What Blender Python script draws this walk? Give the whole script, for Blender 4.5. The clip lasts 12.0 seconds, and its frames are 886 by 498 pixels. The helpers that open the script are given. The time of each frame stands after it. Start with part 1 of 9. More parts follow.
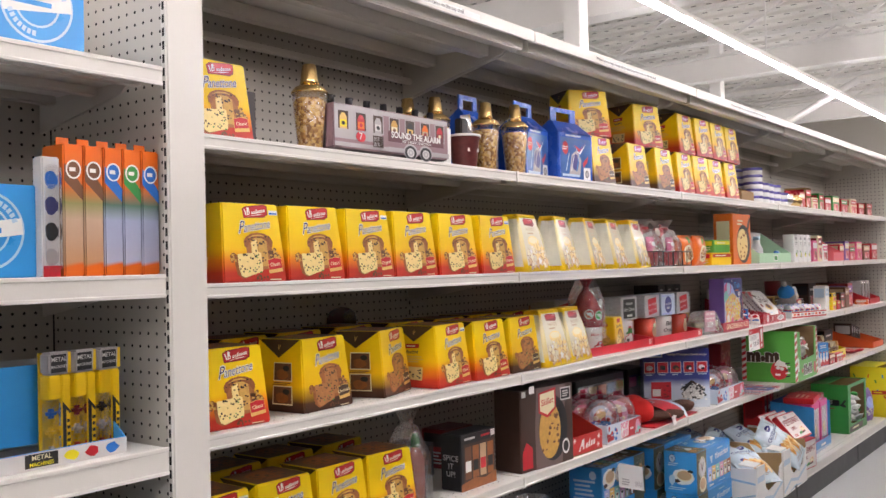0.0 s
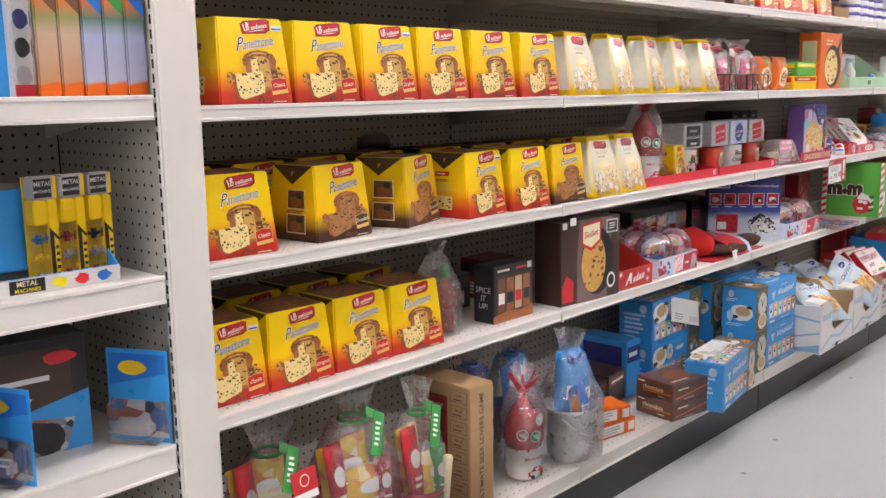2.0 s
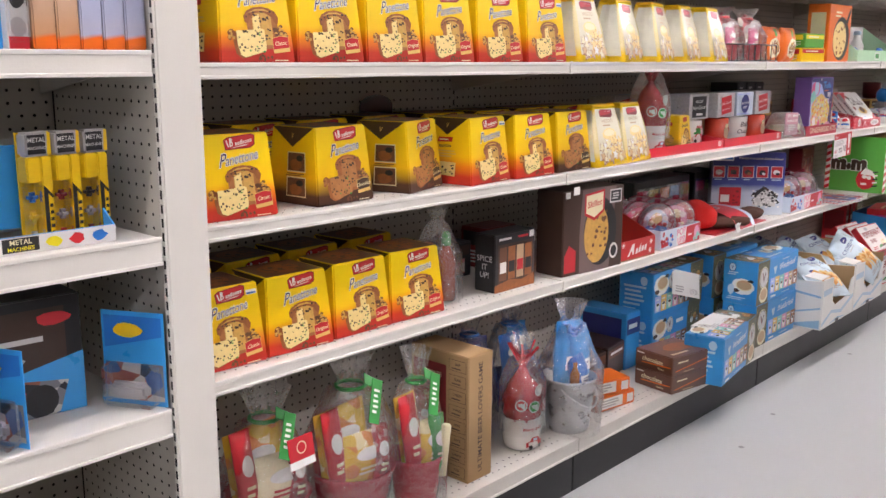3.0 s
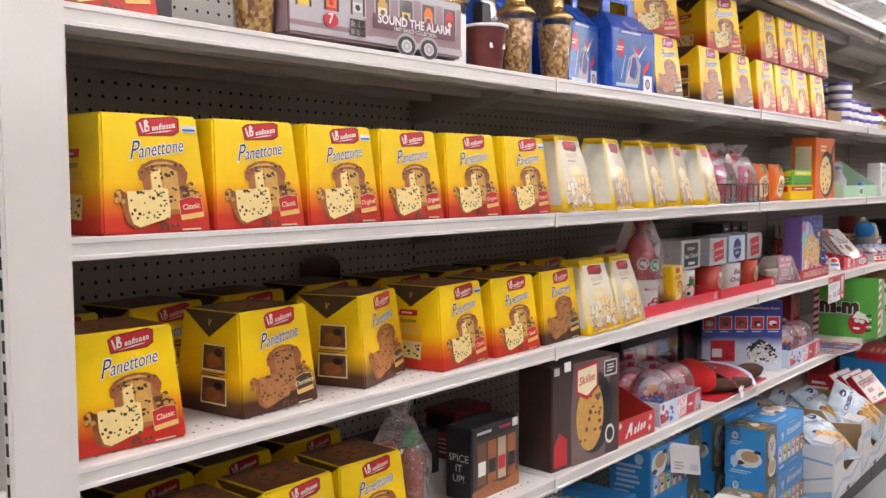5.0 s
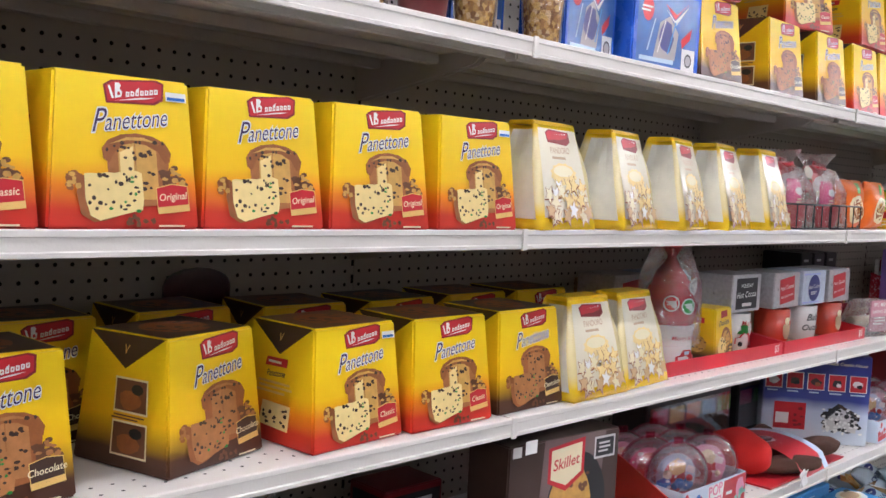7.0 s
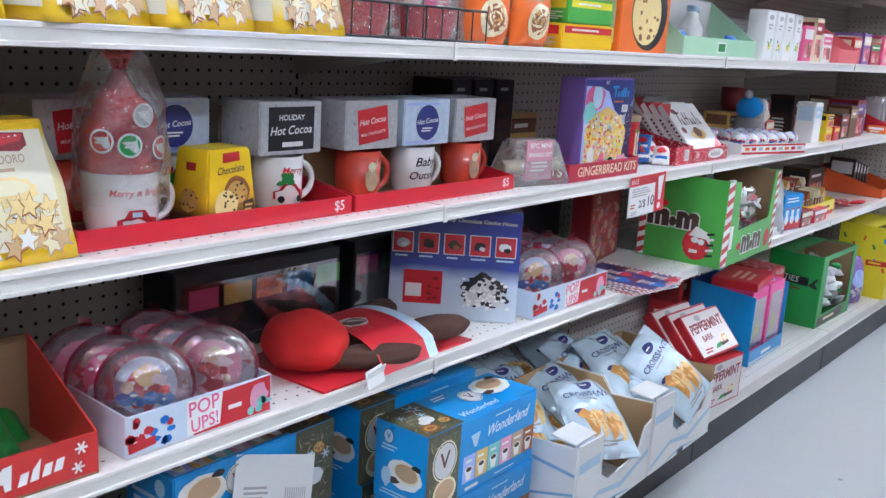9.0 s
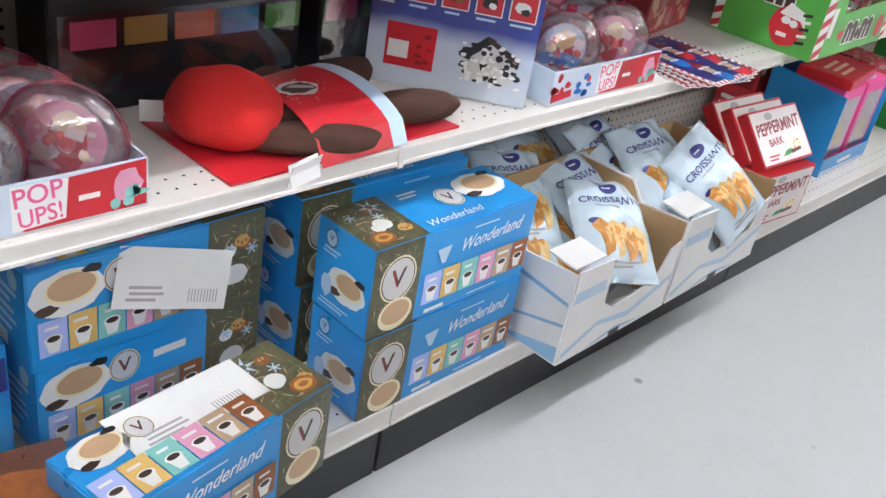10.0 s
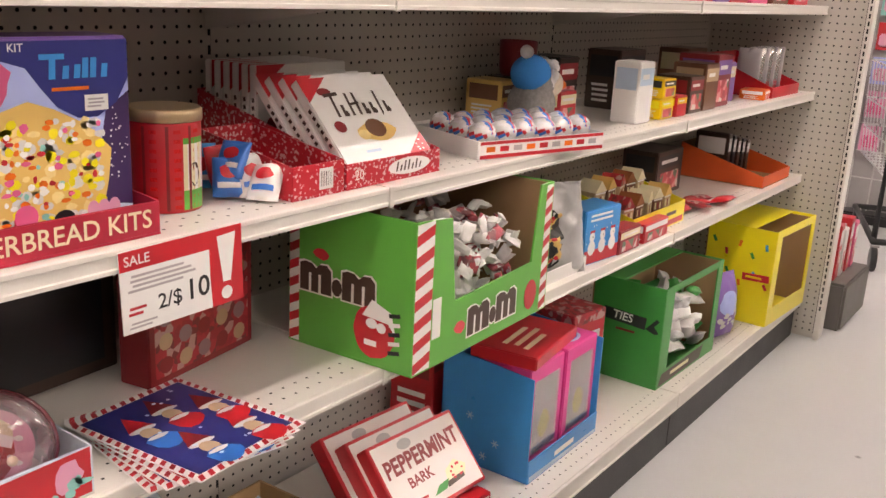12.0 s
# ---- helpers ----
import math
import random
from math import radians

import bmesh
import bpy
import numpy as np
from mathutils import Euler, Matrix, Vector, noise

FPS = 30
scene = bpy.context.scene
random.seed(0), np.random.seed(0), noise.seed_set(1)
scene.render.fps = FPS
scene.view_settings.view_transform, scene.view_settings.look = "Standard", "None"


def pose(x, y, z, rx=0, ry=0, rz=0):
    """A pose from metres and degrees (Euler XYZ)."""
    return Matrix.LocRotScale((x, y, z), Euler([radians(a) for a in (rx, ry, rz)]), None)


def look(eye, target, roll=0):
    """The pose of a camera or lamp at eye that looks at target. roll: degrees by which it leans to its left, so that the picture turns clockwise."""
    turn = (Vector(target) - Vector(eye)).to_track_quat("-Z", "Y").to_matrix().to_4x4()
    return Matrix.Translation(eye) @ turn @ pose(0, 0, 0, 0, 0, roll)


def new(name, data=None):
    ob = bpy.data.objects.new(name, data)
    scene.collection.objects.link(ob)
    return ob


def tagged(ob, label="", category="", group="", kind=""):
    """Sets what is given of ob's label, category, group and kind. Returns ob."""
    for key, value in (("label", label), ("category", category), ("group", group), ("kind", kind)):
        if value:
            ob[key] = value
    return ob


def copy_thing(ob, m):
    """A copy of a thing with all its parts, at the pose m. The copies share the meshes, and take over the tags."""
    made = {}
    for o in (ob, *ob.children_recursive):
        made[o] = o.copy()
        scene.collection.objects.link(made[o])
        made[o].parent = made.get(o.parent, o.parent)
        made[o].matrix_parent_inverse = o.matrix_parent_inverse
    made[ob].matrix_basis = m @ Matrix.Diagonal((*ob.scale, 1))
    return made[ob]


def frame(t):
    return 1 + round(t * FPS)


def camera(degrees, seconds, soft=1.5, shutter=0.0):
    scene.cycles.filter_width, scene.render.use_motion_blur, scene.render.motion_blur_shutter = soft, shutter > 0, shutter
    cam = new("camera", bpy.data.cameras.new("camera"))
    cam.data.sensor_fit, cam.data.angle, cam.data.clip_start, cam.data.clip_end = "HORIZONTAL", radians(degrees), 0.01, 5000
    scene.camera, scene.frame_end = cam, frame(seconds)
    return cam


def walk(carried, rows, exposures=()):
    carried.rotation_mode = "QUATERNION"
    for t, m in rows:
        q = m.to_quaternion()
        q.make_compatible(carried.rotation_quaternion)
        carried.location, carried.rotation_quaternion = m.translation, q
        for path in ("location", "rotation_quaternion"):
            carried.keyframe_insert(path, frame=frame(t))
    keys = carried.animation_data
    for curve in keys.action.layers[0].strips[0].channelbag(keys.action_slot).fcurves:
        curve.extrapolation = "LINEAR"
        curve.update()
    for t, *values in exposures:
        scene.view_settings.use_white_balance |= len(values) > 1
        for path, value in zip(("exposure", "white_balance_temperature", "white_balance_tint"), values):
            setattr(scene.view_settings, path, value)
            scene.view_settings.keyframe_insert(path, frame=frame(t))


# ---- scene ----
cam = camera(50.8, 12.0)
PATH = [
    (0, (1.479, -1.109, 1.247), (0.274, 0.487, 1.282), -1.3),
    (0.5, (1.485, -0.985, 1.297), (0.212, 0.549, 1.459), -3.2),
    (1, (1.524, -0.944, 1.296), (0.206, 0.556, 1.41), -2.9),
    (1.5, (1.526, -0.912, 1.262), (0.18, 0.563, 1.169), -2.4),
    (2, (1.507, -0.897, 1.247), (0.166, 0.548, 0.907), -0.8),
    (2.5, (1.504, -0.887, 1.233), (0.166, 0.543, 0.823), 0.4),
    (4.5, (1.213, -0.721, 1.254), (-0.056, 0.805, 1.004), -0.4),
    (5, (1.116, -0.543, 1.288), (-0.146, 1.002, 1.148), -0.3),
    (5.5, (1.026, -0.415, 1.284), (-0.222, 1.145, 1.188), -2.4),
    (6, (0.914, -0.288, 1.296), (-0.353, 1.256, 1.177), -1.9),
    (6.5, (0.928, -0.115, 1.293), (-0.559, 1.217, 1.166), -0.7),
    (7, (0.95, 0.111, 1.288), (-0.473, 1.51, 1.147), 2.9),
    (9, (1.078, 1.09, 1.237), (-0.136, 2.614, 0.787), 3.7),
    (9.5, (0.961, 1.338, 1.215), (-0.209, 2.825, 0.568), 8.3),
    (10, (0.895, 1.533, 1.196), (-0.233, 2.847, 0.196), 10.5),
    (10.5, (0.931, 1.803, 1.187), (-0.236, 3.084, 0.188), 11.3),
    (11, (0.927, 2.036, 1.149), (-0.247, 3.392, 0.265), 9.5),
    (11.5, (0.859, 2.342, 1.187), (-0.221, 3.846, 0.431), 5.4),
    (12, (0.895, 2.543, 1.235), (-0.214, 4.114, 0.685), 3.0),
]
EXPOSURES = [(0.0, -0.12, 6500, 18), (1.0, -0.17, 6500, 18), (2.5, 0.12, 6400, 19), (5.0, -0.06, 6400, 19), (7.0, -0.1, 5950, 17), (9.0, 0.1, 5300, 11), (9.5, 0.24, 5500, 11), (10.0, 0.26, 5950, 12), (10.5, 0.14, 6250, 14), (11.5, 0.04, 7300, 21), (12.0, 0.04, 7500, 22)]
walk(cam, [(t, look(eye, target, roll)) for t, eye, target, roll in PATH], EXPOSURES)

# ---- world and exposure ----
world = bpy.data.worlds.new("store_air")
scene.world = world
world.use_nodes = True
world.node_tree.nodes["Background"].inputs[0].default_value = (0.9, 0.92, 1.0, 1)
world.node_tree.nodes["Background"].inputs[1].default_value = 0.0


# ---- materials ----
MATS = {}


def mat(name, rgb, rough=0.5, metal=0.0, var=0.1, scale=14.0, bump=0.0, bscale=150.0, coat=0.0, spec=0.5):
    """A paint, card or plastic with soft stains, fine grain and a little relief."""
    if name in MATS:
        return MATS[name]
    m = bpy.data.materials.new(name)
    m.use_nodes = True
    n, l = m.node_tree.nodes, m.node_tree.links
    b = n["Principled BSDF"]
    b.inputs["Roughness"].default_value = rough
    b.inputs["Metallic"].default_value = metal
    b.inputs["Coat Weight"].default_value = coat
    b.inputs["Coat Roughness"].default_value = 0.12
    b.inputs["Specular IOR Level"].default_value = spec
    tc = n.new("ShaderNodeTexCoord")
    big = n.new("ShaderNodeTexNoise")
    big.inputs["Scale"].default_value = scale
    big.inputs["Detail"].default_value = 5.0
    l.new(tc.outputs["Object"], big.inputs["Vector"])
    mix = n.new("ShaderNodeMix")
    mix.data_type = "RGBA"
    mix.inputs[6].default_value = (*[c * (1 - var) for c in rgb], 1)
    mix.inputs[7].default_value = (*[min(1, c * (1 + var)) for c in rgb], 1)
    l.new(big.outputs["Fac"], mix.inputs[0])
    l.new(mix.outputs[2], b.inputs["Base Color"])
    ramp = n.new("ShaderNodeMapRange")
    ramp.inputs["To Min"].default_value = max(0.02, rough - 0.08)
    ramp.inputs["To Max"].default_value = min(1.0, rough + 0.1)
    l.new(big.outputs["Fac"], ramp.inputs["Value"])
    l.new(ramp.outputs[0], b.inputs["Roughness"])
    if bump:
        fine = n.new("ShaderNodeTexNoise")
        fine.inputs["Scale"].default_value = bscale
        fine.inputs["Detail"].default_value = 3.0
        l.new(tc.outputs["Object"], fine.inputs["Vector"])
        bp = n.new("ShaderNodeBump")
        bp.inputs["Strength"].default_value = bump
        bp.inputs["Distance"].default_value = 0.004
        l.new(fine.outputs["Fac"], bp.inputs["Height"])
        l.new(bp.outputs[0], b.inputs["Normal"])
    MATS[name] = m
    return m


def fade(name, stops, rough=0.3, axis=2, coat=0.3):
    """A printed card whose ink runs from one colour to another along the box."""
    m = mat(name, (0.5, 0.5, 0.5), rough, coat=coat, var=0.0, bump=0.05, bscale=60)
    n, l = m.node_tree.nodes, m.node_tree.links
    tc = n.new("ShaderNodeTexCoord")
    sep = n.new("ShaderNodeSeparateXYZ")
    l.new(tc.outputs["Generated"], sep.inputs[0])
    ns = n.new("ShaderNodeTexNoise")
    ns.inputs["Scale"].default_value = 9.0
    l.new(tc.outputs["Object"], ns.inputs["Vector"])
    add = n.new("ShaderNodeMath")
    add.operation = "MULTIPLY_ADD"
    add.inputs[1].default_value = 0.12
    l.new(ns.outputs["Fac"], add.inputs[0])
    l.new(sep.outputs[axis], add.inputs[2])
    r = n.new("ShaderNodeValToRGB")
    e = r.color_ramp.elements
    while len(e) < len(stops):
        e.new(0.5)
    for k, (p, c) in enumerate(stops):
        e[k].position, e[k].color = p, (*c, 1)
    l.new(add.outputs[0], r.inputs[0])
    l.new(r.outputs[0], n["Principled BSDF"].inputs["Base Color"])
    return m


def speckle(name, colours, scale=40.0, rough=0.4, metal=0.0, bump=0.0):
    """Printed or packed bits: cells of several colours."""
    m = mat(name, colours[0], rough, metal, var=0.0, bump=bump, bscale=scale * 2)
    n, l = m.node_tree.nodes, m.node_tree.links
    tc = n.new("ShaderNodeTexCoord")
    vo = n.new("ShaderNodeTexVoronoi")
    vo.inputs["Scale"].default_value = scale
    l.new(tc.outputs["Object"], vo.inputs["Vector"])
    sep = n.new("ShaderNodeSeparateXYZ")
    l.new(vo.outputs["Color"], sep.inputs[0])
    r = n.new("ShaderNodeValToRGB")
    r.color_ramp.interpolation = "CONSTANT"
    e = r.color_ramp.elements
    while len(e) < len(colours):
        e.new(0.5)
    for k, c in enumerate(colours):
        e[k].position, e[k].color = k / len(colours), (*c, 1)
    l.new(sep.outputs[0], r.inputs[0])
    l.new(r.outputs[0], n["Principled BSDF"].inputs["Base Color"])
    return m


def film_wrap(name, tint=(1, 1, 1), gloss=0.35, rough=0.12, bump=0.6, scale=24.0, haze=0.0):
    """Thin clear wrap: mostly see-through, with creased gloss."""
    m = bpy.data.materials.new(name)
    m.use_nodes = True
    n, l = m.node_tree.nodes, m.node_tree.links
    n.remove(n["Principled BSDF"])
    t = n.new("ShaderNodeBsdfTransparent")
    t.inputs[0].default_value = (*tint, 1)
    g = n.new("ShaderNodeBsdfGlossy")
    g.inputs["Roughness"].default_value = rough
    g.inputs["Color"].default_value = (1, 1, 1, 1)
    f = n.new("ShaderNodeFresnel")
    f.inputs[0].default_value = 1.45
    tc = n.new("ShaderNodeTexCoord")
    ns = n.new("ShaderNodeTexNoise")
    ns.inputs["Scale"].default_value = scale
    ns.inputs["Detail"].default_value = 4.0
    l.new(tc.outputs["Object"], ns.inputs["Vector"])
    bp = n.new("ShaderNodeBump")
    bp.inputs["Strength"].default_value = bump
    bp.inputs["Distance"].default_value = 0.03
    l.new(ns.outputs["Fac"], bp.inputs["Height"])
    l.new(bp.outputs[0], g.inputs["Normal"])
    l.new(bp.outputs[0], f.inputs["Normal"])
    ma = n.new("ShaderNodeMath")
    ma.operation = "MULTIPLY_ADD"
    ma.inputs[1].default_value = 0.7
    ma.inputs[2].default_value = gloss * 0.14
    l.new(f.outputs[0], ma.inputs[0])
    mx = n.new("ShaderNodeMixShader")
    l.new(ma.outputs[0], mx.inputs[0])
    l.new(t.outputs[0], mx.inputs[1])
    l.new(g.outputs[0], mx.inputs[2])
    last = mx
    if haze:
        df = n.new("ShaderNodeBsdfDiffuse")
        df.inputs[0].default_value = (0.85, 0.85, 0.85, 1)
        last = n.new("ShaderNodeMixShader")
        last.inputs[0].default_value = haze
        l.new(mx.outputs[0], last.inputs[1])
        l.new(df.outputs[0], last.inputs[2])
    l.new(last.outputs[0], n["Material Output"].inputs[0])
    return m


def glow(name, rgb, strength):
    m = bpy.data.materials.new(name)
    m.use_nodes = True
    b = m.node_tree.nodes["Principled BSDF"]
    b.inputs["Base Color"].default_value = (0.9, 0.9, 0.9, 1)
    b.inputs["Emission Color"].default_value = (*rgb, 1)
    b.inputs["Emission Strength"].default_value = strength
    return m


TUBE = glow("fluorescent_tube", (1.0, 0.97, 0.95), 58.0)
STEEL = mat("cream_enamel", (0.74, 0.715, 0.665), 0.34, var=0.06, scale=5, bump=0.05, bscale=300, coat=0.15)
STEEL_GREY = mat("grey_enamel", (0.6, 0.57, 0.52), 0.45, var=0.06, scale=5)
PEG = mat("pegboard_enamel", (0.57, 0.54, 0.485), 0.5, var=0.06, scale=4, bump=0.06, bscale=200)
# Near-black colour standing in for the shade inside holes and slots.
HOLE = mat("hole_shade", (0.02, 0.02, 0.02), 0.9)
KICK = mat("black_kick_plate", (0.02, 0.02, 0.022), 0.4, var=0.3, scale=8, bump=0.1)
WHITE = mat("white_print", (0.82, 0.82, 0.8), 0.4, var=0.04)
PAPER = mat("white_paper", (0.8, 0.8, 0.78), 0.7, var=0.05)
BLACK = mat("black_print", (0.015, 0.015, 0.018), 0.35, var=0.3)
RED = mat("red_print", (0.55, 0.02, 0.03), 0.32, var=0.1, coat=0.2)
DARKRED = mat("dark_red_print", (0.25, 0.015, 0.02), 0.35, var=0.15, coat=0.2)
PINK = mat("pink_print", (0.75, 0.12, 0.28), 0.35, var=0.12)
GREEN = mat("green_print", (0.03, 0.27, 0.05), 0.35, var=0.08, coat=0.2)
LIME = mat("light_green_print", (0.1, 0.42, 0.06), 0.35, var=0.06, coat=0.2)
BLUE = mat("blue_print", (0.02, 0.16, 0.55), 0.3, var=0.1, coat=0.2)
SKY = mat("sky_blue_print", (0.03, 0.3, 0.7), 0.3, var=0.08, coat=0.2)
NAVY = mat("navy_print", (0.03, 0.035, 0.2), 0.32, var=0.15, coat=0.2)
YELLOW = mat("yellow_print", (0.85, 0.55, 0.005), 0.3, var=0.05, coat=0.25)
LEMON = mat("lemon_print", (0.85, 0.72, 0.02), 0.3, var=0.05, coat=0.2)
ORANGE = mat("orange_print", (0.8, 0.16, 0.01), 0.35, var=0.08, coat=0.2)
BROWN = mat("brown_print", (0.16, 0.065, 0.03), 0.35, var=0.2, coat=0.2)
DARKBROWN = mat("dark_brown_print", (0.055, 0.028, 0.02), 0.35, var=0.25, coat=0.2)
CAKE = mat("cake_crust_print", (0.3, 0.1, 0.028), 0.4, var=0.4, scale=70)
CRUMB2 = mat("cake_toasted_print", (0.6, 0.34, 0.08), 0.4, var=0.3, scale=90)
CHOC_CRUMB = mat("choc_cake_print", (0.4, 0.17, 0.055), 0.4, var=0.4, scale=80)
CRUMB = mat("cake_crumb_print", (0.84, 0.66, 0.28), 0.4, var=0.12, scale=90)
CREAM = mat("cream_print", (0.82, 0.75, 0.5), 0.3, var=0.06, coat=0.2)
GOLD = mat("gold_metal", (0.75, 0.52, 0.22), 0.18, metal=1.0, var=0.05)
CHROME = mat("galvanised_metal", (0.72, 0.73, 0.74), 0.28, metal=1.0, var=0.08, scale=40)
KRAFT = mat("kraft_card", (0.42, 0.27, 0.13), 0.75, var=0.08, bump=0.08, bscale=250)
CARD = mat("grey_card", (0.62, 0.61, 0.6), 0.6, var=0.08, bump=0.05)
CARD_IN = mat("brown_card", (0.3, 0.18, 0.09), 0.8, var=0.1, bump=0.1)
VIOLET = mat("violet_print", (0.045, 0.018, 0.09), 0.4)
PURPLE = mat("purple_print", (0.22, 0.12, 0.4), 0.4, var=0.15)
TEAL = mat("teal_print", (0.25, 0.6, 0.55), 0.4)
ROSE = mat("rose_print", (0.75, 0.35, 0.5), 0.4)
LILAC = mat("lilac_print", (0.42, 0.5, 0.85), 0.4)
MUSTARD = mat("mustard_print", (0.75, 0.5, 0.15), 0.4)
TAN = mat("tan_print", (0.5, 0.36, 0.22), 0.4, var=0.2)
GREY = mat("grey_print", (0.42, 0.4, 0.41), 0.4, var=0.15)
PALE = mat("pale_blue_print", (0.5, 0.66, 0.8), 0.35, var=0.1, coat=0.2)
CERAMIC = mat("white_ceramic", (0.82, 0.81, 0.79), 0.12, var=0.02, coat=0.5)
RED_CERAMIC = mat("red_ceramic", (0.6, 0.06, 0.03), 0.15, var=0.05, coat=0.5)
WRAP = film_wrap("clear_wrap", gloss=0.75, rough=0.07, bump=1.0, scale=26.0, haze=0.03)
CLEAR = film_wrap("clear_plastic", gloss=0.2, rough=0.05, bump=0.1, scale=10)
PINKCLEAR = film_wrap("pink_clear_plastic", tint=(1.0, 0.86, 0.9), gloss=1.1, rough=0.07, bump=0.25, scale=16, haze=0.05)
FELT_RED = mat("red_felt", (0.6, 0.015, 0.012), 0.95, var=0.15, bump=0.6, bscale=500)
FELT_BROWN = mat("brown_felt", (0.07, 0.03, 0.018), 0.95, var=0.2, bump=0.6, bscale=500)
FOIL = mat("silver_foil", (0.8, 0.8, 0.8), 0.2, metal=0.9, var=0.15, scale=60, bump=0.8, bscale=40)
NUTS = speckle("mixed_nuts", [(0.6, 0.36, 0.12), (0.45, 0.24, 0.08), (0.75, 0.56, 0.3), (0.3, 0.15, 0.06), (0.72, 0.48, 0.16)], 150, 0.25, bump=0.6)
PINES = mat("fir_green_print", (0.1, 0.095, 0.05), 0.35, var=0.7, scale=45)
NEEDLE = mat("needle_print", (0.14, 0.2, 0.08), 0.35, var=0.3, scale=60)
SWEETS = speckle("sweets_print", [(0.75, 0.6, 0.1), (0.7, 0.2, 0.35), (0.8, 0.75, 0.6), (0.5, 0.15, 0.1), (0.8, 0.45, 0.1), (0.8, 0.7, 0.4)], 75, 0.35)
CANDY = speckle("wrapped_sweets", [(0.75, 0.72, 0.7), (0.45, 0.1, 0.12), (0.7, 0.68, 0.7), (0.28, 0.12, 0.13), (0.6, 0.5, 0.5)], 60, 0.25, bump=0.9)
XMAS = speckle("red_and_white_print", [(0.45, 0.03, 0.04), (0.35, 0.02, 0.03), (0.5, 0.3, 0.28), (0.45, 0.03, 0.04), (0.2, 0.03, 0.03)], 80, 0.35)
GIFTS = speckle("gift_print", [(0.6, 0.08, 0.1), (0.72, 0.66, 0.6), (0.45, 0.05, 0.06), (0.1, 0.2, 0.1), (0.75, 0.3, 0.3)], 40, 0.3)
TOYS = speckle("toy_print", [(0.06, 0.12, 0.3), (0.5, 0.48, 0.45), (0.02, 0.02, 0.03), (0.35, 0.1, 0.06), (0.2, 0.2, 0.22)], 30, 0.3)
FLOOR = mat("polished_concrete", (0.56, 0.575, 0.58), 0.38, var=0.04, scale=7.0, bump=0.02, bscale=60)
fl, fk = FLOOR.node_tree.nodes, FLOOR.node_tree.links
spot = fl.new("ShaderNodeTexVoronoi")
spot.inputs["Scale"].default_value = 5.0
tcf = fl.new("ShaderNodeTexCoord")
fk.new(tcf.outputs["Object"], spot.inputs["Vector"])
cut = fl.new("ShaderNodeMapRange")
cut.inputs["From Min"].default_value = 0.03
cut.inputs["From Max"].default_value = 0.06
cut.inputs["To Min"].default_value = 0.45
cut.inputs["To Max"].default_value = 1.0
fk.new(spot.outputs["Distance"], cut.inputs["Value"])
mul = fl.new("ShaderNodeMix")
mul.data_type = "RGBA"
mul.blend_type = "MULTIPLY"
mul.inputs[0].default_value = 1.0
fb = fl["Principled BSDF"]
fk.new(fb.inputs["Base Color"].links[0].from_socket, mul.inputs[6])
fk.new(cut.outputs[0], mul.inputs[7])
fk.new(mul.outputs[2], fb.inputs["Base Color"])
CEIL = mat("white_roof_deck", (0.84, 0.815, 0.77), 0.7, var=0.05, scale=1)
BEAM = mat("white_beam_paint", (0.82, 0.8, 0.77), 0.5, var=0.05, scale=2)
PLASTER = mat("store_wall_paint", (0.45, 0.42, 0.37), 0.8, var=0.05, scale=1, bump=0.05)
BOX_FADE = fade("yellow_to_red_card", [(0.0, (0.5, 0.022, 0.02)), (0.2, (0.56, 0.035, 0.014)), (0.36, (0.8, 0.24, 0.006)), (0.5, (0.9, 0.55, 0.002)), (1.0, (0.93, 0.67, 0.001))], coat=0.1)
CHOC_FADE = fade("yellow_to_brown_card", [(0.0, (0.05, 0.018, 0.012)), (0.2, (0.08, 0.03, 0.015)), (0.44, (0.82, 0.48, 0.002)), (1.0, (0.93, 0.66, 0.001))], coat=0.1)
BAG_FADE = fade("champagne_card", [(0.0, (0.88, 0.56, 0.005)), (0.2, (0.88, 0.58, 0.01)), (0.34, (0.84, 0.72, 0.36)), (0.9, (0.84, 0.74, 0.42)), (1.0, (0.88, 0.6, 0.02))], rough=0.22)
SNOW_FADE = fade("navy_to_snow_card", [(0.0, (0.62, 0.68, 0.75)), (0.42, (0.55, 0.62, 0.75)), (0.55, (0.04, 0.06, 0.3)), (1.0, (0.03, 0.035, 0.22))])


# ---- building helpers ----
def part(name, bm, material, parent=None, label="", m=None):
    """One bmesh as one mesh object, under a thing or a part."""
    me = bpy.data.meshes.new(name)
    bm.to_mesh(me)
    bm.free()
    for q in material if isinstance(material, (list, tuple)) else [material]:
        me.materials.append(q)
    ob = new(name, me)
    if parent is not None:
        ob.parent = parent
    if m is not None:
        ob.matrix_basis = m
    return tagged(ob, label)


def thing(name, label, category, group="", kind="", m=None):
    ob = new(name)
    if m is not None:
        ob.matrix_basis = m
    return tagged(ob, label, category, group, kind)


def add_box(bm, x0, x1, y0, y1, z0, z1, bevel=0.0, mi=0):
    r = bmesh.ops.create_cube(bm, size=1, matrix=Matrix.Translation(((x0 + x1) / 2, (y0 + y1) / 2, (z0 + z1) / 2)) @ Matrix.Diagonal((x1 - x0, y1 - y0, z1 - z0, 1)))
    fs = {f for v in r["verts"] for f in v.link_faces}
    for f in fs:
        f.material_index = mi
    if bevel:
        es = list({e for v in r["verts"] for e in v.link_edges})
        o = bmesh.ops.bevel(bm, geom=es, offset=bevel, segments=2, affect="EDGES", clamp_overlap=True)
        for f in o["faces"]:
            f.material_index = mi
    return bm


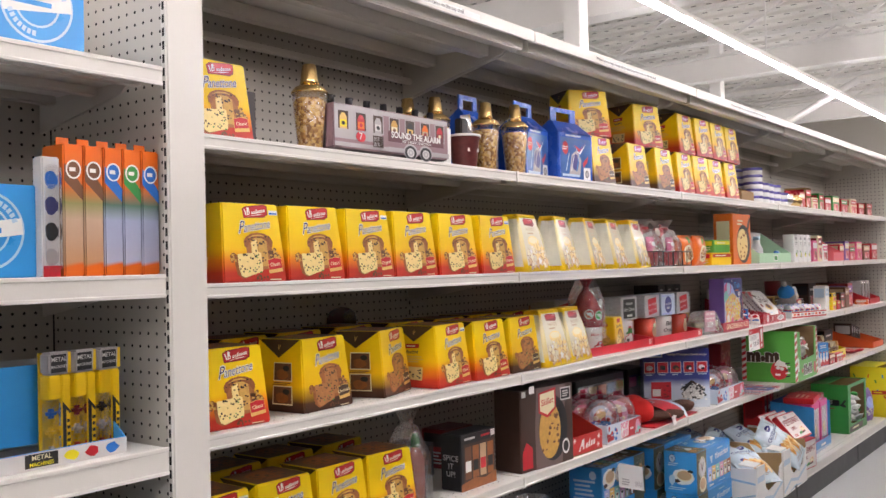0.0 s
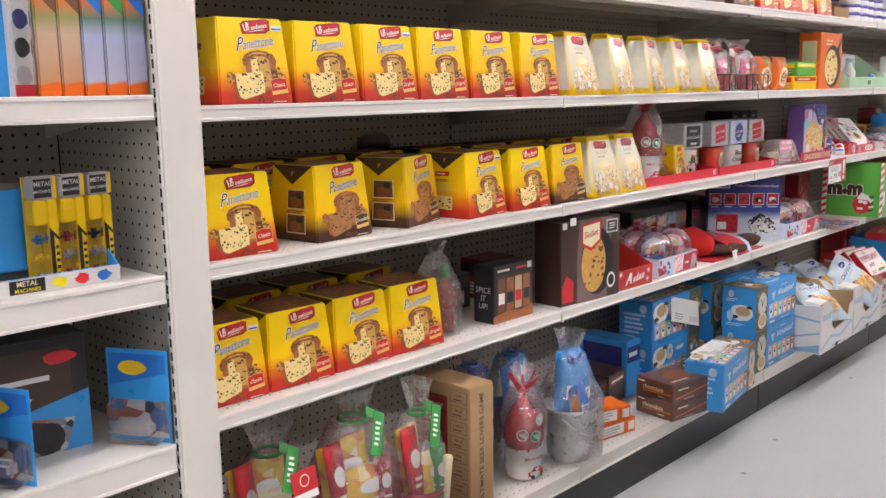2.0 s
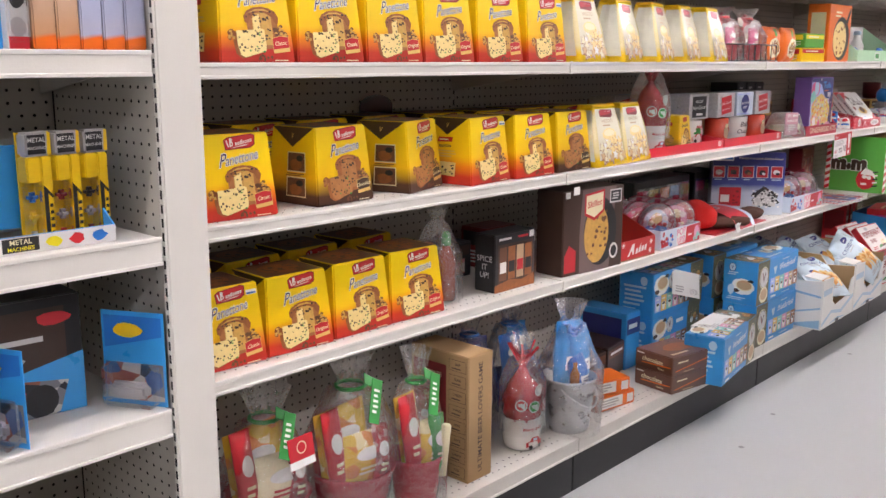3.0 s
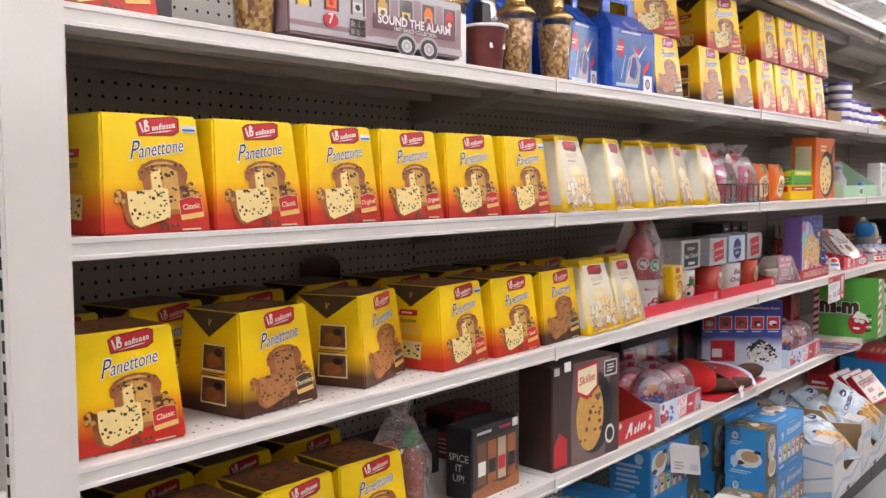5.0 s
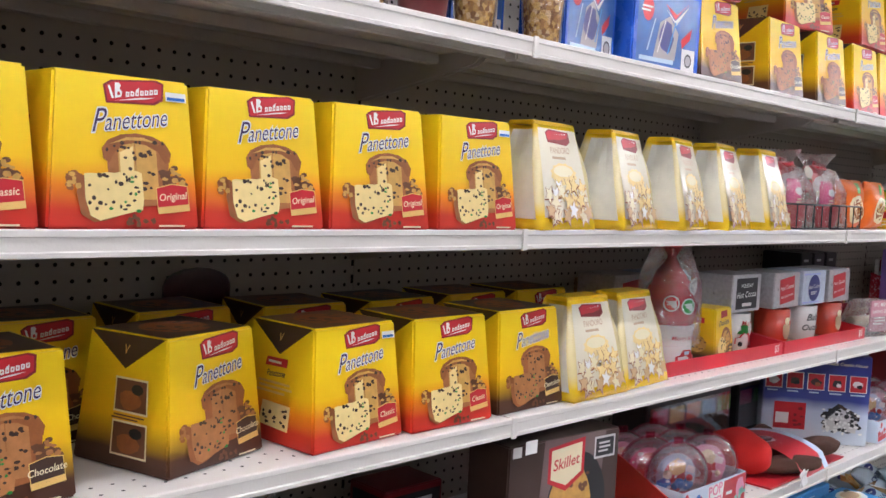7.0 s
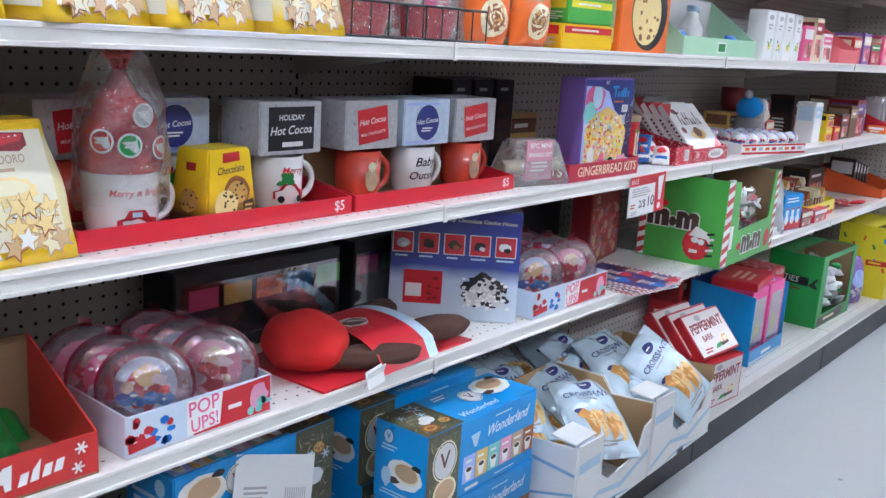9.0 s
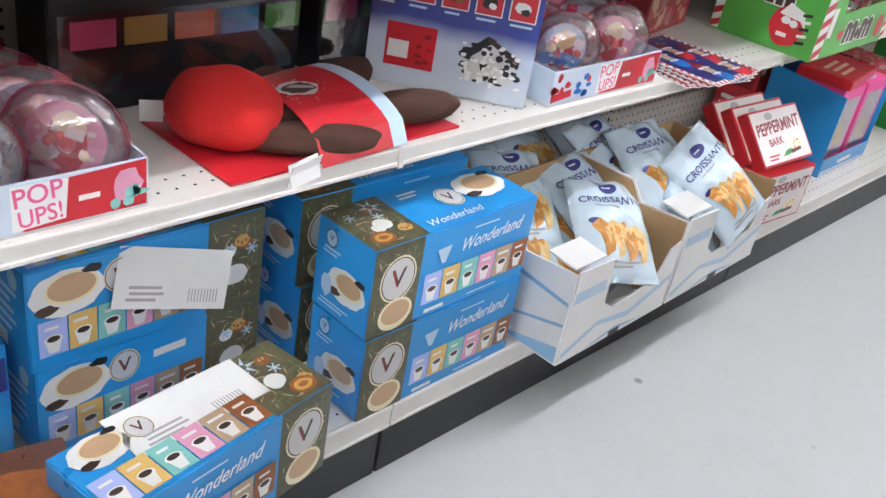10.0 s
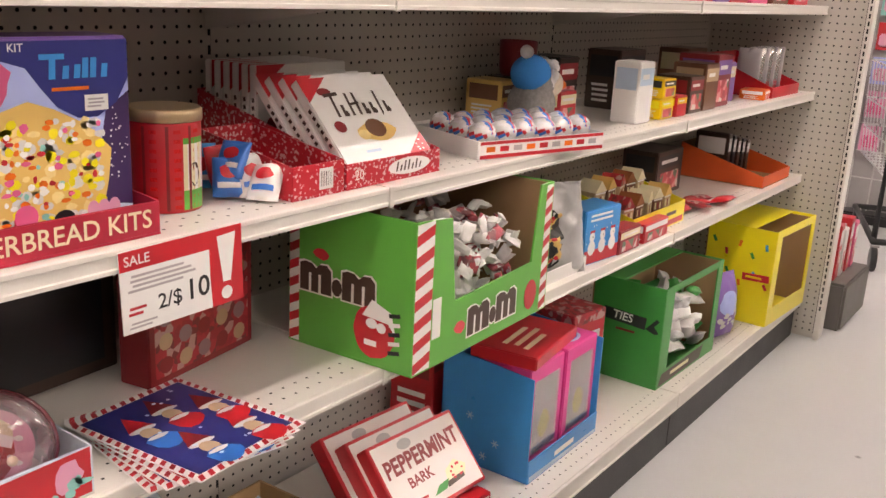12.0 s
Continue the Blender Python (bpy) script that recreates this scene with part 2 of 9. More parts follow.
def box(x0, x1, y0, y1, z0, z1, bevel=0.0):
    return add_box(bmesh.new(), x0, x1, y0, y1, z0, z1, bevel)


def frustum(w, d, h, tw, td, bevel=0.003):
    """A tapered carton on its base, w along y and d along x."""
    bm = bmesh.new()
    v = [bm.verts.new((sx * a / 2, sy * b / 2, z)) for z, a, b in ((0, d, w), (h, td, tw)) for sx, sy in ((-1, -1), (1, -1), (1, 1), (-1, 1))]
    for q in ((3, 2, 1, 0), (4, 5, 6, 7), (0, 1, 5, 4), (1, 2, 6, 5), (2, 3, 7, 6), (3, 0, 4, 7)):
        bm.faces.new([v[i] for i in q])
    if bevel:
        bmesh.ops.bevel(bm, geom=list(bm.edges), offset=bevel, segments=2, affect="EDGES")
    return bm


def lathe(profile, seg=20, mi=0, bm=None, cx=0.0, cy=0.0, caps=True):
    bm = bm or bmesh.new()
    rings = []
    for r, z in profile:
        rings.append([bm.verts.new((cx + max(r, 1e-4) * math.cos(2 * math.pi * k / seg), cy + max(r, 1e-4) * math.sin(2 * math.pi * k / seg), z)) for k in range(seg)])
    for a, b in zip(rings, rings[1:]):
        for k in range(seg):
            f = bm.faces.new((a[k], a[(k + 1) % seg], b[(k + 1) % seg], b[k]))
            f.smooth, f.material_index = True, mi
    for ring, flip in ((rings[0], True), (rings[-1], False)) if caps else ():
        f = bm.faces.new(ring[::-1] if flip else ring)
        f.material_index = mi
    return bm


def tube_along(bm, pts, r, seg=8, mi=0, closed=False):
    """A round rod along points."""
    rings = []
    n = len(pts)
    for i, p in enumerate(pts):
        p = Vector(p)
        a, b = Vector(pts[(i - 1) % n if closed else max(i - 1, 0)]), Vector(pts[(i + 1) % n if closed else min(i + 1, n - 1)])
        t = (b - a).normalized()
        s = t.cross(Vector((0.31, 0.17, 0.93))).normalized()
        u = t.cross(s)
        rings.append([bm.verts.new(p + r * (math.cos(2 * math.pi * k / seg) * s + math.sin(2 * math.pi * k / seg) * u)) for k in range(seg)])
    pairs = list(zip(rings, rings[1:])) + ([(rings[-1], rings[0])] if closed else [])
    for a, b in pairs:
        for k in range(seg):
            f = bm.faces.new((a[k], a[(k + 1) % seg], b[(k + 1) % seg], b[k]))
            f.smooth, f.material_index = True, mi
    return bm


GLYPHS = {}


def glyphs(text, bold=0.012):
    """The outline mesh of a word in the built-in font, one unit high, middle at nought."""
    if (text, bold) not in GLYPHS:
        cu = bpy.data.curves.new("word", "FONT")
        cu.body, cu.size, cu.align_x, cu.align_y, cu.resolution_u, cu.offset = text, 1.0, "CENTER", "CENTER", 3, bold
        ob = new("word", cu)
        me = bpy.data.meshes.new_from_object(ob.evaluated_get(bpy.context.evaluated_depsgraph_get()))
        vs = [(v.co.x, v.co.y) for v in me.vertices]
        fs = [tuple(p.vertices) for p in me.polygons]
        bpy.data.objects.remove(ob)
        bpy.data.meshes.remove(me)
        GLYPHS[text, bold] = (vs, fs)
    return GLYPHS[text, bold]


class Art:
    """Ink on a face: shapes in the face's own metres, u to the right and v up, in thin layers."""

    def __init__(self, place, drape=False):
        self.place, self.bm, self.mats, self.layer, self.drape = place, bmesh.new(), [], 0, drape

    def mi(self, m):
        if m not in self.mats:
            self.mats.append(m)
        return self.mats.index(m)

    def poly(self, pts, m, up=True):
        self.layer += 1 if up else 0
        lift, k, n = 0.0003 + 0.00005 * self.layer, self.mi(m), len(pts)
        if not self.drape:
            self.bm.faces.new([self.bm.verts.new(self.place(u, v, lift)) for u, v in pts]).material_index = k
            return self
        # on a bulged packet the ink follows the surface in rings round its middle
        cu, cv = sum(p[0] for p in pts) / n, sum(p[1] for p in pts) / n
        fine = [(a[0] + (b[0] - a[0]) * q / 3, a[1] + (b[1] - a[1]) * q / 3) for a, b in zip(pts, pts[1:] + pts[:1]) for q in range(3)] if n < 8 else pts
        rings = [[self.bm.verts.new(self.place(cu + (u - cu) * g, cv + (v - cv) * g, lift + 0.0016)) for u, v in fine] for g in (1.0, 0.7, 0.4, 0.15)]
        n = len(fine)
        for ra, rb in zip(rings, rings[1:]):
            for i in range(n):
                self.bm.faces.new((ra[i], ra[(i + 1) % n], rb[(i + 1) % n], rb[i])).material_index = k
        self.bm.faces.new(rings[-1]).material_index = k
        return self

    def rect(self, u0, v0, u1, v1, m, turn=0.0, up=True):
        c, s = math.cos(turn), math.sin(turn)
        mu, mv = (u0 + u1) / 2, (v0 + v1) / 2
        return self.poly([(mu + (a - mu) * c - (b - mv) * s, mv + (a - mu) * s + (b - mv) * c) for a, b in ((u0, v0), (u1, v0), (u1, v1), (u0, v1))], m, up)

    def oval(self, u, v, a, b, m, n=18, wob=0.0, seed=0, up=True):
        r = random.Random(seed)
        return self.poly([(u + a * math.cos(2 * math.pi * k / n) * (1 + wob * (r.random() - 0.5)), v + b * math.sin(2 * math.pi * k / n) * (1 + wob * (r.random() - 0.5))) for k in range(n)], m, up)

    def word(self, text, u, v, size, m, turn=0.0, slant=0.0, wide=1.0, bold=0.012):
        self.layer += 1
        vs, fs = glyphs(text, bold)
        c, s = math.cos(turn), math.sin(turn)
        out = []
        for a, b in vs:
            a, b = (a * wide + slant * b) * size, b * size
            out.append(self.bm.verts.new(self.place(u + a * c - b * s, v + a * s + b * c, 0.0003 + 0.00005 * self.layer + (0.0026 if self.drape else 0))))
        k = self.mi(m)
        for f in fs:
            try:
                self.bm.faces.new([out[i] for i in f]).material_index = k
            except ValueError:
                pass
        return self

    def bars(self, u0, v0, u1, v1, rows, m, seed=1):
        r = random.Random(seed)
        h = (v1 - v0) / rows
        self.layer += 1
        for k in range(rows):
            self.rect(u0 + (u1 - u0) * 0.1 * r.random(), v0 + h * k + h * 0.25, u1 - (u1 - u0) * 0.3 * r.random(), v0 + h * k + h * 0.75, m, up=False)
        return self

    def dots(self, u0, v0, u1, v1, n, a, m, seed=1):
        r = random.Random(seed)
        self.layer += 1
        for k in range(n):
            self.oval(u0 + (u1 - u0) * r.random(), v0 + (v1 - v0) * r.random(), a * (0.6 + 0.8 * r.random()), a * (0.5 + 0.6 * r.random()), m, 7, 0.4, k, up=False)
        return self

    def pines(self, u0, v0, u1, v1, n=70, seed=1):
        """Fir sprigs, cones, sugar crystals and spices as print."""
        r = random.Random(seed)
        self.rect(u0, v0, u1, v1, PINES)
        self.layer += 1
        for k in range(n):
            u, v, t, g = u0 + (u1 - u0) * (0.08 + 0.84 * r.random()), v0 + (v1 - v0) * (0.06 + 0.88 * r.random()), 6.3 * r.random(), 0.006 + 0.006 * r.random()
            c, s = math.cos(t) * g, math.sin(t) * g
            u, v = min(max(u, u0 + g), u1 - g), min(max(v, v0 + g), v1 - g)
            self.poly([(u - c, v - s), (u + s * 0.12, v - c * 0.12), (u + c, v + s), (u - s * 0.12, v + c * 0.12)], (NEEDLE, BROWN, NEEDLE, TAN)[k % 4], up=False)
        for k in range(3):
            u, v = u0 + (u1 - u0) * (0.2 + 0.6 * r.random()), v0 + (v1 - v0) * (0.15 + 0.7 * r.random())
            self.oval(u, v, 0.013, 0.011, (CAKE, WHITE, CRUMB2)[k], 14, 0.2, k)
            for q in range(5):
                self.oval(u - 0.007 + 0.0035 * q, v + 0.004 * math.sin(q * 2.4), 0.0028, 0.0035, (CREAM if k == 1 else TAN) if q % 2 else (WHITE if k == 1 else CAKE), 7, 0.3, q)
        for k in range(2):
            u, v = u0 + (u1 - u0) * (0.2 + 0.6 * r.random()), v0 + (v1 - v0) * (0.2 + 0.6 * r.random())
            for q in range(3):
                self.rect(u - 0.011, v - 0.0014, u + 0.011, v + 0.0014, PALE, 1.05 * q)
        self.layer += 1
        return self

    def put(self, name, parent, label=""):
        return part(name, self.bm, self.mats or [WHITE], parent, label)


def front(d, w, h, td=None, tw=None):
    """The face towards the aisle of a carton standing on its base."""
    td, tw = td or d, tw or w
    return lambda u, v, k: Vector((d / 2 + (td - d) / 2 * v / h + k, u * (1 + (tw / w - 1) * v / h), v))


def side(d, w, h, td=None, tw=None):
    """The face that looks back down the aisle."""
    td, tw = td or d, tw or w
    return lambda u, v, k: Vector((u * (1 + (td / d - 1) * v / h), -(w / 2 + (tw - w) / 2 * v / h) - k, v))


def top(h):
    return lambda u, v, k: Vector((-v, u, h + k))


def at(x, y, z, turn=0.0, lean=0.0, tip=0.0):
    """Base place; turn about the vertical, lean back from the aisle, tip sideways (degrees)."""
    return Matrix.Translation((x, y, z)) @ Matrix.Rotation(radians(turn), 4, "Z") @ Matrix.Rotation(radians(-lean), 4, "Y") @ Matrix.Rotation(radians(tip), 4, "X")


# ---- the building ----
floor = part("floor", box(-16, 16, -14, 34, -0.1, 0.0), FLOOR)
tagged(floor, "pale grey polished concrete store floor with faint scuffs", "floor", kind="structure")
bm = bmesh.new()
add_box(bm, -16, 16, -14, 34, 6.4, 6.5)
for k in range(66):
    add_box(bm, -15.9, 15.9, -8 + 0.62 * k, -7.84 + 0.62 * k, 6.33, 6.4)
# Flat grey quads paint the shade of slots under the deck ribs.
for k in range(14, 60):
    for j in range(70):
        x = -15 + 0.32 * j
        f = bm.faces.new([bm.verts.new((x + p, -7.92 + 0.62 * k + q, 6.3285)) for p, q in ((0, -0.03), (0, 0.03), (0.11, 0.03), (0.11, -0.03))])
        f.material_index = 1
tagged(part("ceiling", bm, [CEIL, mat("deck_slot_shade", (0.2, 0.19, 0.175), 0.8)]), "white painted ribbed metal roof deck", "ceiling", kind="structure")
for nm, b in (("wall_north", (-16, 16, 34, 34.2)), ("wall_south", (-16, 16, -14.2, -14)), ("wall_west", (-16.2, -16, -14, 34)), ("wall_east", (16, 16.2, -14, 34))):
    tagged(part(nm, box(*b, 0, 6.4), PLASTER), "plain cream painted store wall", "wall", kind="structure")


# Unseen dark block, added to keep low light out of the shelf interiors.
tagged(part("light_block_opposite", box(2.45, 3.2, -13, 15, 0, 2.15), mat("light_block_dark", (0.15, 0.13, 0.115), 0.7, var=0.5, scale=6)), "plain dark unseen block across the aisle, added to cut low light", "partition", kind="structure")


def girder(y, x0, x1, z):
    g = thing("roof_girder", "white painted steel roof girder", "girder", "roof girders", "structure")
    bm = bmesh.new()
    add_box(bm, x0, x1, y - 0.14, y + 0.14, z, z + 0.04, 0.004)
    add_box(bm, x0, x1, y - 0.02, y + 0.02, z + 0.04, z + 0.46)
    add_box(bm, x0, x1, y - 0.14, y + 0.14, z + 0.46, z + 0.5, 0.004)
    part("flange_beam", bm, BEAM, g)


def truss(y, z0, z1):
    g = thing("roof_truss", "white open-web steel roof truss", "truss", "roof trusses", "structure")
    part("top_chord", box(-15.9, 15.9, y - 0.05, y + 0.05, z1, z1 + 0.07), BEAM, g)
    part("bottom_chord", box(-15.9, 15.9, y - 0.05, y + 0.05, z0 - 0.07, z0), BEAM, g)
    bm = bmesh.new()
    n = 26
    for k in range(n):
        a, b = -15.9 + 31.8 * k / n, -15.9 + 31.8 * (k + 1) / n
        tube_along(bm, [(a, y, z0 if k % 2 else z1), (b, y, z1 if k % 2 else z0)], 0.03, 5)
    part("web", bm, BEAM, g)


for k in range(9):
    truss(4.4 + 3.1 * k, 5.55, 6.2)
g = thing("roof_beam", "white boxed roof beam ending beside a column", "beam", kind="structure")
part("boxed_beam", box(-15.9, -3.2, 10.8, 11.2, 4.75, 5.25, 0.01), BEAM, g)
girder(17.5, -15.9, 15.9, 4.9)
girder(25.0, -15.9, 15.9, 4.9)
for x, y in ((-4.8, 10.4), (-6.2, 19.5), (6.5, 10.3)):
    c = thing("column", "white painted square steel store column", "column", "store columns", "structure", at(x, y, 0))
    part("shaft", box(-0.13, 0.13, -0.13, 0.13, 0, 6.4, 0.01), BEAM, c)
unit = thing("air_duct", "white sheet-metal air duct box under the roof", "duct", m=at(-4.4, 11.6, 5.0))
part("casing", box(-0.75, 0.75, -0.35, 0.35, 0, 0.5, 0.01), BEAM, unit)
part("hanger", box(-0.02, 0.02, -0.02, 0.02, 0.5, 1.4), BEAM, unit)
for a, b in (((-6.2, 19.5, 3.4), (-3.2, 19.5, 4.9)), ((-6.2, 19.5, 3.4), (-9.0, 19.5, 4.9))):
    g = thing("diagonal_brace", "white painted diagonal steel roof brace", "brace", "roof braces", "structure")
    bm = tube_along(bmesh.new(), [a, b], 0.07, 6)
    part("rod", bm, BEAM, g)


def strip_light(x, z=4.4):
    s = thing("strip_light", "continuous white fluorescent strip light under the roof", "strip light", "strip lights", m=at(x, 10, z))
    part("housing", box(-0.055, 0.055, -22, 22, 0.05, 0.13, 0.01), BEAM, s)
    part("tube", box(-0.04, 0.04, -22, 22, 0.0, 0.05, 0.015), TUBE, s, "glowing white fluorescent tubes")
    bm = bmesh.new()
    for k in range(11):
        add_box(bm, -0.01, 0.01, -20 + 4 * k, -19.98 + 4 * k, 0.13, 1.95)
    part("suspension", bm, BEAM, s)


for x in (-3.33, 1.07, 5.47, 9.87, 14.27):
    strip_light(x)


# ---- the shelving run ----
BACK, END = -0.42, 6.08
SEC = 1.22
LEVELS = (("A", 1.517), ("B", 1.220), ("C", 0.921), ("D", 0.619))


def pegs(y0, y1, z0, z1, pitch=0.0254, hole=0.0034):
    """A sheet in the y-z plane facing +x, with real round holes on a grid."""
    ny, nz = int((y1 - y0) / pitch), int((z1 - z0) / pitch)
    oy = np.array([-1, 0, 1, 1, 1, 0, -1, -1]) * 0.5
    oz = np.array([-1, -1, -1, 0, 1, 1, 1, 0]) * 0.5
    a = np.radians([225, 270, 315, 0, 45, 90, 135, 180])
    sy, sz = (y1 - y0) / ny, (z1 - z0) / nz
    cy, cz = np.meshgrid(y0 + sy * (np.arange(ny) + 0.5), z0 + sz * (np.arange(nz) + 0.5), indexing="ij")
    cy, cz = cy.ravel(), cz.ravel()
    n = len(cy)
    vy = np.concatenate([cy[:, None] + oy * sy, cy[:, None] + hole * np.cos(a)], 1)
    vz = np.concatenate([cz[:, None] + oz * sz, cz[:, None] + hole * np.sin(a)], 1)
    v = np.stack([np.zeros(n * 16), vy.ravel(), vz.ravel()], 1)
    k = np.arange(8)
    quad = np.stack([k, (k + 1) % 8, (k + 1) % 8 + 8, k + 8], 1)
    f = (quad[None] + 16 * np.arange(n)[:, None, None]).reshape(-1, 4)
    me = bpy.data.meshes.new("peg_sheet")
    me.from_pydata(v.tolist(), [], f.tolist())
    me.materials.append(PEG)
    return me


def peg_panel(name, label, m, w, z0, z1, group=""):
    t = thing(name, label, "pegboard", group, "structure", m)
    s = new("perforated_sheet", pegs(0, w, z0, z1))
    s.parent = t
    # Black sheet added behind the holes so that they read as shaded.
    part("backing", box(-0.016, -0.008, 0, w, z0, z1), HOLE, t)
    return t


for k in range(-1, 5):
    y0 = k * SEC
    peg_panel("back_panel", "cream perforated pegboard shelf back", at(BACK, y0 + 0.004, 0), SEC - 0.008, 0.18, 1.92 if k >= 0 else 1.92, "back panels")
    if k >= 0:
        u = thing("upright", "slotted cream steel shelving upright", "upright", "uprights", "structure", at(BACK, y0 + SEC, 0))
        part("channel", box(-0.03, -0.0005, -0.004, 0.004, 0.0, 1.95), STEEL_GREY, u)
        bm = bmesh.new()
        for j in range(52):
            add_box(bm, -0.001, 0.0015, -0.0022, 0.0022, 0.2 + j * 0.033, 0.216 + j * 0.033)
        part("slots", bm, HOLE, u)
tagged(part("wall_spine", box(-0.5, -0.44, -SEC, END + 0.1, 0.0, 1.95), STEEL_GREY), "cream steel spine between back-to-back shelves", "shelf spine", kind="structure")


def deck_dots(bm, x0, x1, y0, y1, z, pitch, r, mi):
    ny, nx = max(1, int((y1 - y0) / pitch)), max(1, int(round((x1 - x0) / pitch)))
    for i in range(ny):
        for j in range(nx):
            cx, cy = x0 + (j + 0.5) * (x1 - x0) / nx, y0 + (i + 0.5) * pitch
            f = bm.faces.new([bm.verts.new((cx + r * math.cos(a), cy + r * math.sin(a), z)) for a in (0, 1.05, 2.09, 3.14, 4.19, 5.24)])
            f.material_index = mi


def extrude_y(profile, y0, y1, x=0.0):
    """A rolled steel section: a closed x-z profile run along y."""
    bm = bmesh.new()
    a, b = [[bm.verts.new((x + px, y, pz)) for px, pz in profile] for y in (y0, y1)]
    n = len(profile)
    for i in range(n):
        bm.faces.new((a[i], a[(i + 1) % n], b[(i + 1) % n], b[i]))
    bm.faces.new(a)
    bm.faces.new(b)
    bmesh.ops.recalc_face_normals(bm, faces=bm.faces)
    return bm


def shelf_unit(y0, y1, z, x1=0.0, lip=0.028, kind="shelf", holes=True):
    """One steel shelf: deck, price-rail lip with ridges, underside ribs and two brackets."""
    s = thing(kind, "cream enamelled steel gondola shelf with a ridged front lip", "shelf", "gondola shelves", m=at(0, 0, z))
    y0, y1 = y0 + 0.002, y1 - 0.002
    part("deck", box(BACK + 0.004, x1 - 0.006, y0, y1, -0.012, 0.0, 0.002), STEEL, s)
    part("front_lip", extrude_y([(-0.0055, -lip), (-0.001, -lip - 0.001), (0.002, -lip), (0.0022, -lip + 0.005), (0.0, -lip + 0.0065), (0.0, -0.0075), (0.0022, -0.006), (0.0022, 0.0), (0.001, 0.0014), (-0.0055, 0.0014)], y0, y1, x1), STEEL, s)
    bm = bmesh.new()
    for x in (BACK + 0.06, BACK + 0.21, x1 - 0.06):
        add_box(bm, x - 0.014, x + 0.014, y0 + 0.01, y1 - 0.01, -0.03, -0.0122, 0.003)
    part("underside_ribs", bm, STEEL_GREY, s)
    for y in (y0 + 0.006, y1 - 0.006):
        bm = bmesh.new()
        v = [bm.verts.new((x, y + d, zz)) for d in (-0.003, 0.003) for x, zz in ((BACK + 0.003, -0.014), (x1 - 0.09, -0.014), (x1 - 0.12, -0.034), (BACK + 0.003, -0.085))]
        for q in ((3, 2, 1, 0), (4, 5, 6, 7), (0, 1, 5, 4), (1, 2, 6, 5), (2, 3, 7, 6), (3, 0, 4, 7)):
            bm.faces.new([v[i] for i in q])
        part("bracket", bm, STEEL_GREY, s)
    if holes:
        bm = bmesh.new()
        # Flat dark dots: the shade of deck holes put in as colour.
        deck_dots(bm, x1 - 0.075, x1 - 0.02, y0 + 0.02, y1 - 0.02, 0.0006, 0.026, 0.0026, 0)
        part("deck_holes", bm, HOLE, s)
    return s


for k in range(5):
    a, b = max(k * SEC, 0.06), min((k + 1) * SEC, END)
    for nm, z in LEVELS:
        shelf_unit(a, b, z)
    # base deck with kick plate
    s = shelf_unit(a, b, 0.171, 0.07, 0.045, "base_shelf")
    part("kick_plate", box(0.044, 0.052, a + 0.002, b - 0.002, -0.171, -0.046, 0.002), KICK, s, "black steel kick plate")
    # canopy shelf
    c = thing("canopy_shelf", "cream steel top canopy shelf with a notice strip", "shelf", "canopy shelves", m=at(0, 0, 1.92))
    part("deck", box(BACK - 0.02, 0.066, a + 0.002, b - 0.002, -0.014, 0.0, 0.002), STEEL, c)
    bm = box(0.066, 0.073, a + 0.002, b - 0.002, -0.03, 0.004, 0.002)
    part("front_lip", bm, STEEL, c)
    bm = bmesh.new()
    for x in (-0.3, -0.1, 0.02):
        add_box(bm, x - 0.02, x + 0.02, a + 0.01, b - 0.01, -0.05, -0.0145, 0.004)
    part("underside_ribs", bm, STEEL_GREY, c)
    for y in (a + 0.008, b - 0.008):
        bm = bmesh.new()
        v = [bm.verts.new((x, y + d, zz)) for d in (-0.004, 0.004) for x, zz in ((BACK + 0.003, -0.016), (0.0, -0.016), (-0.04, -0.05), (BACK + 0.003, -0.14))]
        for q in ((3, 2, 1, 0), (4, 5, 6, 7), (0, 1, 5, 4), (1, 2, 6, 5), (2, 3, 7, 6), (3, 0, 4, 7)):
            bm.faces.new([v[i] for i in q])
        part("bracket", bm, STEEL_GREY, c)
    rail = part("light_rail", box(BACK + 0.04, BACK + 0.06, a + 0.03, b - 0.03, -0.1, -0.08, 0.004), STEEL, c)
    if k < 3:
        art = Art(lambda u, v, q, y=(a + b) / 2: Vector((0.0732 + q, y + u, v)))
        art.rect(-0.28 + 0.1 * k, -0.022, 0.3, -0.006, WHITE)
        art.word("We're here to help! Please ask for assistance with items on the top shelf.", 0.0, -0.014, 0.0155, BLACK)
        art.put("notice_strip", c, "white notice strip with black lettering")

# joint clips on the lips
for k in range(1, 5):
    for nm, z in LEVELS:
        j = thing("lip_clip", "small clear plastic clip over a shelf joint", "clip", "lip clips", m=at(0.0013, k * SEC, z))
        part("clip", box(0.0, 0.0035, -0.006, 0.006, -0.031, 0.003, 0.001), STEEL, j)


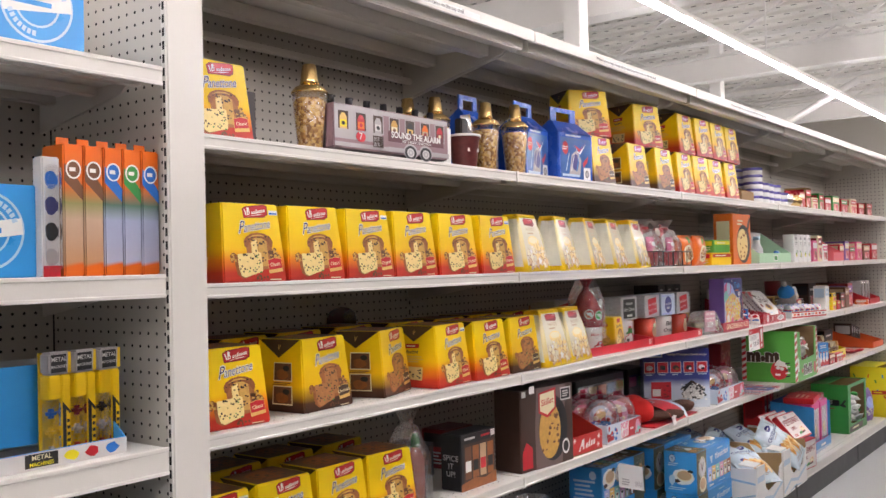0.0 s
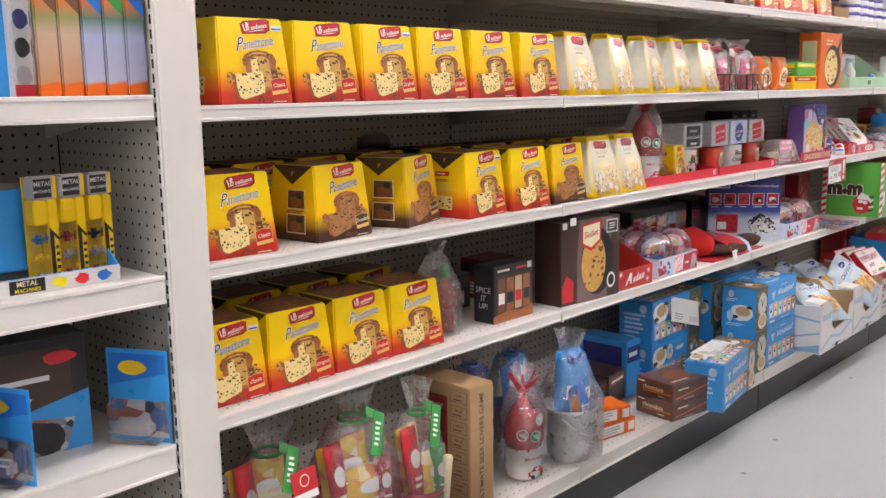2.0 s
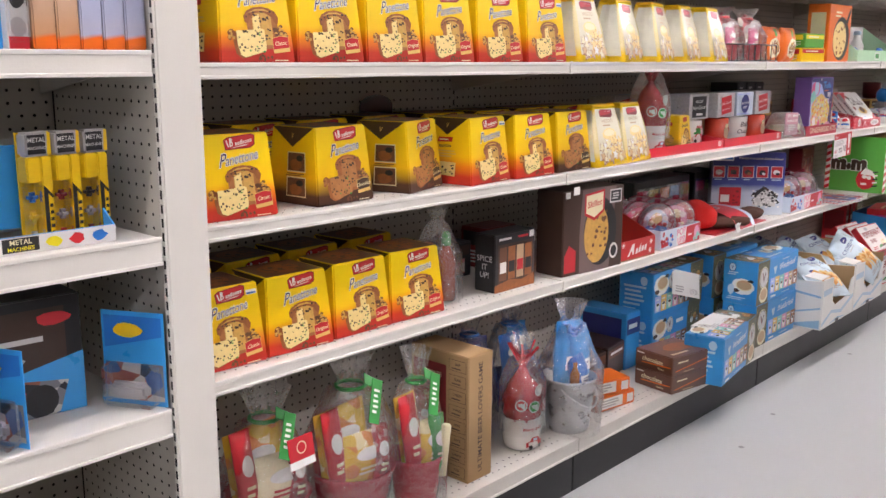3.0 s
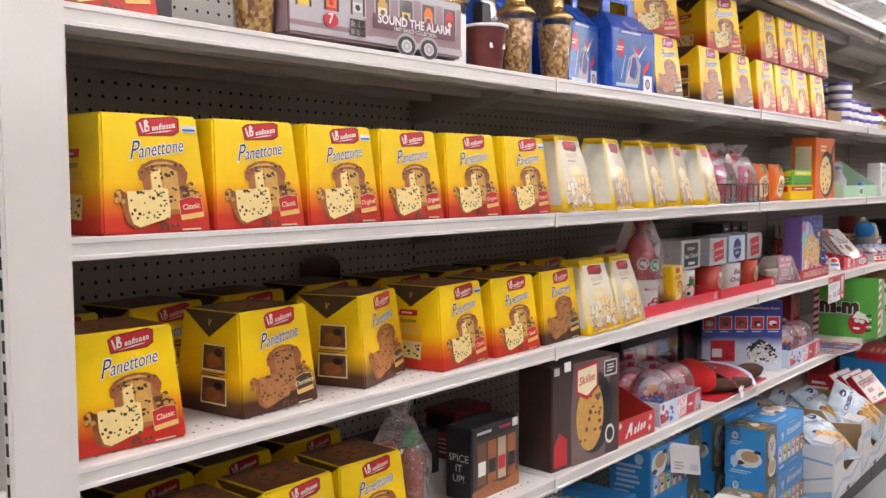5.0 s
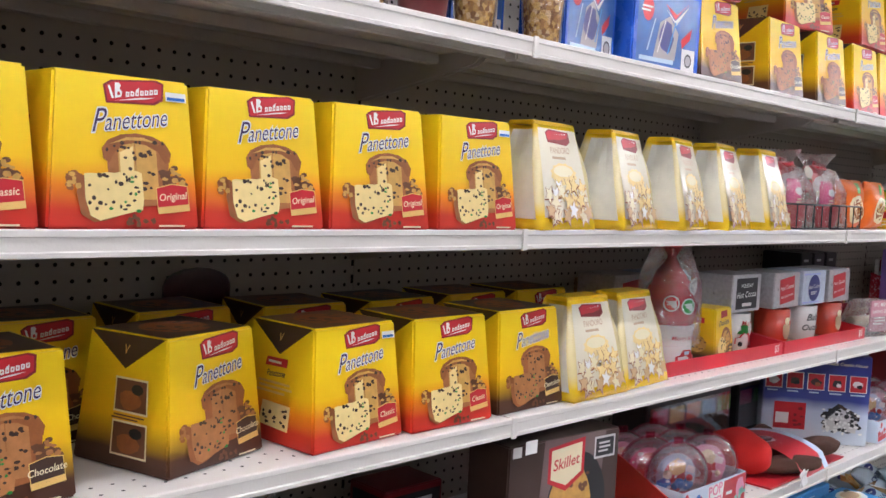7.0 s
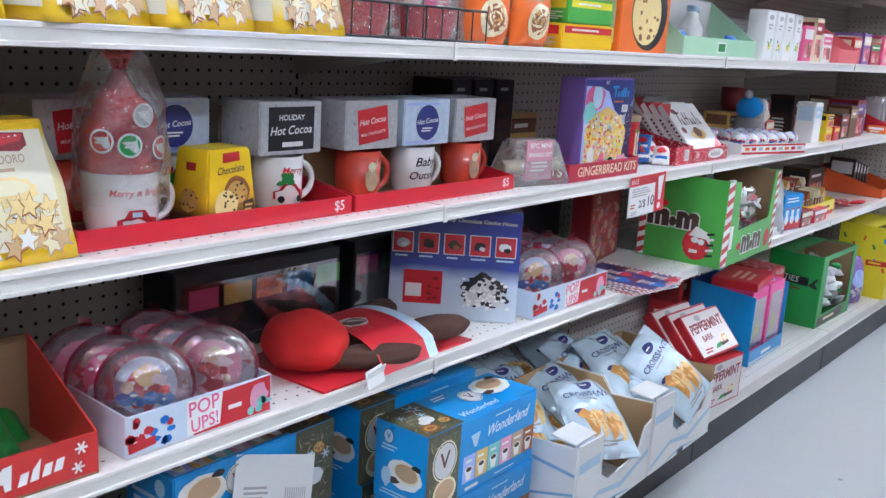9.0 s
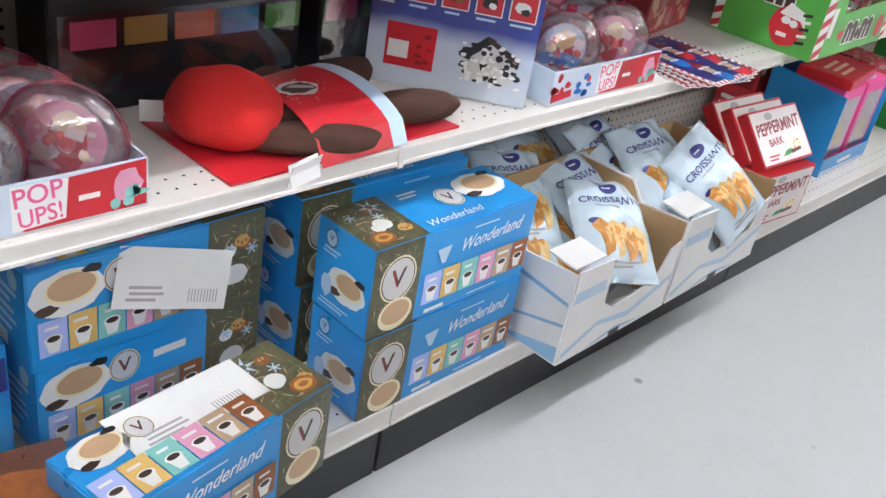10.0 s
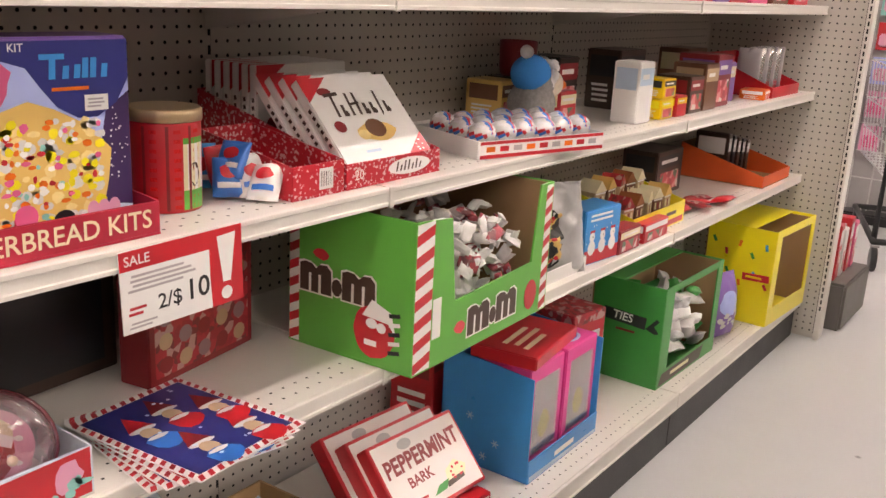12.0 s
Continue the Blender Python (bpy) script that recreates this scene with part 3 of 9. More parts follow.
def end_post(y0, y1, x1, zt, zp):
    """The end frame: perforated side panel towards the shelves, slotted edge and a broad front cover."""
    e = thing("end_panel", "cream steel end panel with pegboard side and slotted post", "end panel", "end panels", "structure")
    part("front_cover", box(x1 - 0.02, x1, y0, y1, 0.0, zt, 0.004), STEEL, e)
    part("core", box(BACK, x1 - 0.02, y0 + 0.024, y1 - 0.016, 0.0, zp), STEEL_GREY, e)
    # Added black sheet giving the end panel's holes their shade.
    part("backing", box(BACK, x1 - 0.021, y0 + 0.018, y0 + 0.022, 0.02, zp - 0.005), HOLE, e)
    bm = bmesh.new()
    for j in range(int((zt - 0.15) / 0.0254)):
        add_box(bm, x1 - 0.012, x1 - 0.006, y0 - 0.0006, y0 + 0.001, 0.12 + 0.0254 * j, 0.136 + 0.0254 * j)
    part("slots", bm, HOLE, e)
    sheet = new("perforated_sheet", pegs(0, x1 - 0.024 - BACK, 0.02, zp - 0.002))
    sheet.parent = e
    sheet.matrix_basis = Matrix.Translation((BACK, y0 + 0.014, 0)) @ Matrix.Rotation(radians(-90), 4, "Z")
    return e


end_post(-0.014, 0.075, 0.006, 2.05, 1.93)
end_post(END, END + 0.07, 0.15, 1.95, 1.95)


# ---- the shop's goods: kinds of thing ----
def cake_front(a, w, h, choc, word, sticker):
    """The printed front of a cake carton: plaque, name, cake, slice and badge."""
    k = w / 0.165

    def P(pts, m):
        a.poly([(u * w, v * h) for u, v in pts], m)

    def Q(pts, m):
        P([(0.065 + 1.14 * (u - 0.065), 0.9 + 1.18 * (v - 0.9) + 0.1 * (u - 0.065)) for u, v in pts], m)

    Q([(-0.11, 0.84), (0.2, 0.825), (0.26, 0.85), (0.27, 0.945), (0.22, 0.965), (-0.08, 0.965), (-0.13, 0.94)], DARKRED)
    Q([(-0.1, 0.85), (0.19, 0.837), (0.245, 0.86), (0.255, 0.938), (0.21, 0.955), (-0.07, 0.955), (-0.115, 0.935)], RED)
    Q([(-0.1, 0.935), (-0.085, 0.935), (-0.06, 0.865), (-0.075, 0.865)], WHITE)
    Q([(-0.055, 0.95), (-0.03, 0.95), (-0.015, 0.935), (-0.025, 0.918), (-0.008, 0.9), (-0.015, 0.872), (-0.055, 0.865)], WHITE)
    Q([(-0.04, 0.9), (-0.025, 0.9), (-0.02, 0.882), (-0.04, 0.88)], RED)
    for q in range(7):
        x, y = 0.012 + 0.031 * q, 0.872 + 0.002 * q
        Q([(x, y), (x + 0.024, y), (x + 0.027, y + 0.026 + 0.022 * (q == 2)), (x + 0.004, y + 0.03)], WHITE)
        Q([(x + 0.009, y + 0.009), (x + 0.016, y + 0.009), (x + 0.018, y + 0.02), (x + 0.011, y + 0.02)], RED)
    Q([(-0.06, 0.852), (0.14, 0.858), (0.2, 0.866), (0.1, 0.866)], WHITE)
    for ink, bold in ((WHITE, 0.045), (VIOLET, -0.004)):
        a.word("P", -0.185 * w, 0.69 * h, 0.215 * h, ink, 0.13, 0.4, 0.85, bold)
        a.word("anettone", 0.085 * w, 0.715 * h, 0.165 * h, ink, 0.13, 0.34, 0.82, bold)
    crust, crumb, inner = (CAKE, CRUMB, CRUMB2) if not choc else (CAKE, CHOC_CRUMB, CHOC_CRUMB)
    side_crust = mat("cake_side_print", (0.38, 0.14, 0.04), 0.4, var=0.35, scale=120) if not choc else CAKE
    P([(-0.14, 0.5), (-0.11, 0.2), (0.08, 0.15), (0.27, 0.17), (0.305, 0.5), (0.1, 0.6)], side_crust)
    P([(-0.12, 0.43), (-0.16, 0.455), (-0.17, 0.52), (-0.13, 0.575), (-0.04, 0.615), (0.07, 0.63), (0.19, 0.615), (0.28, 0.575), (0.32, 0.51), (0.305, 0.45), (0.27, 0.44), (0.22, 0.52), (0.1, 0.565), (-0.02, 0.545), (-0.08, 0.5)], crust)
    P([(-0.12, 0.55), (0.0, 0.6), (0.12, 0.605), (0.24, 0.565), (0.12, 0.585), (0.0, 0.58)], inner)
    P([(-0.06, 0.515), (-0.02, 0.55), (0.055, 0.565), (0.065, 0.2), (-0.05, 0.22)], inner)
    P([(-0.05, 0.5), (0.045, 0.545), (0.05, 0.3), (-0.04, 0.3)], crumb)
    P([(0.06, 0.565), (0.14, 0.555), (0.21, 0.52), (0.22, 0.2), (0.07, 0.2)], inner)
    a.dots(-0.03 * w, 0.25 * h, 0.19 * w, 0.52 * h, 18, 0.0025 * k, DARKBROWN, 3)
    a.dots(-0.14 * w, 0.48 * h, 0.28 * w, 0.6 * h, 14, 0.0022 * k, DARKBROWN, 13)
    P([(-0.3, 0.34), (-0.33, 0.24), (-0.3, 0.1), (-0.22, 0.05), (-0.14, 0.06), (0.02, 0.12), (0.0, 0.2), (-0.2, 0.36)], crust)
    P([(-0.285, 0.355), (-0.25, 0.36), (-0.2, 0.358), (-0.14, 0.368), (-0.08, 0.366), (-0.02, 0.38), (0.06, 0.385), (0.1, 0.37), (0.11, 0.2), (0.1, 0.13), (-0.03, 0.1), (-0.18, 0.06), (-0.24, 0.09), (-0.275, 0.2)], crumb)
    a.dots(-0.25 * w, 0.12 * h, 0.08 * w, 0.36 * h, 26, 0.0023 * k, DARKBROWN, 5)
    a.dots(-0.25 * w, 0.12 * h, 0.08 * w, 0.34 * h, 7, 0.0022 * k, GREEN, 15)
    a.dots(-0.38 * w, 0.24 * h, -0.3 * w, 0.36 * h, 12, 0.0042 * k, crust, 6)
    a.dots(-0.38 * w, 0.24 * h, -0.3 * w, 0.36 * h, 6, 0.003 * k, inner, 16)
    a.dots(0.24 * w, 0.3 * h, 0.4 * w, 0.42 * h, 16, 0.0042 * k, BROWN, 7)
    a.dots(0.26 * w, 0.3 * h, 0.4 * w, 0.4 * h, 9, 0.003 * k, inner, 17)
    a.dots(0.0, 0.03 * h, 0.18 * w, 0.09 * h, 10, 0.0032 * k, BROWN, 8)
    P([(0.2, 0.13), (0.43, 0.155), (0.425, 0.3), (0.31, 0.31), (0.195, 0.28)], MUSTARD)
    P([(0.205, 0.15), (0.425, 0.175), (0.42, 0.293), (0.31, 0.303), (0.2, 0.275)], RED if not choc else DARKBROWN)
    P([(0.205, 0.105), (0.432, 0.13), (0.43, 0.155), (0.2, 0.13)], MUSTARD)
    a.word(word, 0.315 * w, 0.222 * h, 0.066 * h, CREAM, 0.1, 0.2)
    a.bars(0.2 * w, 0.015 * h, 0.45 * w, 0.04 * h, 1, CREAM)
    if sticker:
        a.rect(0.3 * w, 0.86 * h, 0.46 * w, 0.92 * h, WHITE)
        a.rect(0.31 * w, 0.867 * h, 0.45 * w, 0.888 * h, BLUE)


def cake_box(word="Classic", choc=False, sticker=False, flap=True):
    w, d, h, tw, td = 0.174, 0.165, 0.165, 0.153, 0.13
    t = thing("cake_box", "yellow and %s tapered cake carton with printed cake picture" % ("brown" if choc else "red"), "cake box", "cake boxes")
    part("carton", frustum(w, d, h, tw, td), CHOC_FADE if choc else BOX_FADE, t)
    a = Art(front(d, w, h, td, tw))
    cake_front(a, w, h, choc, word, sticker)
    a.put("front_print", t, "printed plaque, name, cake picture and badge")
    a = Art(side(d, w, h, td, tw))
    if flap:
        a.poly([(-0.48 * d, 0.995 * h), (0.0, 0.74 * h), (0.48 * d, 0.995 * h)], DARKBROWN)
        a.word("V", 0.0, 0.88 * h, 0.1 * h, MUSTARD, 0, 0.3)
    if choc:
        for v in (0.42, 0.1):
            a.rect(-0.1 * d, v * h, 0.28 * d, (v + 0.26) * h, CREAM)
            a.rect(-0.085 * d, (v + 0.015) * h, 0.265 * d, (v + 0.245) * h, BROWN)
            a.oval(0.08 * d, (v + 0.1) * h, 0.12 * d, 0.07 * h, CAKE, 12, 0.3)
            a.oval(0.16 * d, (v + 0.18) * h, 0.07 * d, 0.04 * h, BLACK, 10)
        a.bars(-0.12 * d, 0.365 * h, 0.28 * d, 0.41 * h, 2, BROWN)
    else:
        a.poly([(-0.2 * d, 0.63 * h), (0.12 * d, 0.64 * h), (0.13 * d, 0.71 * h), (-0.18 * d, 0.705 * h)], RED)
        a.bars(-0.16 * d, 0.65 * h, 0.1 * d, 0.69 * h, 1, WHITE)
        a.word("Panettone", -0.03 * d, 0.575 * h, 0.075 * h, VIOLET, 0.05, 0.2, 0.85)
        a.bars(-0.3 * d, 0.4 * h, 0.25 * d, 0.52 * h, 3, MUSTARD)
        a.poly([(-0.2 * d, 0.14 * h), (0.18 * d, 0.12 * h), (0.2 * d, 0.33 * h), (-0.18 * d, 0.34 * h)], CRUMB)
        a.dots(-0.17 * d, 0.15 * h, 0.17 * d, 0.31 * h, 14, 0.003, DARKBROWN, 4)
    a.put("side_print", t)
    a = Art(top(h))
    a.rect(-0.46 * tw, -0.46 * td, 0.46 * tw, 0.46 * td, DARKBROWN if choc else BROWN)
    a.oval(0, 0, 0.3 * tw, 0.33 * td, CAKE, 18, 0.1)
    a.dots(-0.25 * tw, -0.25 * td, 0.25 * tw, 0.25 * td, 18, 0.006, DARKBROWN, 4)
    a.put("lid_print", t)
    return t


def pandoro_bag():
    """A glossy gift bag: pinched top, bulged silvery gussets, pearl front and yellow foot."""
    w, d, h, tw, td = 0.165, 0.13, 0.172, 0.125, 0.05
    t = thing("cake_bag", "glossy champagne tapered gift bag with yellow foot", "cake bag", "cake bags")
    n, m = 12, 7
    bm = bmesh.new()
    rings = []
    for j in range(n + 1):
        q = j / n
        bow = math.sin(math.pi * min(1, q * 1.15)) * 0.006
        x0, y0 = d / 2 + (td - d) / 2 * q + bow * 0.4, w / 2 + (tw - w) / 2 * q + bow
        ring = []
        for a0, a1, b0, b1 in ((x0, x0, -y0, y0), (x0, -x0, y0, y0), (-x0, -x0, y0, -y0), (-x0, x0, -y0, -y0)):
            for i in range(m):
                x, y = a0 + (a1 - a0) * i / m, b0 + (b1 - b0) * i / m
                if a0 != a1:
                    y *= 1 - 0.22 * q ** 2 * math.sin(math.pi * i / m)
                wob = 0.0022 * noise.noise(Vector((x * 30, y * 30, q * 4)))
                ring.append(bm.verts.new((x + wob, y + wob, h * q)))
        rings.append(ring)
    c = len(rings[0])
    for ra, rb in zip(rings, rings[1:]):
        for k in range(c):
            bm.faces.new((ra[k], ra[(k + 1) % c], rb[(k + 1) % c], rb[k])).smooth = True
    bm.faces.new(rings[0][::-1])
    bm.faces.new(rings[-1])
    part("bag", bm, BAG_FADE, t)
    part("folded_top", box(-td / 2, td / 2, -tw * 0.5, tw * 0.5, h - 0.003, h + 0.005, 0.002), YELLOW, t, "yellow folded top edge")
    face = lambda u, v, k: Vector((d / 2 + (td - d) / 2 * v / h + math.sin(math.pi * min(1, v / h * 1.15)) * 0.0024 + 0.0022 + k, u * (1 + (tw / w - 1) * v / h), v))
    a = Art(face)
    for q in range(14):
        a.rect(-0.44 * w, (0.12 + 0.06 * q) * h, 0.44 * w, (0.18 + 0.06 * q) * h, PEARL, up=False)
    a.layer += 6
    a.poly([(-0.25 * w, 0.83 * h), (0.18 * w, 0.81 * h), (0.27 * w, 0.85 * h), (0.26 * w, 0.94 * h), (-0.2 * w, 0.955 * h), (-0.29 * w, 0.92 * h)], DARKRED)
    a.poly([(-0.23 * w, 0.84 * h), (0.17 * w, 0.825 * h), (0.25 * w, 0.86 * h), (0.24 * w, 0.93 * h), (-0.19 * w, 0.943 * h), (-0.27 * w, 0.915 * h)], RED)
    for q in range(6):
        a.oval((-0.13 + 0.06 * q) * w, (0.884 + 0.004 * q) * h, 0.02 * w, 0.022 * h, WHITE, 8, 0.4, q, up=q == 0)
    a.word("PANDORO", 0.0, 0.755 * h, 0.085 * h, TAN, 0.02)
    a.bars(-0.2 * w, 0.66 * h, 0.2 * w, 0.71 * h, 1, TAN)
    n = 24
    a.poly([(0.25 * w * (1 + 0.14 * (q % 2)) * math.cos(6.283 * q / n), 0.53 * h + 0.1 * h * (1 + 0.14 * (q % 2)) * math.sin(6.283 * q / n)) for q in range(n)], CRUMB)
    a.oval(0.0, 0.56 * h, 0.2 * w, 0.055 * h, CREAM, 16, 0.1)
    r = random.Random(4)
    for q in range(26):
        u, v, t0 = (r.random() - 0.5) * 0.78 * w, (0.1 + 0.36 * r.random()) * h, r.random() * 6
        a.poly([(u + (0.019 if i % 2 else 0.009) * math.cos(t0 + 0.628 * i), v + (0.019 if i % 2 else 0.009) * math.sin(t0 + 0.628 * i)) for i in range(10)], (TAN, CAKE, CRUMB2)[q % 3])
        a.poly([(u + (0.016 if i % 2 else 0.0075) * math.cos(t0 + 0.628 * i), v + 0.001 + (0.016 if i % 2 else 0.0075) * math.sin(t0 + 0.628 * i)) for i in range(10)], (CREAM, CRUMB, COOKIE, WHITE)[q % 4])
    a.put("front_print", t)
    gus = lambda u, v, k: Vector((u * (1 + (td / d - 1) * v / h), -(w / 2 + (tw - w) / 2 * v / h + math.sin(math.pi * min(1, v / h * 1.15)) * 0.006) * (1 - 0.22 * (v / h) ** 2 * math.cos(math.pi * u / d)) - 0.0024 - k, v))
    a = Art(gus)
    for q in range(6):
        v0, v1 = (0.1 + 0.14 * q) * h, (0.24 + 0.14 * q) * h
        for p in range(4):
            u0, u1 = (-0.3 + 0.19 * p) * d, (-0.11 + 0.19 * p) * d
            a.poly([(u0, v0), (u1, v0), (u1, v1), (u0, v1)], GUSSET, up=False)
    a.put("side_panel", t, "silvery clear film gusset")
    return t


PEARL = mat("pearl_panel", (0.84, 0.79, 0.62), 0.2, var=0.06, coat=0.4, bump=0.1, bscale=40)
COOKIE = mat("star_cookie_print", (0.66, 0.45, 0.22), 0.35, var=0.2, scale=80)
GUSSET = mat("silver_film_gusset", (0.82, 0.81, 0.7), 0.14, metal=0.0, var=0.12, scale=30, bump=0.35, bscale=25, coat=0.4)
MAT_GLOSSCREAM = mat("gloss_cream_card", (0.74, 0.68, 0.48), 0.15, var=0.05, coat=0.5)


def carton(name, label, cat, w, d, h, body, m, group="", bevel=0.0025):
    t = thing(name, label, cat, group, m=m)
    part("carton", box(-d / 2, d / 2, -w / 2, w / 2, 0, h, bevel), body, t)
    return t


def tray(name, label, cat, w, d, h, m, body, inside=None, hb=None, group="", wall=0.003):
    """An open card tray whose sides rise from the front height h to the back height hb."""
    hb = hb or h
    t = thing(name, label, cat, group, m=m)
    part("tray_floor", box(-d / 2, d / 2, -w / 2, w / 2, 0, wall), inside or body, t)
    part("tray_front", box(d / 2 - wall, d / 2, -w / 2, w / 2, wall, h, 0.001), body, t)
    part("tray_back", box(-d / 2, -d / 2 + wall, -w / 2, w / 2, wall, hb, 0.001), inside or body, t)
    for s in (-1, 1):
        bm = bmesh.new()
        y0, y1 = (-w / 2, -w / 2 + wall) if s < 0 else (w / 2 - wall, w / 2)
        v = [bm.verts.new((x, y, z)) for y in (y0, y1) for x, z in ((-d / 2 + wall, wall), (d / 2 - wall, wall), (d / 2 - wall, h), (-d / 2 + wall, hb))]
        for q in ((3, 2, 1, 0), (4, 5, 6, 7), (0, 1, 5, 4), (1, 2, 6, 5), (2, 3, 7, 6), (3, 0, 4, 7)):
            bm.faces.new([v[i] for i in q])
        bmesh.ops.recalc_face_normals(bm, faces=bm.faces)
        part("tray_side", bm, body, t)
    return t


def pillow(w, h, thick, n=14, crumple=0.004, seed=0):
    """A filled soft packet in the y-z plane, base at z = 0, facing +x, with crimped ends."""
    off = Vector((seed * 3.7, seed * 1.3, 0))

    def f(u, v, k):
        a, b = max(0.0, 1 - (2 * u / w) ** 2), max(0.0, 1 - (2 * (v - h / 2) / h) ** 2)
        bulge = thick * (a ** 0.45) * (b ** 0.4)
        nz = noise.noise(Vector((u * 28, v * 28, 0)) + off) * crumple * (0.4 + a)
        return Vector((bulge / 2 + nz + k, u, v))

    bm = bmesh.new()
    grid = [[bm.verts.new(f(-w / 2 + w * i / n, h * j / n, 0)) for j in range(n + 1)] for i in range(n + 1)]
    back = [[bm.verts.new(f(-w / 2 + w * i / n, h * j / n, 0) * 1.0 - Vector((2 * f(-w / 2 + w * i / n, h * j / n, 0).x + 0.0008, 0, 0))) for j in range(n + 1)] for i in range(n + 1)]
    for g, flip in ((grid, False), (back, True)):
        for i in range(n):
            for j in range(n):
                q = (g[i][j], g[i + 1][j], g[i + 1][j + 1], g[i][j + 1])
                bm.faces.new(q[::-1] if flip else q).smooth = True
    for i in range(n):
        bm.faces.new((grid[i][0], back[i][0], back[i + 1][0], grid[i + 1][0]))
        bm.faces.new((grid[i][n], grid[i + 1][n], back[i + 1][n], back[i][n]))
        bm.faces.new((grid[0][i], grid[0][i + 1], back[0][i + 1], back[0][i]))
        bm.faces.new((grid[n][i], back[n][i], back[n][i + 1], grid[n][i + 1]))
    return bm, f


def wrap_sack(r, h, neck, seed=0, seg=36, rings=22):
    """A gathered clear sack round a gift: wide foot, drawn neck and a flared frill."""
    bm = bmesh.new()
    rows = []
    for j in range(rings + 1):
        q = j / rings
        z = h * q
        rad = r * (1.0 - 0.12 * q) if q < 0.5 else r * (0.94 - 1.55 * (q - 0.5)) if q < neck else r * (0.22 + 1.4 * (q - neck))
        rad = max(rad, 0.12 * r)
        rows.append([])
        for k in range(seg):
            a = 2 * math.pi * k / seg
            fold = 1 + (0.05 + 0.18 * max(0, q - 0.4)) * noise.noise(Vector((math.cos(a) * 3 + seed, math.sin(a) * 3, z * 9))) * 2 + 0.05 * noise.noise(Vector((math.cos(a) * 7 + seed, math.sin(a) * 7, z * 22)))
            rows[-1].append(bm.verts.new((rad * fold * math.cos(a), rad * fold * math.sin(a), z)))
    for a, b in zip(rows, rows[1:]):
        for k in range(seg):
            bm.faces.new((a[k], a[(k + 1) % seg], b[(k + 1) % seg], b[k])).smooth = True
    return bm


def mug_mesh(r=0.042, h=0.09, handle=1):
    bm = lathe([(r * 0.82, 0), (r * 0.94, 0.006), (r, 0.02), (r * 1.04, h), (r * 0.98, h), (r * 0.93, 0.02), (r * 0.5, 0.012)], 28)
    if handle:
        pts = [(0, r * 0.98 + 0.03 * math.sin(a), h * 0.5 + 0.03 * math.cos(a)) for a in [math.pi * k / 10 for k in range(11)]]
        tube_along(bm, pts, 0.006, 8)
    return bm


def mug_round(r, h):
    """Ink on the mug's wall: u runs round the mug."""
    return lambda u, v, k: Vector(((r + 0.002 + k) * math.cos(u / r), (r + 0.002 + k) * math.sin(u / r), v))


def mug_set(m, body, picture, pack, label):
    """A mug with a cocoa carton over it on a card back, as one gift."""
    t = thing("mug_gift_set", label, "gift set", "mug gift sets", m=m)
    part("card_back", box(-0.075, -0.07, -0.066, 0.066, 0, 0.17), KRAFT, t)
    part("card_floor", box(-0.07, 0.05, -0.066, 0.066, 0, 0.004), KRAFT, t)
    mg = part("mug", mug_mesh(), body, t, m=at(0, 0, 0.004, -8))
    a = Art(mug_round(0.0425, 0.09))
    if picture == "car":
        a.poly([(-0.03, 0.02), (0.03, 0.02), (0.03, 0.034), (0.018, 0.036), (0.008, 0.046), (-0.014, 0.046), (-0.02, 0.036), (-0.03, 0.033)], RED)
        a.oval(-0.017, 0.02, 0.006, 0.006, BLACK, 10)
        a.oval(0.017, 0.02, 0.006, 0.006, BLACK, 10)
        a.dots(-0.02, 0.046, 0.0, 0.062, 14, 0.006, GREEN, 2)
        a.word("Merry", 0.004, 0.068, 0.016, RED, 0, 0.2)
    elif picture == "words":
        a.word("Baby", 0.0, 0.062, 0.024, BLACK, 0.05, 0.3)
        a.word("Outside", 0.0, 0.036, 0.021, BLACK, 0.05, 0.3)
    else:
        a.oval(0.0, 0.04, 0.014, 0.02, TAN, 12, 0.3)
        a.oval(0.0, 0.063, 0.009, 0.009, CREAM, 10)
        a.poly([(0.004, 0.066), (0.014, 0.08), (0.012, 0.064)], TAN)
    a.put("mug_print", mg)
    cb = part("cocoa_carton", box(-0.066, 0.034, -0.068, 0.068, 0.098, 0.185, 0.002), pack[0], t, pack[2])
    a = Art(lambda u, v, k: Vector((0.0342 + k, u, 0.141 + v)))
    if pack[1] == "board":
        a.rect(-0.05, -0.036, 0.05, 0.036, BLACK)
        a.word("HOLIDAY", 0.0, 0.018, 0.013, WHITE)
        a.word("Hot Cocoa", 0.0, -0.003, 0.02, WHITE, 0.03, 0.25)
        a.rect(-0.02, -0.03, 0.025, -0.022, WHITE)
    elif pack[1] == "round":
        a.oval(0.0, 0.0, 0.034, 0.034, NAVY, 26)
        a.word("Hot Cocoa", 0.0, 0.003, 0.0135, WHITE, 0.08, 0.25)
        a.bars(-0.018, -0.018, 0.018, -0.008, 2, WHITE)
        for r0 in (-0.036, 0.036):
            a.bars(-0.064, r0 - 0.004, 0.064, r0 + 0.004, 1, LILAC)
    else:
        a.rect(-0.038, -0.03, 0.04, 0.032, RED, 0.12)
        a.word("Hot Cocoa", 0.0, 0.008, 0.015, WHITE, 0.12, 0.25)
        a.word("MILK CHOCOLATE", 0.002, -0.014, 0.0075, WHITE, 0.12)
    a.put("cocoa_print", cb)
    return t


SILVER_CARD = mat("silver_sparkle_card", (0.6, 0.6, 0.62), 0.3, metal=0.4, var=0.3, scale=120)
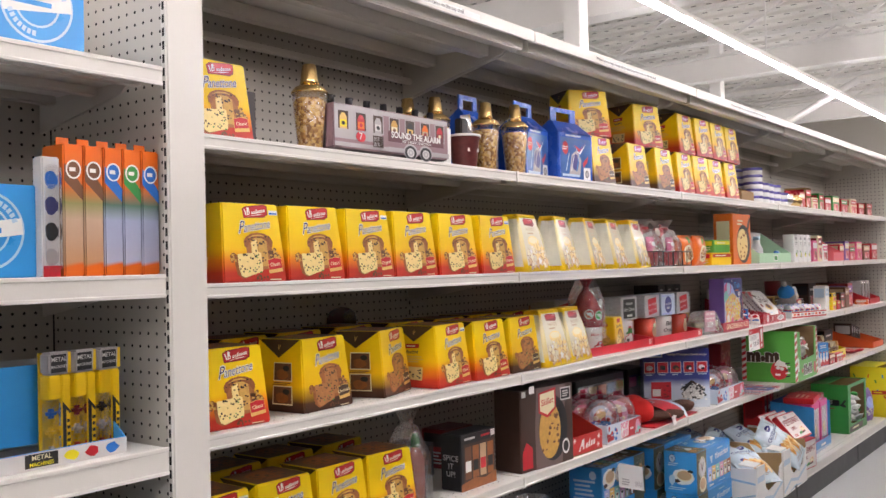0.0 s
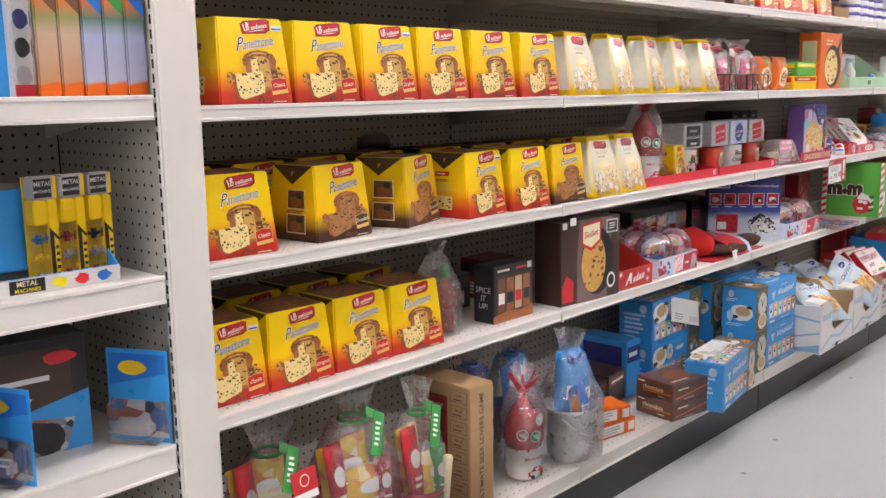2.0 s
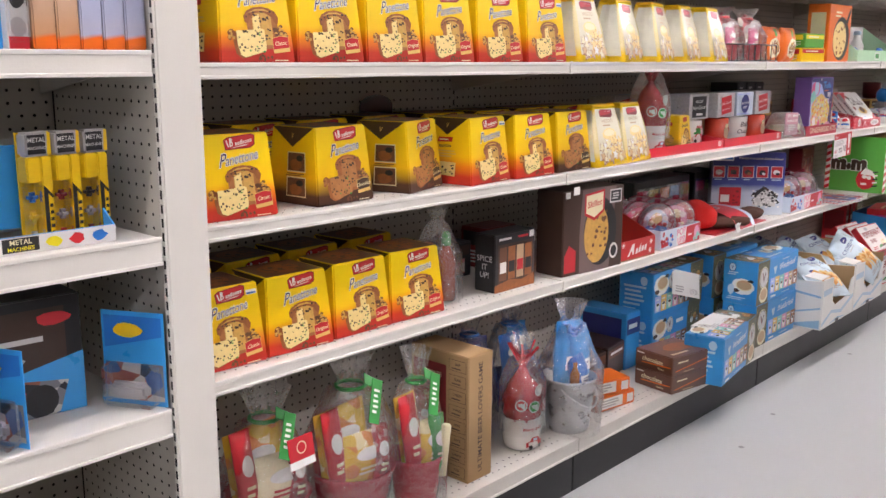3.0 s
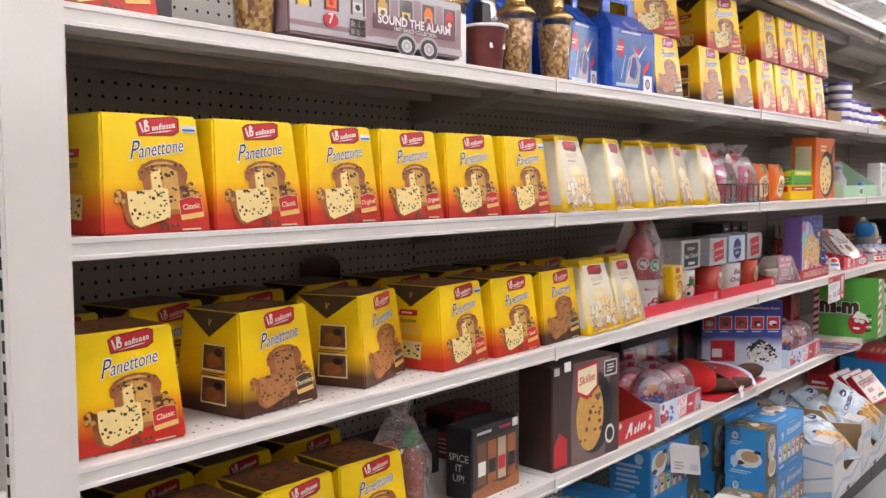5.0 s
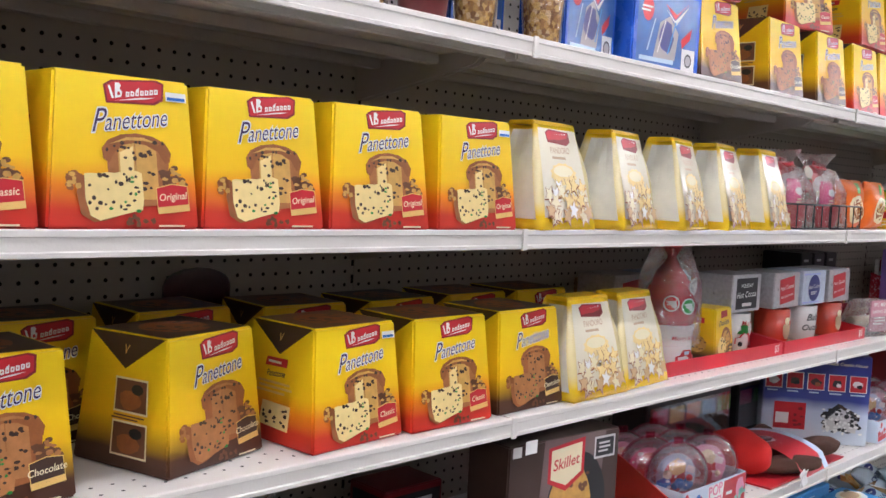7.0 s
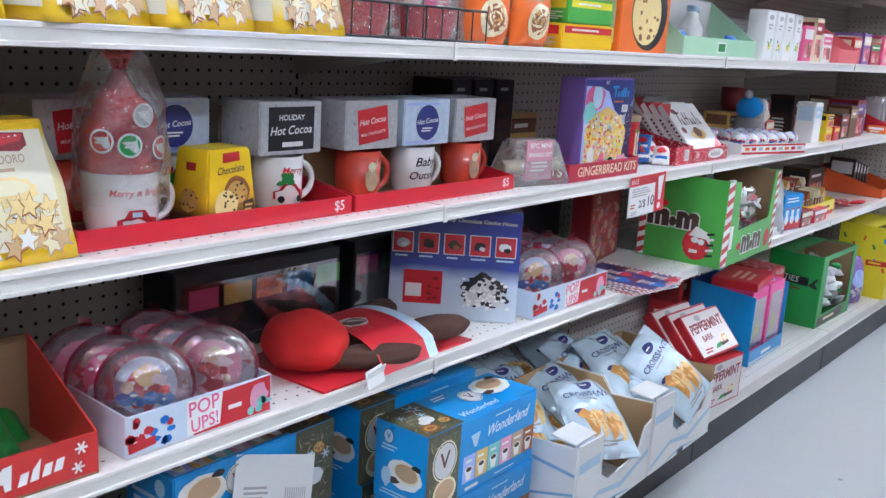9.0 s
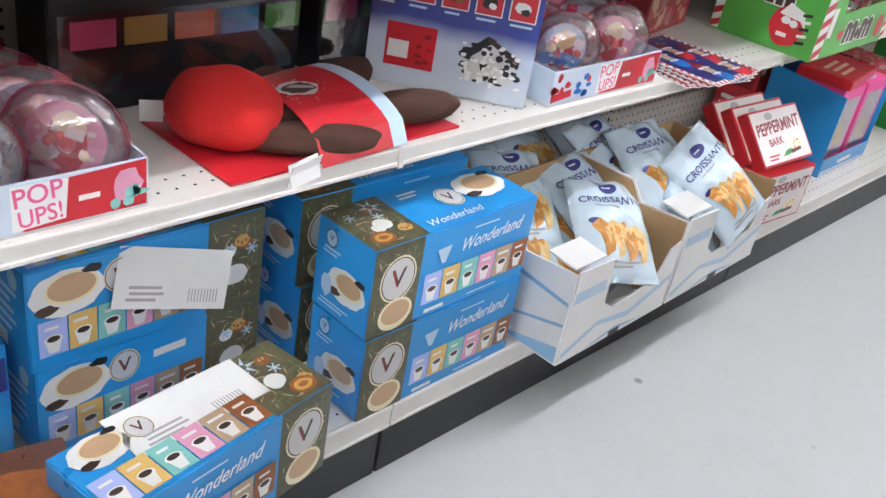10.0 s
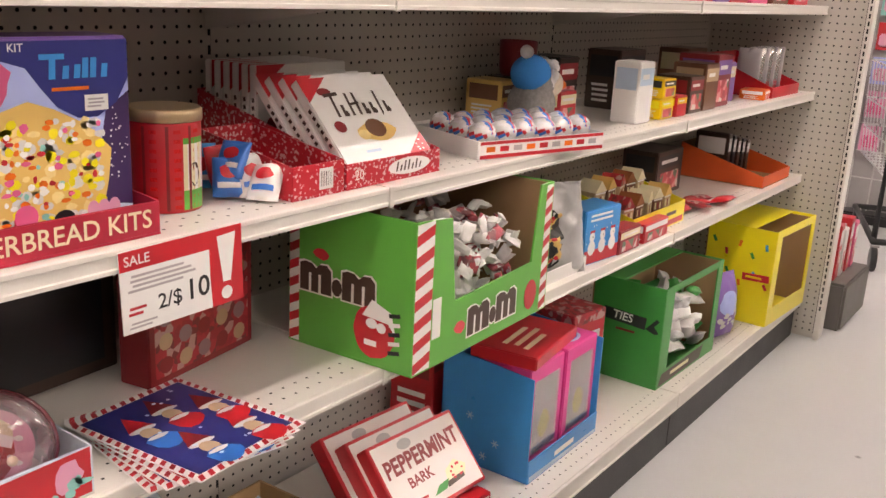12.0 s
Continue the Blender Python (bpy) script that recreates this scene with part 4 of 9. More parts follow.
SNOW_CARD = mat("snow_pattern_card", (0.55, 0.64, 0.76), 0.4, var=0.2, scale=90)


def shaker(m, h=0.2):
    t = thing("nut_shaker", "clear cocktail shaker of mixed nuts with gold cap", "shaker", "nut shakers", m=m)
    part("nuts", lathe([(0.026, 0.003), (0.028, 0.01), (0.037, h * 0.56), (0.03, h * 0.6)], 20), NUTS, t)
    part("glass_cup", lathe([(0.029, 0), (0.03, 0.004), (0.042, h * 0.66), (0.038, h * 0.69)], 24), CLEAR, t)
    part("collar", lathe([(0.043, h * 0.655), (0.043, h * 0.675), (0.034, h * 0.73), (0.022, h * 0.76)], 24), GOLD, t, "polished gold collar")
    part("cap", lathe([(0.0225, h * 0.755), (0.021, h * 0.8), (0.016, h * 0.99), (0.012, h)], 24), GOLD, t, "polished gold cap")
    a = Art(mug_round(0.033, h))
    a.rect(0.006, 0.012, 0.032, 0.075, WHITE)
    a.bars(0.01, 0.03, 0.028, 0.06, 3, GREY)
    a.put("label", t, "white paper label")
    return t


PINKRIM = film_wrap("pink_rim_plastic", tint=(0.95, 0.4, 0.52), gloss=0.3, rough=0.1, bump=0.1, scale=12)


def pop_disc(parent, x, y, z, tone, seed):
    """A flat round clear case with sweets inside."""
    r = 0.07
    bm = lathe([(0.003, -0.02), (r * 0.6, -0.017), (r * 0.94, -0.008), (r, 0.0), (r * 0.96, 0.012), (r * 0.8, 0.028), (r * 0.5, 0.04), (0.003, 0.045)], 28)
    d = part("round_case", bm, PINKCLEAR, parent, "clear pink round plastic case", m=Matrix.Translation((x, y, z + r)) @ Matrix.Rotation(radians(-34), 4, "Z") @ Matrix.Rotation(radians(90), 4, "Y") @ Matrix.Rotation(radians(seed * 9 % 20 - 10), 4, "X"))
    part("rim", lathe([(r, -0.003), (r + 0.003, -0.002), (r + 0.003, 0.002), (r, 0.003)], 26, caps=False), PINKRIM, d)
    bm = bmesh.new()
    rr = random.Random(seed)
    for k in range(4):
        bmesh.ops.create_icosphere(bm, subdivisions=2, radius=0.006 + 0.006 * rr.random(), matrix=Matrix.Translation(((rr.random() - 0.15) * 0.055, (rr.random() - 0.5) * 0.055, rr.random() * 0.014)))
    for f in bm.faces:
        f.smooth = True
        f.material_index = (f.index // 80) % 3
    part("sweets", bm, [tone, CREAM, RED], d)
    a = Art(lambda u, v, k: Vector((-v, u, -0.004 + k)))
    a.oval(0, 0, 0.046, 0.046, (PALE, ROSE, PINK)[seed % 3], 24)
    a.oval(0.0, -0.006, 0.026, 0.036, RED, 14, 0.4, seed)
    a.oval(0.004, 0.016, 0.02, 0.018, (CRUMB, CREAM, RED)[seed % 3], 12, 0.2, seed)
    a.oval(-0.026, -0.02, 0.016, 0.012, (BLUE, WHITE, PALE)[seed % 3], 10, 0.4, seed + 2)
    a.oval(0.028, -0.022, 0.014, 0.012, (BLUE, ROSE, WHITE)[seed % 3], 10, 0.4, seed + 3)
    a.dots(-0.035, -0.03, 0.035, 0.035, 14, 0.004, WHITE, seed)
    a.put("picture_disc", d)
    part("hang_tab", box(-r - 0.012, -r + 0.002, -0.01, 0.01, -0.003, 0.003, 0.001), PINKRIM, d)
    a = Art(lambda u, v, k: Vector((-v, u, 0.0255 + k)))
    a.poly([(-0.006, -0.042), (0.026, -0.046), (0.028, -0.028), (-0.004, -0.026)], RED)
    a.bars(0.0, -0.042, 0.022, -0.03, 1, WHITE)
    a.poly([(0.006, 0.016), (0.026, 0.01), (0.03, 0.024), (0.012, 0.03)], WHITE)
    a.put("case_sticker", d)


def pop_tray(y0, y1, x1, z):
    w, d = y1 - y0, 0.22
    t = tray("lollipop_tray", "printed card tray of round clear lollipop cases", "lollipop tray", w, d, 0.065, at(x1 - d / 2, (y0 + y1) / 2, z), mat("pale_blue_card", (0.6, 0.68, 0.78), 0.4), CARD, 0.07, "lollipop trays")
    a = Art(lambda u, v, k: Vector((d / 2 + k, u, v)))
    a.poly([(-0.02, 0.004), (w * 0.49, 0.004), (w * 0.49, 0.064), (0.03, 0.06)], RED)
    a.poly([(-0.03, 0.006), (0.03, 0.01), (0.035, 0.06), (-0.03, 0.062)], WHITE)
    a.word("POP", 0.0, 0.047, 0.033, PINK, 0.08, 0, 0.95)
    a.word("UPS!", 0.002, 0.02, 0.03, PINK, 0.08, 0, 0.9)
    a.oval(-0.06, 0.04, 0.006, 0.006, RED, 10)
    a.dots(-0.1, 0.01, -0.05, 0.05, 6, 0.008, BLUE, 3)
    a.oval(w * 0.4, 0.035, 0.018, 0.022, ROSE, 12, 0.3, 2)
    a.dots(w * 0.34, 0.008, w * 0.47, 0.03, 5, 0.008, TEAL, 5)
    a.bars(0.045, 0.024, 0.08, 0.038, 1, WHITE)
    a.rect(-w * 0.49, 0.01, -w * 0.32, 0.024, RED, 0.1)
    a.dots(-w * 0.48, 0.02, -w * 0.3, 0.055, 6, 0.009, RED, 8)
    a.put("tray_print", t)
    k = 0
    for row, x in enumerate((0.05, -0.012, -0.074)):
        for c in range(2):
            pop_disc(t, x, -w * 0.23 + w * 0.46 * c - 0.012 * row, 0.006, (BLUE, RED, ROSE)[(row + c) % 3], k + 3)
            k += 1
    return t


# ---- cake cartons and bags ----
Z = dict(A=1.517, B=1.220, C=0.921, D=0.619, E=0.171)
E0 = 0.0008
KINDS = {}


def put_cake(x, y, z, turn=0.0, word="Classic", choc=0, sticker=0, flap=1):
    key = (word, choc, sticker, flap)
    m = at(x, y, z + E0, turn)
    if key not in KINDS:
        KINDS[key] = cake_box(word, bool(choc), bool(sticker), bool(flap))
        KINDS[key].matrix_basis = m
        return KINDS[key]
    return copy_thing(KINDS[key], m)


put_cake(-0.118, 0.152, Z["A"], -2)
for k, (y, x) in enumerate(((1.82, -0.1), (2.105, -0.1), (2.318, -0.09), (2.523, -0.09), (2.7, -0.09), (2.878, -0.095), (3.065, -0.095))):
    put_cake(x, y, Z["A"], (2, -1, 0, 1, -1, 0, 1)[k], ("Original", "Classic")[k % 2], int(k in (0, 1, 2)))if k > 2 else put_cake(x, y, Z["A"], 1, "Chocolate", 1)
for x, y, r, w, c in ((-0.13, 1.84, -30, "Original", 0), (-0.12, 2.26, -14, "Classic", 0), (-0.105, 2.575, 1, "Original", 0), (-0.1, 2.755, -2, "Classic", 0), (-0.1, 2.93, 0, "Original", 0), (-0.105, 3.11, 1, "Classic", 0)):
    put_cake(x, y, Z["A"] + 0.1662, r, w, c)
for k, (y, w, s) in enumerate(((0.209, "Classic", 1), (0.391, "Classic", 0), (0.568, "Original", 1), (0.748, "Original", 0), (0.932, "Original", 0), (1.117, "Original", 1))):
    put_cake(-0.086 + 0.002 * (k % 3), y, Z["B"], (0, -1, 1, 0, -1, 1)[k], w, 0, s, 0)
for x, y, r, w, c, s in ((-0.112, 0.178, -4, "Classic", 0, 0), (-0.12, 0.448, 4, "Chocolate", 1, 0), (-0.136, 0.702, 17, "Chocolate", 1, 0), (-0.106, 0.92, 5, "Classic", 0, 1), (-0.104, 1.108, 0, "Classic", 0, 0), (-0.109, 1.294, 2, "Chocolate", 1, 0),
                         (-0.3, 0.17, 3, "Chocolate", 1, 0), (-0.302, 0.37, 6, "Classic", 0, 0), (-0.322, 0.575, 2, "Chocolate", 1, 0), (-0.328, 0.785, 3, "Chocolate", 1, 0), (-0.3, 0.985, -2, "Classic", 0, 0), (-0.29, 1.175, 3, "Chocolate", 1, 0), (-0.3, 1.375, 0, "Classic", 0, 0), (-0.3, 1.56, 0, "Classic", 0, 0),
                         ):
    put_cake(x, y, Z["C"], r, w, c, s)
for x, y, r, s in ((-0.125, 0.148, -2, 1), (-0.12, 0.325, -3, 0), (-0.12, 0.503, -1, 0), (-0.117, 0.68, -4, 0), (-0.305, 0.16, -3, 0), (-0.305, 0.345, 2, 0), (-0.31, 0.525, 0, 0), (-0.31, 0.71, 3, 0)):
    put_cake(x, y, Z["D"], r, "Original" if not s else "Classic", 0, s)
BAG = None
for x, y, z, r in ((-0.068, 1.33, "B", 6), (-0.068, 1.535, "B", 12), (-0.07, 1.73, "B", 14), (-0.072, 1.905, "B", 12), (-0.072, 2.09, "B", 10), (-0.078, 1.468, "C", 2), (-0.09, 1.63, "C", 5)):
    m = at(x, y, Z[z] + E0, r)
    if BAG is None:
        BAG = pandoro_bag()
        BAG.matrix_basis = m
    else:
        copy_thing(BAG, m)

# ---- top shelf of the run ----
for x, y in ((-0.055, 0.425), (-0.17, 0.925), (-0.1, 0.96), (-0.05, 1.135), (-0.055, 1.3)):
    shaker(at(x, y, Z["A"] + E0, 40 * y), 0.2 if y < 1.2 else 0.215)
s = carton("acrylic_sign", "clear grey acrylic sign holder standing on the shelf", "sign holder", 0.09, 0.005, 0.13, mat("smoke_acrylic", (0.14, 0.13, 0.14), 0.1, coat=0.5), at(-0.13, 0.275, Z["A"] + E0, -10))
part("foot", box(-0.03, 0.03, -0.04, 0.04, 0, 0.003), MATS["smoke_acrylic"], s)
# fire-truck gift set
t = thing("hot_sauce_set", "maroon and grey truck-shaped gift carton of sauce bottles", "gift set", m=at(-0.037, 0.668, Z["A"] + E0, -1))
MAROON = mat("maroon_print", (0.3, 0.19, 0.21), 0.35, var=0.12, coat=0.2)
part("truck_carton", box(-0.035, 0.035, -0.215, 0.215, 0.008, 0.112, 0.004), MAROON, t)
a = Art(lambda u, v, k: Vector((0.035 + k, u, v)))
SILVER = mat("silver_grey_print", (0.45, 0.42, 0.43), 0.3, var=0.15, coat=0.2)
a.rect(-0.214, 0.012, -0.05, 0.11, SILVER)
a.rect(-0.05, 0.012, 0.214, 0.024, SILVER)
a.rect(-0.2, 0.098, 0.21, 0.109, SILVER)
a.rect(-0.214, 0.022, -0.03, 0.03, MAROON)
for k in range(7):
    u = -0.185 + 0.06 * k
    a.rect(u - 0.02, 0.05, u + 0.02, 0.097, SILVER)
    a.rect(u - 0.017, 0.053, u + 0.017, 0.095, DARKBROWN)
    b = (MUSTARD, RED, GREY, CRUMB2, BLACK, ORANGE, RED)[k]
    a.poly([(u - 0.012, 0.053), (u + 0.012, 0.053), (u + 0.012, 0.08), (u + 0.005, 0.09), (u - 0.005, 0.09), (u - 0.012, 0.08)], b)
    a.rect(u - 0.011, 0.058, u + 0.011, 0.074, (LEMON, ORANGE, CARD, CREAM, MUSTARD, TAN, DARKRED)[k])
    a.oval(u, 0.066, 0.006, 0.005, (BLACK, RED, BLACK, BROWN, BLACK, DARKRED, CREAM)[k], 9, 0.3, k)
a.rect(-0.03, 0.037, 0.19, 0.063, mat("dark_maroon_print", (0.13, 0.05, 0.06), 0.35))
a.word("SOUND THE ALARM", 0.08, 0.0545, 0.0215, WHITE, 0, 0, 1.0, 0.03)
a.word("HOT SAUCE COLLECTION", 0.08, 0.0415, 0.0095, WHITE)
a.oval(-0.128, 0.038, 0.017, 0.012, RED, 14)
a.word("7", -0.128, 0.039, 0.024, WHITE)
a.rect(-0.085, 0.018, -0.048, 0.046, DARKBROWN)
for q in range(2):
    for j in range(3):
        a.rect(-0.082 + 0.0115 * j, 0.02 + 0.013 * q, -0.073 + 0.0115 * j, 0.03 + 0.013 * q, GREY, up=False)
for u in (0.055, 0.115):
    a.oval(u, 0.017, 0.027, 0.0205, SILVER, 22)
    a.oval(u, 0.015, 0.023, 0.0175, BLACK, 20)
    a.oval(u, 0.015, 0.014, 0.0115, CARD, 16)
    a.oval(u, 0.015, 0.01, 0.008, GREY, 12)
    a.oval(u, 0.015, 0.004, 0.004, CARD, 10)
a.put("truck_print", t)
for k in range(7):
    part("bottle_cap", lathe([(0.009, 0.112), (0.009, 0.132), (0.008, 0.135)], 12), BLACK, t, m=at(0, -0.19 + 0.062 * k, 0))
c = carton("leaflet_box", "slim white carton with small print", "carton", 0.04, 0.05, 0.1, WHITE, at(-0.045, 0.905, Z["A"] + E0))
# cup of sweets
t = thing("cocoa_cup_gift", "maroon gift cup filled with cocoa packs", "gift cup", m=at(-0.052, 1.03, Z["A"] + E0))
part("cup", lathe([(0.032, 0), (0.034, 0.004), (0.043, 0.085), (0.046, 0.09), (0.043, 0.094)], 24), mat("maroon_plaid", (0.14, 0.03, 0.03), 0.3, var=0.4, scale=60), t)
a = Art(mug_round(0.04, 0.09))
a.bars(-0.03, 0.04, 0.03, 0.06, 1, WHITE)
a.put("logo_band", t)
part("rim", lathe([(0.0445, 0.088), (0.0475, 0.0885), (0.0475, 0.094), (0.0445, 0.095)], 24, caps=False), WHITE, t, "white rolled rim")
part("cocoa_pack", box(-0.012, 0.012, -0.03, 0.005, 0.09, 0.14, 0.003), BLACK, t)
bm, f = pillow(0.05, 0.07, 0.02, 8, 0.004, 4)
part("sweet_pack", bm, FOIL, t, m=at(0, 0.02, 0.085, 0, 0, 10))


ROYAL = mat("royal_blue_card", (0.025, 0.11, 0.55), 0.25, var=0.15, coat=0.3)


def gable_gift(y, x, turn, w=0.16):
    t = thing("blue_gift_carton", "royal blue gable-top gift carton with handle", "gift carton", "blue gift cartons", m=at(x, y, Z["A"] + E0, turn))
    h = 0.155
    part("carton", box(-0.05, 0.05, -w / 2, w / 2, 0, h, 0.003), ROYAL, t)
    bm = bmesh.new()
    v = [bm.verts.new(p) for p in ((-0.05, -w / 2, h), (0.05, -w / 2, h), (0.05, w / 2, h), (-0.05, w / 2, h), (-0.006, -w * 0.36, h + 0.045), (0.006, -w * 0.36, h + 0.045), (0.006, w * 0.36, h + 0.045), (-0.006, w * 0.36, h + 0.045))]
    for q in ((4, 5, 6, 7), (0, 1, 5, 4), (1, 2, 6, 5), (2, 3, 7, 6), (3, 0, 4, 7)):
        bm.faces.new([v[i] for i in q])
    part("gable", bm, ROYAL, t)
    bm = box(-0.003, 0.003, -w * 0.36, -w * 0.2, h + 0.04, h + 0.075)
    add_box(bm, -0.003, 0.003, w * 0.2, w * 0.36, h + 0.04, h + 0.075)
    add_box(bm, -0.003, 0.003, -w * 0.36, w * 0.36, h + 0.075, h + 0.09)
    part("handle", bm, ROYAL, t)
    a = Art(lambda u, v, k: Vector((0.05 + k, u, v)))
    a.rect(-w * 0.44, 0.008, w * 0.44, 0.14, mat("royal_blue_panel", (0.06, 0.15, 0.42), 0.2, var=0.45, scale=30, coat=0.3))
    a.poly([(-w * 0.05, 0.12), (w * 0.12, 0.105), (w * 0.34, 0.135), (w * 0.2, 0.115), (w * 0.1, 0.095)], RED)
    a.poly([(-w * 0.05, 0.112), (w * 0.1, 0.093), (w * 0.3, 0.125), (w * 0.12, 0.085)], WHITE)
    a.oval(-w * 0.3, 0.105, 0.016, 0.022, RED, 16)
    a.bars(-w * 0.4, 0.098, -w * 0.22, 0.112, 2, WHITE)
    a.poly([(-w * 0.2, 0.02), (w * 0.12, 0.02), (w * 0.16, 0.07), (w * 0.02, 0.1), (-w * 0.12, 0.085)], GREY)
    a.oval(-w * 0.02, 0.06, 0.02, 0.03, NAVY, 14, 0.3, 2)
    a.poly([(w * 0.2, 0.06), (w * 0.36, 0.085), (w * 0.34, 0.065), (w * 0.22, 0.045)], RED)
    for q in range(3):
        a.poly([(-w * 0.3 + 0.03 * q, 0.03), (-w * 0.2 + 0.03 * q, 0.09), (-w * 0.185 + 0.03 * q, 0.09), (-w * 0.28 + 0.03 * q, 0.03)], (PALE, WHITE, SKY)[q])
    a.rect(w * 0.22, 0.005, w * 0.42, 0.045, WHITE)
    a.oval(w * 0.32, 0.024, 0.011, 0.013, BLACK, 16)
    a.oval(w * 0.32, 0.024, 0.008, 0.0095, GREY, 14)
    a.bars(-w * 0.3, 0.142, w * 0.3, 0.152, 1, PALE)
    a.rect(-w * 0.4, 0.012, w * 0.1, 0.02, PALE)
    a.put("front_print", t)


gable_gift(1.435, -0.11, 4, 0.16)
gable_gift(1.63, -0.075, -5, 0.2)
gable_gift(1.215, -0.17, 0, 0.13)
# beyond the cakes: cans, tins and ornaments
t = tray("sweet_tray", "open brown card tray with gold sweets", "sweet tray", 0.17, 0.2, 0.045, at(-0.12, 3.275, Z["A"] + E0), CARD_IN, None, 0.12)
for k in range(8):
    part("gold_sweet", lathe([(0.012, 0), (0.02, 0.01), (0.014, 0.028), (0.004, 0.034)], 10), GOLD, t, m=at(0.06 - 0.045 * (k // 4), -0.06 + 0.04 * (k % 4), 0.012))
TIN_TOP = mat("violet_tin", (0.16, 0.14, 0.42), 0.25, metal=0.3, var=0.1)


def tin(x, y, z):
    t = thing("cookie_tin", "small violet and white round cookie tin", "tin", "cookie tins", m=at(x, y, z))
    part("body", lathe([(0.044, 0), (0.045, 0.002), (0.045, 0.02), (0.044, 0.021)], 24), WHITE, t)
    part("lid", lathe([(0.0465, 0.0205), (0.0465, 0.032), (0.044, 0.034)], 24), TIN_TOP, t)


for y, x, n in ((3.47, -0.06, 5), (3.57, -0.06, 3), (3.67, -0.07, 3), (3.77, -0.065, 3), (3.5, -0.16, 5), (3.62, -0.17, 3), (3.87, -0.06, 2), (3.75, -0.17, 3)):
    for k in range(n):
        tin(x, y, Z["A"] + E0 + 0.0345 * k)
for k, (x, y) in enumerate(((-0.05, 3.96), (-0.06, 4.04), (-0.05, 4.12), (-0.13, 3.99), (-0.13, 4.075), (-0.12, 4.155))):
    t = thing("gold_ornament", "gold wrapped ball ornament with red tag", "ornament", "gold ornaments", m=at(x, y, Z["A"] + E0))
    bm = bmesh.new()
    bmesh.ops.create_uvsphere(bm, u_segments=18, v_segments=12, radius=0.036, matrix=Matrix.Translation((0, 0, 0.036)))
    for f in bm.faces:
        f.smooth = True
    part("ball", bm, GOLD if k % 3 else FOIL, t)
    part("cap", lathe([(0.01, 0.07), (0.01, 0.082), (0.004, 0.086)], 12), RED, t)


def small_box(x, y, z, w, d, h, body, band, turn=0.0, name="gift_box", label="small printed gift carton", windows=True, group=""):
    t = carton(name, label, "gift box", w, d, h, body, at(x, y, z + E0, turn), group)
    a = Art(front(d, w, h))
    a.rect(-w * 0.46, h * 0.62, w * 0.46, h * 0.9, band)
    a.bars(-w * 0.36, h * 0.68, w * 0.36, h * 0.84, 1, WHITE, int(y * 100))
    if windows:
        a.rect(-w * 0.36, h * 0.1, w * 0.36, h * 0.52, GIFTS)
    a.put("front_print", t)
    a = Art(side(d, w, h))
    a.rect(-d * 0.4, h * 0.55, d * 0.4, h * 0.9, band)
    a.bars(-d * 0.34, h * 0.1, d * 0.34, h * 0.45, 4, WHITE, int(y * 50))
    a.put("side_print", t)
    return t


for y, w, h, b, c in ((4.22, 0.1, 0.09, RED, CREAM), (4.34, 0.1, 0.12, GOLD, RED), (4.47, 0.12, 0.07, CREAM, RED), (4.6, 0.1, 0.1, GREEN, RED), (4.74, 0.13, 0.08, RED, WHITE), (4.92, 0.15, 0.1, GREEN, CREAM), (5.12, 0.16, 0.09, RED, GREEN), (5.35, 0.15, 0.1, CREAM, RED), (5.55, 0.14, 0.08, RED, CREAM), (5.78, 0.16, 0.09, BROWN, RED)):
    small_box(-0.1, y, Z["A"], w, 0.12, h, b, c)


# ---- second shelf, beyond the bags ----
def wrapped_basket(m, inner, label, r=0.085, h=0.2, tone=RED, seed=1, bow=RED, basket=True):
    """A gift in a gathered clear sack: bowl or basket, packs standing in it, a ribbon at the neck."""
    t = thing("gift_basket", label, "gift basket", "gift baskets", m=m)
    if basket:
        part("bowl", lathe([(r * 0.62, 0.003), (r * 0.68, 0.01), (r * 0.86, h * 0.3), (r * 0.9, h * 0.33), (r * 0.82, h * 0.33), (r * 0.6, 0.012)], 26), tone, t)
    for k, (mt, x, y, z, w, hh, tip) in enumerate(inner):
        bm, f = pillow(w, hh, 0.03, 10, 0.004, seed + k)
        p = part("packet", bm, mt, t, m=at(x, y, z, 0, 6, tip))
        a = Art(f, True)
        a.oval(0, hh * 0.62, w * 0.3, hh * 0.12, WHITE if mt is not WHITE else RED, 14)
        a.bars(-w * 0.25, hh * 0.25, w * 0.25, hh * 0.42, 2, CREAM if mt is not CREAM else RED)
        a.put("packet_print", p)
    part("clear_wrap", wrap_sack(r, h, 0.8, seed), WRAP, t, "crinkled clear gift wrap")
    bm = bmesh.new()
    tube_along(bm, [(0.3 * r * math.cos(q * 0.63), 0.3 * r * math.sin(q * 0.63), h * 0.8) for q in range(10)], 0.005, 6, closed=True)
    part("ribbon", bm, bow, t, "knotted ribbon round the neck")
    return t


